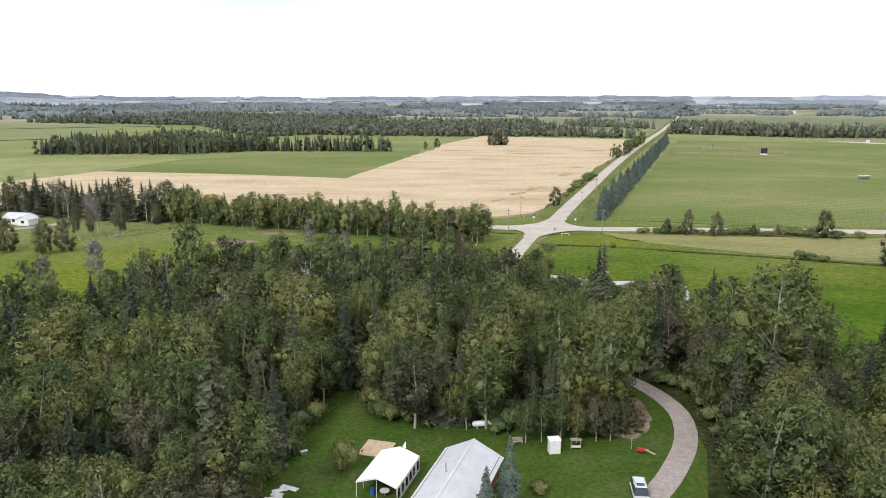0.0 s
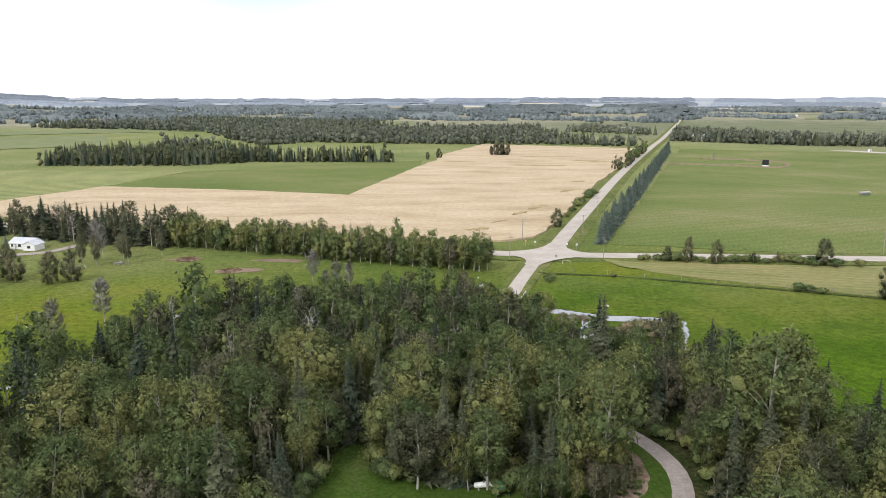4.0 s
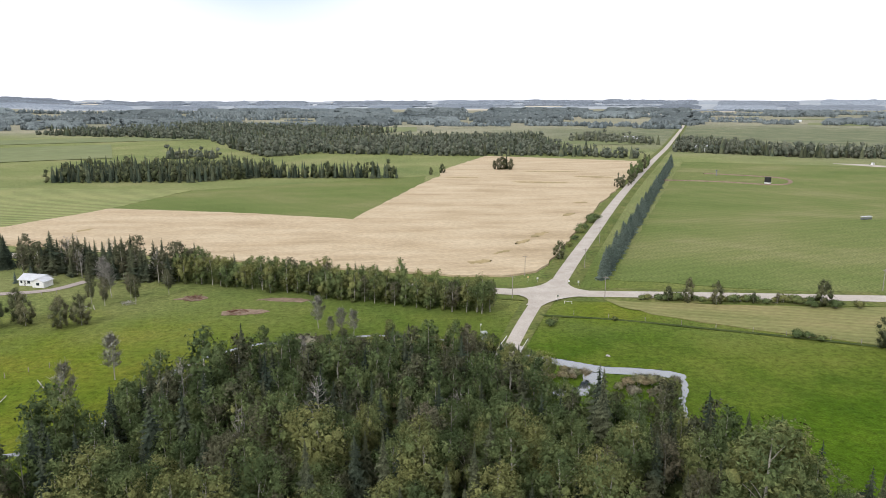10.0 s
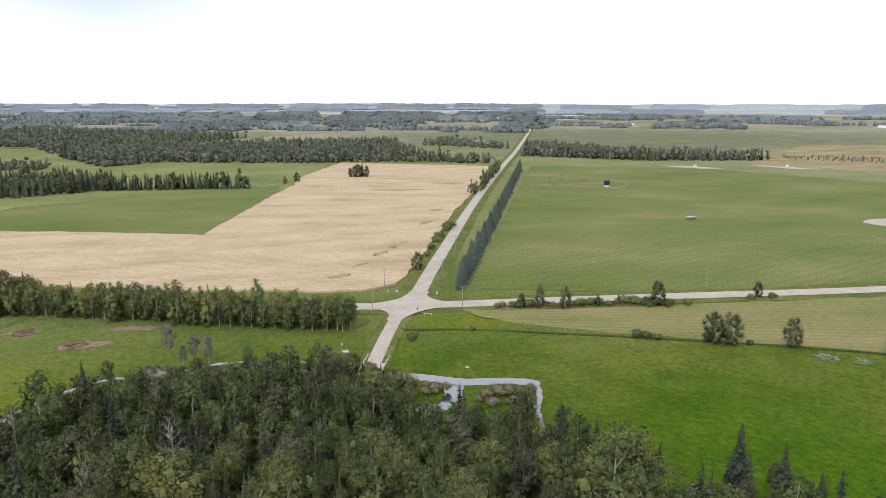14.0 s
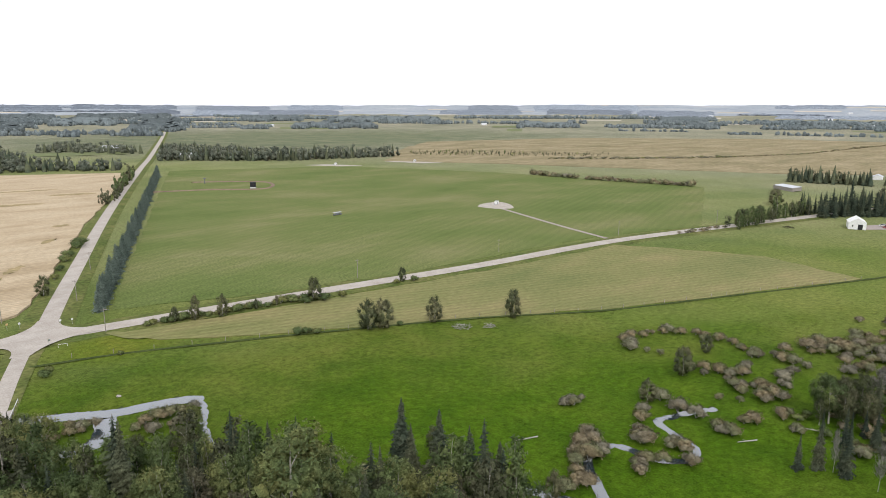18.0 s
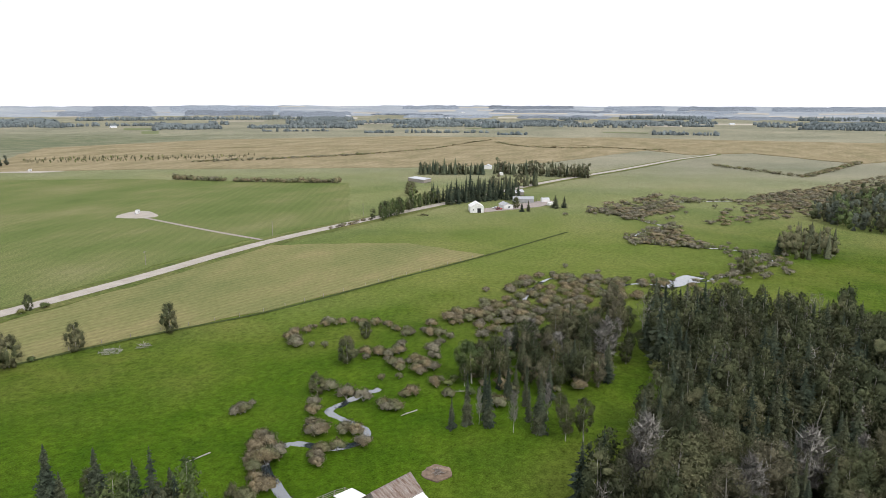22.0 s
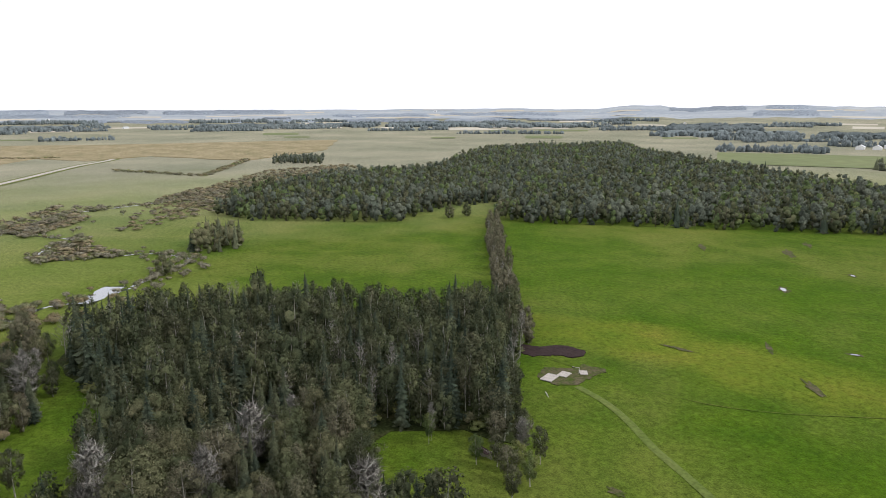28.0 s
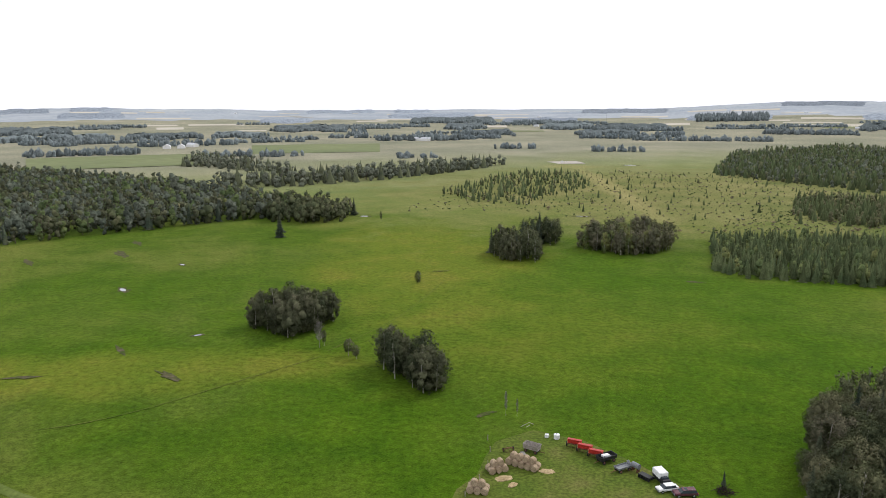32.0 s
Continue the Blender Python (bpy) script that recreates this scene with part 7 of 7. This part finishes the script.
field("yard_gravel", [(484, 160), (505, 150), (545, 128), (560, 122), (550, 112), (520, 118), (492, 138), (476, 150)], 0.05, M["dirt_road"], "worn gravel farmyard", "yard", ragged=2)
field("feedlot_soil", [(431, 213), (460, 222), (509, 233), (500, 226), (470, 216), (440, 208)], 0.06, M["soil"], "bare pale feedlot ground beside the road", "soil", ragged=1.5)

# ---------------------------------------------------------------- well sites
def well_site(poly, label, seed):
    field("gravel_pad", poly, 0.15, M["gravel"], label, "gravel pad", ragged=1.5)
    c = np.mean(np.array(poly), 0)
    ob = thing("wellhead", c[0], c[1], float(land(*c)) + 0.15, 30 * seed, "small grey wellhead with a fence", "wellhead")
    part("casing", rod(B(), (0, 0, 0), (0, 0, 1.6), 0.2, 10), STEEL, ob)
    part("valve", box(B(), (0, 0, 1.1), (1.2, 0.3, 0.3)), GREY, ob)
    for k in range(4):
        a = math.pi / 2 * k
        part("guard_rail", box(B(), (1.8 * math.cos(a), 1.8 * math.sin(a), 1.0), (0.08 if k % 2 == 0 else 3.6, 3.6 if k % 2 == 0 else 0.08, 0.08)), STEEL, ob)
    ob = thing("equipment_cabin", c[0] + 6, c[1] + 4, float(land(*c)) + 0.15, 20, "pale equipment cabin on the gravel pad", "cabin")
    part("body", box(B(), (0, 0, 1.2), (3, 2.2, 2.4), bevel=0.05), WHITE, ob)
    part("roof", box(B(), (0, 0, 2.45), (3.2, 2.4, 0.1)), STEEL, ob)
    part("door", box(B(), (-0.5, -1.12, 1.0), (0.8, 0.06, 1.9)), GREY, ob)


well_site([(361, 374), (372, 382), (388, 384), (392, 374), (377, 353), (365, 358)], "pale gravel well pad in the pasture", 1)
well_site([(446, 770), (470, 762), (498, 722), (470, 728)], "distant pale gravel well pad", 2)
well_site([(555, 752), (580, 742), (600, 690), (575, 700)], "distant pale gravel well pad", 3)
well_site([(25, -985), (62, -975), (80, -1010), (40, -1030)], "distant pale gravel well pad in the bog", 4)
ribbon("field_track", spline([(331, 236), (345, 285), (368, 355)], 5), 1.5, 0.12, M["dirt_road"], "dirt track to the well pad", "track", 0.03)
berm = ribbon("berm", spline([(207, 616), (250, 602), (292, 578), (318, 625), (272, 664), (262, 668)], 5), 1.8, 0.04, M["soil"], "low bare earth berm round a dugout", "berm", 0.9)
ob = thing("tank", 286, 588, 0.3, 10, "squat black steel tank with white base", "tank")
part("shell", rod(B(), (0, 0, 1.0), (0, 0, 5.4), 2.6, 20), DARK, ob)
part("base_ring", rod(B(), (0, 0, 0), (0, 0, 1.0), 2.7, 20), WHITE, ob)
part("ladder", box(B(), (2.65, 0, 2.7), (0.1, 0.5, 5.2)), STEEL, ob)
ob = thing("pump_post", 268, 652, 0.1, 0, "dark steel pump stand", "pump")
part("mast", rod(B(), (0, 0, 0), (0, 0, 5), 0.5, 8), GREY, ob)
part("head", box(B(), (0, 0, 5), (2.4, 0.8, 0.8)), GREY, ob)
ob = thing("cattle_feeder", 260, 408.5, 0, 12, "long grey steel cattle feeder in the pasture", "feeder")
part("trough", box(B(), (0, 0, 0.8), (7, 1.6, 0.9), bevel=0.1), GREY, ob)
part("hood", slab(B(), [(-3.6, -1, 1.9), (3.6, -1, 1.9), (3.6, 1, 2.1), (-3.6, 1, 2.1)], 0.08), STEEL, ob)
for s in (-3, 0, 3):
    part("skid", box(B(), (s, 0, 0.2), (0.2, 1.8, 0.4)), GREY, ob)

# ---------------------------------------------------------------- weathered barn by the creek meadow
ob = gable("barn", 108.2, 51.2, 67.6, 6.4, 9.5, 4.4, 7.0, WOOD, TIN, "old barn with a rust-streaked tin roof", "barn", 0.35, doors=((0.6, 4.85, 1.3, 2.0, 0.1, 2.6, DARK),))
part("lean_to_roof", slab(B(), [(-3.4, -4.9, 4.3), (-3.4, 4.9, 4.3), (-7.0, 4.9, 2.7), (-7.0, -4.9, 2.7)], 0.08), VINYL, ob, "white sheet-metal lean-to roof")
part("lean_to_wall", box(B(), (-6.8, 0, 1.35), (0.12, 9.4, 2.7)), WOOD, ob)
lean_shed("shed", 106.6, 58.8, 70, 4.5, 4.0, 3.0, 3.4, WOOD, VINYL, "small shed with a white tin roof")


def rail_fence(pts, label):
    ob = thing("rail_fence", 0, 0, 0, 0, label, "fence")
    L = spline(pts, 2.6)
    for (x0, y0), (x1, y1) in zip(L[:-1], L[1:]):
        part("post", box(B(), (x0, y0, 0.65), (0.14, 0.14, 1.4)), WOOD, ob)
        for z in (0.45, 0.85, 1.25):
            part("rail", rod(B(), (x0, y0, z), (x1, y1, z), 0.05, 5), WOOD, ob)


rail_fence([(104, 68), (108, 65.8), (112, 63.2), (111, 58.6)], "weathered grey wooden rail corral fence")
rail_fence([(101, 66), (104, 68)], "weathered grey wooden rail corral fence")
field("bare_ring", [(122.5, 48), (125, 46), (128.5, 47), (129.5, 50), (127, 52), (123.5, 51)], 0.06, M["soil"], "bare brown mound in the meadow", "soil", ragged=1)
brush("stump", 126, 48.8, 0.9, 0.9, 26, WOOD, "old grey stump on a bare mound", 9, "stump")

# ---------------------------------------------------------------- south pasture
field("manure_patch", [(187, -116.5), (183, -121), (181, -127), (176, -131), (171, -130.5), (170, -125), (174, -121), (176, -114), (181, -112.5)], 0.08, M["mud"], "dark bare manure patch beside the trees", "soil", ragged=1.3)
field("mud_patch", [(161, -106), (166, -111), (163, -117), (162, -124), (156, -127), (154, -119), (151, -112), (155, -107)], 0.05, M["wet_soil"], "trampled brown soil round the slabs", "soil", ragged=2.6)
for x, y, t, w, l, lb in ((158.6, -108.6, 30, 3.6, 5.6, "cracked concrete slab"), (158.9, -113.8, 30, 3.0, 4.0, "pale concrete slab"), (157.4, -119.6, 60, 2.2, 3.2, "tilted concrete slab")):
    ob = thing("concrete_slab", x, y, 0.05, t, lb + " lying in trampled soil", "slab")
    for k in range(3):
        part("segment", box(B(), (0, -l / 2 + l * (k + 0.5) / 3, 0.14), (w, l / 3 - 0.08, 0.2), rz=0), CONCRETE, ob)
ob = thing("pipe_arch", 158.6, -118, 0.05, 20, "bent white pipe frame beside the slabs", "frame")
part("upright", rod(B(), (-0.8, 0, 0), (-0.8, 0, 1.8), 0.08), WHITE, ob)
part("crossbar", rod(B(), (-0.8, 0, 1.8), (1.6, 0, 1.4), 0.08), WHITE, ob)
ribbon("grass_track", spline([(150, -112), (140, -112.5), (128, -110.6), (112, -106), (101, -104), (84, -100), (60, -92)], 4), 1.1, 0.0, M["track_grass"], "pale worn track through the pasture", "track", 0.06)
ribbon("grass_track", spline([(184, -113.6), (138, -129), (118, -143), (101, -168), (84, -195)], 5), 0.16, 0.0, M["worn_grass"], "thin dark cattle path through the pasture", "track", 0.04)
ribbon("grass_track", spline([(84, -200), (74, -232), (70, -262), (68, -300)], 5), 0.16, 0.0, M["worn_grass"], "thin dark cattle path through the pasture", "track", 0.04)
for k, (x, y, rx_, ry_, t, wet) in enumerate(((199.5, -254, 5.5, 2.2, -40, True), (203, -303.7, 3, 1.6, -30, True), (133.6, -205.4, 2.4, 1.2, 40, True), (149, -186, 6, 1.0, -42, False), (121, -170, 5.5, 1.4, -28, False), (162, -160, 5, 1.0, 20, False), (284, -293, 10, 2, -40, False), (250, -320, 9, 2.5, -40, False), (262, -350, 8, 2.2, -40, False), (166.3, -473, 5, 3, 0, True), (74, -316, 4, 0.8, 20, False), (-41, -318, 3.5, 1.5, 0, False), (102, -86.5, 2.0, 1.2, 0, False), (14, -502, 8, 2, 0, True), (-33, -964, 14, 6, 0, True), (27, -164, 2.8, 0.9, 40, False))):
    bm = B()
    bmesh.ops.create_circle(bm, cap_ends=True, segments=40, radius=1)
    for vv in bm.verts:
        vv.co *= 1 + 0.7 * noise.noise(vv.co * 2 + Vector((k, 0, 0)))
    bmesh.ops.transform(bm, matrix=pose(x, y, 0.04, 0, 0, t) @ Matrix.Diagonal((rx_, ry_, 1, 1)), verts=bm.verts)
    tagged(part("puddle_mud", bm, M["wet_soil"]), "bare muddy hollow in the pasture", "mud", kind="structure")
    if wet:
        bm = B()
        bmesh.ops.create_circle(bm, cap_ends=True, segments=22, radius=1)
        bmesh.ops.transform(bm, matrix=pose(x, y, 0.06, 0, 0, t) @ Matrix.Diagonal((rx_ * 0.55, ry_ * 0.5, 1, 1)), verts=bm.verts)
        tagged(part("puddle", bm, M["water"]), "small puddle mirroring the sky", "water", kind="structure")
ob = thing("collapsed_shack", 126, -69.5, 0, 25, "half-collapsed grey wooden shack under trees", "shack")
for k in range(9):
    part("board", box(B(), (-2 + 0.5 * k, 0.1 * (k % 3), 1.0), (0.42, 0.06, 2.0 - 0.15 * (k % 4)), ry=3 * (k % 3)), WOOD, ob)
part("roof", slab(B(), [(-1.6, -0.9, 1.2), (1.7, -0.9, 1.9), (1.7, 1.2, 2.2), (-1.6, 1.2, 1.5)], 0.08), M["mud"], ob)
for sx in (-2, 2):
    part("corner_post", box(B(), (sx, -1.2, 0.9), (0.15, 0.15, 1.8)), WOOD, ob)

# ---------------------------------------------------------------- farmyard of old machines and bales
field("yard_grass", [(27, -118), (24, -135), (22, -150), (14, -158), (2, -155), (-8, -147), (-20, -137), (-16, -118)], 0.05, M["worn_grass"], "worn yellowish grass among old machines", "yard", ragged=2)


def bale_mesh():
    bm = rod(B(), (0, -0.62, 0), (0, 0.62, 0), 0.76, 18)
    bmesh.ops.bevel(bm, geom=[e for e in bm.edges if abs(e.verts[0].co.y - e.verts[1].co.y) < 0.01 and len(e.link_faces) == 2 and any(len(f.verts) > 4 for f in e.link_faces)], offset=0.1, segments=2, affect="EDGES")
    for vv in bm.verts:
        vv.co *= 1 + 0.05 * noise.noise(vv.co * 2.1)
    me = bpy.data.meshes.new("round_bale")
    bm.to_mesh(me)
    bm.free()
    me.materials.append(STRAW)
    return me


BALE = bale_mesh()
brng = np.random.default_rng(21)


def bale(x, y, z, turn):
    ob = new("round_bale", BALE)
    ob.matrix_basis = pose(x, y, z, brng.uniform(-6, 6), brng.uniform(0, 360), turn)
    tagged(ob, "weathered grey-brown round straw bale", "bale", "round bales in the stacks")


def stack(x, y, turn, n, tilt=8):
    c, s = math.cos(radians(turn)), math.sin(radians(turn))
    for layer, cnt, z in ((0, n, 0.75), (1, n - 1, 2.0)):
        for i in range(cnt):
            for row in ((-0.66, 0.66) if layer == 0 else (0.0,)):
                u, w = (i - (cnt - 1) / 2) * 1.5, row
                bale(x + c * u - s * w, y + s * u + c * w, z, turn + brng.uniform(-tilt, tilt))


stack(14.6, -139.6, -20, 5)
stack(19.8, -136.4, 35, 3, 15)
stack(22.3, -127.4, 0, 3)
for k, (x, y, r) in enumerate(((9.4, -138.4, 1.7), (18.0, -133.6, 1.9), (15.8, -131.4, 1.3))):
    bm = B()
    bmesh.ops.create_icosphere(bm, subdivisions=3, radius=1)
    for vv in bm.verts:
        vv.co *= 1 + 0.3 * noise.noise(vv.co * 2 + Vector((k, 0, 0)))
    bmesh.ops.transform(bm, matrix=pose(x, y, 0.02, 0, 0, 30 * k) @ Matrix.Diagonal((r, r * 0.6, 0.28, 1)), verts=bm.verts)
    tagged(part("straw_heap", bm, LOOSE), "loose heap of golden straw", "straw")


def seed_drill(x, y, turn):
    ob = thing("seed_drill", x, y, 0.05, turn, "old red seed drill with steel wheels", "machine", "red seed drills in a row")
    part("hopper", slab(B(), [(-1.5, -0.55, 1.75), (1.5, -0.55, 1.75), (1.5, 0.55, 1.75), (-1.5, 0.55, 1.75)], 0.75), RED, ob)
    part("lid", box(B(), (0, 0, 1.8), (3.1, 1.2, 0.08), rx=8), RED, ob)
    part("end_panel", box(B(), (1.56, 0, 1.35), (0.08, 1.0, 0.8)), YELLOW, ob)
    part("end_panel", box(B(), (-1.56, 0, 1.35), (0.08, 1.0, 0.8)), RED, ob)
    part("frame", box(B(), (0, 0, 0.85), (3.3, 1.3, 0.14)), RUST, ob)
    part("drawbar", rod(B(), (0, -0.6, 0.7), (0, -2.2, 0.5), 0.07), RUST, ob)
    for s in (-1.7, 1.7):
        wheel(ob, s, 0.1, 0.6, 0.6, 0.18, RED)
    for k in range(8):
        part("seed_tube", rod(B(), (-1.3 + 0.37 * k, 0.3, 0.9), (-1.3 + 0.37 * k, 0.7, 0.1), 0.035, 5), RUST, ob)


for k in range(3):
    seed_drill(4.2 - 2.4 * k, -150.9 + 2.0 * k, -12)


def wagon(x, y, turn, mat, label, w=2.0, l=4.2, side=0.7, load=None):
    ob = thing("wagon", x, y, 0.05, turn, label, "wagon")
    part("bed", box(B(), (0, 0, 0.85), (w, l, 0.12)), mat, ob)
    for s in (-1, 1):
        part("side_board", box(B(), (s * w / 2, 0, 0.9 + side / 2), (0.07, l, side), ry=s * 10), mat, ob)
        part("end_board", box(B(), (0, s * l / 2, 0.9 + side / 2), (w, 0.07, side), rx=-s * 10), mat, ob)
        for t in (-0.32, 0.32):
            wheel(ob, s * w * 0.45, t * l, 0.4, 0.4, 0.2, RUST)
    part("drawbar", rod(B(), (0, l / 2, 0.6), (0, l / 2 + 1.4, 0.4), 0.06), RUST, ob)
    for k in range(load or 0):
        part("load", rod(B(), (-0.5 + 0.5 * k, -0.8, 1.2), (-0.4 + 0.5 * k, 0.9, 1.35), 0.28, 10), WHITE if k else GREY, ob)
    return ob


wagon(-2.9, -145.6, -50, DARK, "dark steel trailer loaded with pale drums", load=3)
wagon(13.4, -146.6, 70, WOOD, "weathered grey hayrack with flared sides", 1.8, 3.6, 1.0)
wagon(-6.3, -142.2, -50, GREY, "grey iron implement frame", 1.6, 3.6, 0.3)
ob = thing("plank", 15.2, -144.8, 0.05, 20, "pale board lying on grass", "plank")
part("board", box(B(), (0, 0, 0.3), (0.9, 2.2, 0.08), rx=10), WOOD, ob)
ob = thing("rusty_rake", 18.6, -145.6, 0.05, 30, "rusty brown hay rake in the grass", "machine")
part("frame", box(B(), (0, 0, 0.8), (2.2, 0.15, 0.15)), RUST, ob)
for k in range(9):
    part("tine", rod(B(), (-1 + 0.25 * k, 0, 0.8), (-1 + 0.25 * k, 0.7, 0.05), 0.03, 5), RUST, ob)
for s in (-1.2, 1.2):
    wheel(ob, s, 0, 0.5, 0.5, 0.1, RUST)
part("drawbar", rod(B(), (0, 0, 0.8), (0, -1.6, 0.4), 0.06), RUST, ob)
ob = thing("fuel_tank", -9.0, -142.6, 0.05, -40, "grey fuel tank on a stand", "tank")
part("vessel", rod(B(), (-0.9, 0, 1.3), (0.9, 0, 1.3), 0.6, 16), GREY, ob)
for s in (-0.6, 0.6):
    part("stand", box(B(), (s, 0, 0.4), (0.12, 1.0, 0.8)), RUST, ob)
ob = thing("plank", -7.9, -143.4, 0.05, -20, "leaning pale green board", "plank")
part("board", box(B(), (0, 0, 0.9), (0.6, 0.08, 2.2), ry=35), STEEL, ob)
ob = thing("disc_harrow", -10.9, -139.8, 0.05, -40, "black disc harrow with stacked tyres", "machine")
part("frame", box(B(), (0, 0, 0.8), (2.8, 1.4, 0.14)), DARK, ob)
for k in range(5):
    part("disc", rod(B(), (-1.2 + 0.6 * k - 0.06, 0.6, 0.42), (-1.2 + 0.6 * k + 0.06, 0.6, 0.42), 0.42, 14), TYRE, ob)
    part("disc", rod(B(), (-1.2 + 0.6 * k - 0.06, -0.6, 0.42), (-1.2 + 0.6 * k + 0.06, -0.6, 0.42), 0.42, 14), TYRE, ob)
ob = thing("camper_truck", -14.0, -139.4, 0.02, 25, "old dark truck with a white camper box", "truck")
part("camper_box", box(B(), (0, -0.6, 1.75), (2.1, 2.9, 1.3), bevel=0.1), WHITE, ob)
part("cab", box(B(), (0, 1.5, 1.0), (1.8, 1.6, 0.8), bevel=0.12), DARK, ob)
part("chassis", box(B(), (0, 0, 0.65), (1.8, 4.6, 0.4), bevel=0.08), DARK, ob)
part("windscreen", box(B(), (0, 1.2, 1.45), (1.5, 0.8, 0.4), bevel=0.08), GLASS, ob)
for s in (-0.85, 0.85):
    for t in (-1.4, 1.5):
        wheel(ob, s, t, 0.36, 0.36, 0.22)
car("car", -14.9, -136.0, -65, CARWHITE, "white old sedan with faded paint", 4.6, 1.75, 1.4)
car("car", -18.2, -134.9, -75, MAROON, "maroon old estate car among junk", 4.8, 1.8, 1.45, suv=True)
for x, y, r in ((8.4, -154.2, 0.7), (10.7, -154.3, 0.5)):
    ob = thing("water_tank", x, y, 0.05, 0, "round white plastic water tank", "tank")
    bm = rod(B(), (0, 0, 0), (0, 0, r * 1.5), r, 16)
    part("shell", bm, WHITE, ob)
    part("dome", rod(B(), (0, 0, r * 1.5), (0, 0, r * 1.8), r, 16, r * 0.3), WHITE, ob)
    part("lid", rod(B(), (0, 0, r * 1.8), (0, 0, r * 1.9), r * 0.25, 10), GREY, ob)
ob = thing("pole_frame", 15.6, -159.3, 0.05, 40, "fallen pale pole frame in the grass", "frame")
for a, b in (((-1.6, 0, 0.1), (0, 0.4, 1.1)), ((0, 0.4, 1.1), (2.0, -0.2, 0.2)), ((-0.4, 0, 0.1), (1.2, 0.8, 0.3))):
    part("pole", rod(B(), a, b, 0.07), M["bark"], ob)
for x, y, h in ((21.8, -164.5, 6.0), (18.9, -164.1, 4.5)):
    plant("bare", x, y, h, x * 40, 0.35, "thin dead sapling in the pasture")
brush("brush_pile", -26, -138, 1.6, 1.4, 50, M["mud"], "dark tangle of brush in the grass", 12)
plant("spruce", -26, -139, 4, 0, 0.8, "small dark spruce by the yard")

for kind, x, y, h, wide in (("aspen", 124, -66.5, 7, 1.2), ("dull", 121, -70, 8, 1.2), ("dull", 129, -74, 9, 1.2), ("aspen", 118, -73, 7, 1.3), ("bare", 122, -77, 9, 1.1), ("dull", 115, -69, 8, 1.2), ("dull", 126, -79, 10, 1.1), ("aspen", 111, -72, 8, 1.2), ("dull", 118, -79, 9, 1.1), ("bare", 138, -62, 9, 0.7), ("aspen", 137, -61, 8, 0.7), ("dull", 108, -66, 8, 1.2)):
    plant(kind, x, y, h, x * 31 % 360, wide)

# fence lines
def wire_fence(pts, gap, label):
    ob = thing("wire_fence", 0, 0, 0, 0, label, "fence")
    L = spline(pts, gap)
    for x, y in L:
        part("post", box(B(), (x, y, 0.6), (0.14, 0.14, 1.5)), WOOD, ob)
    for z in (0.5, 0.9, 1.2):
        bm = B()
        for (x0, y0), (x1, y1) in zip(L[:-1], L[1:]):
            rod(bm, (x0, y0, z), (x1, y1, z), 0.006, 3)
        tagged(part("wire", bm, RUST, ob), kind="stuff")


wire_fence([(48, 226), (90, 210.5), (120, 198.5), (171, 175.5), (212, 152), (260, 134), (338, 105.5)], 9, "wooden post and wire fence beside the ditch")
wire_fence([(24, -150), (22, -138), (27, -118), (40, -98)], 6, "leaning wooden post and wire fence")
wire_fence([(-120, 160), (-112, 175), (-104, 182)], 6, "old wooden post and wire fence")
wire_fence([(-195, 250), (-175, 250), (-155, 252), (-140, 256)], 4, "pale wooden paddock fence")

# far white buildings
for x, y, t, w, l in ((841, -1238, 30, 14, 22), (817, -1250, 30, 14, 22), (823, -1299, 60, 12, 30), (372, 955, 80, 12, 24), (346, 1197, 70, 12, 30), (420, -1620, 80, 12, 40)):
    gable("far_barn", x, y, t, w, l, 5, 8.5, WHITE, ROOF, "distant white farm building", "barn", 0.4, ribs=False, doors=((0, -l / 2 - 0.1, 1.8, 4, 0.1, 3.6, DARK),))
frng2 = np.random.default_rng(8)
for k in range(34):
    az, r = frng2.uniform(-32, 200), frng2.uniform(2100, 4300)
    x, y = bearing(az, r)
    gable("far_house", x, y, frng2.uniform(0, 180), 9, 18, 4, 7, WHITE, ROOF, "distant pale farm building on the plain", "house", 0.3, ribs=False)
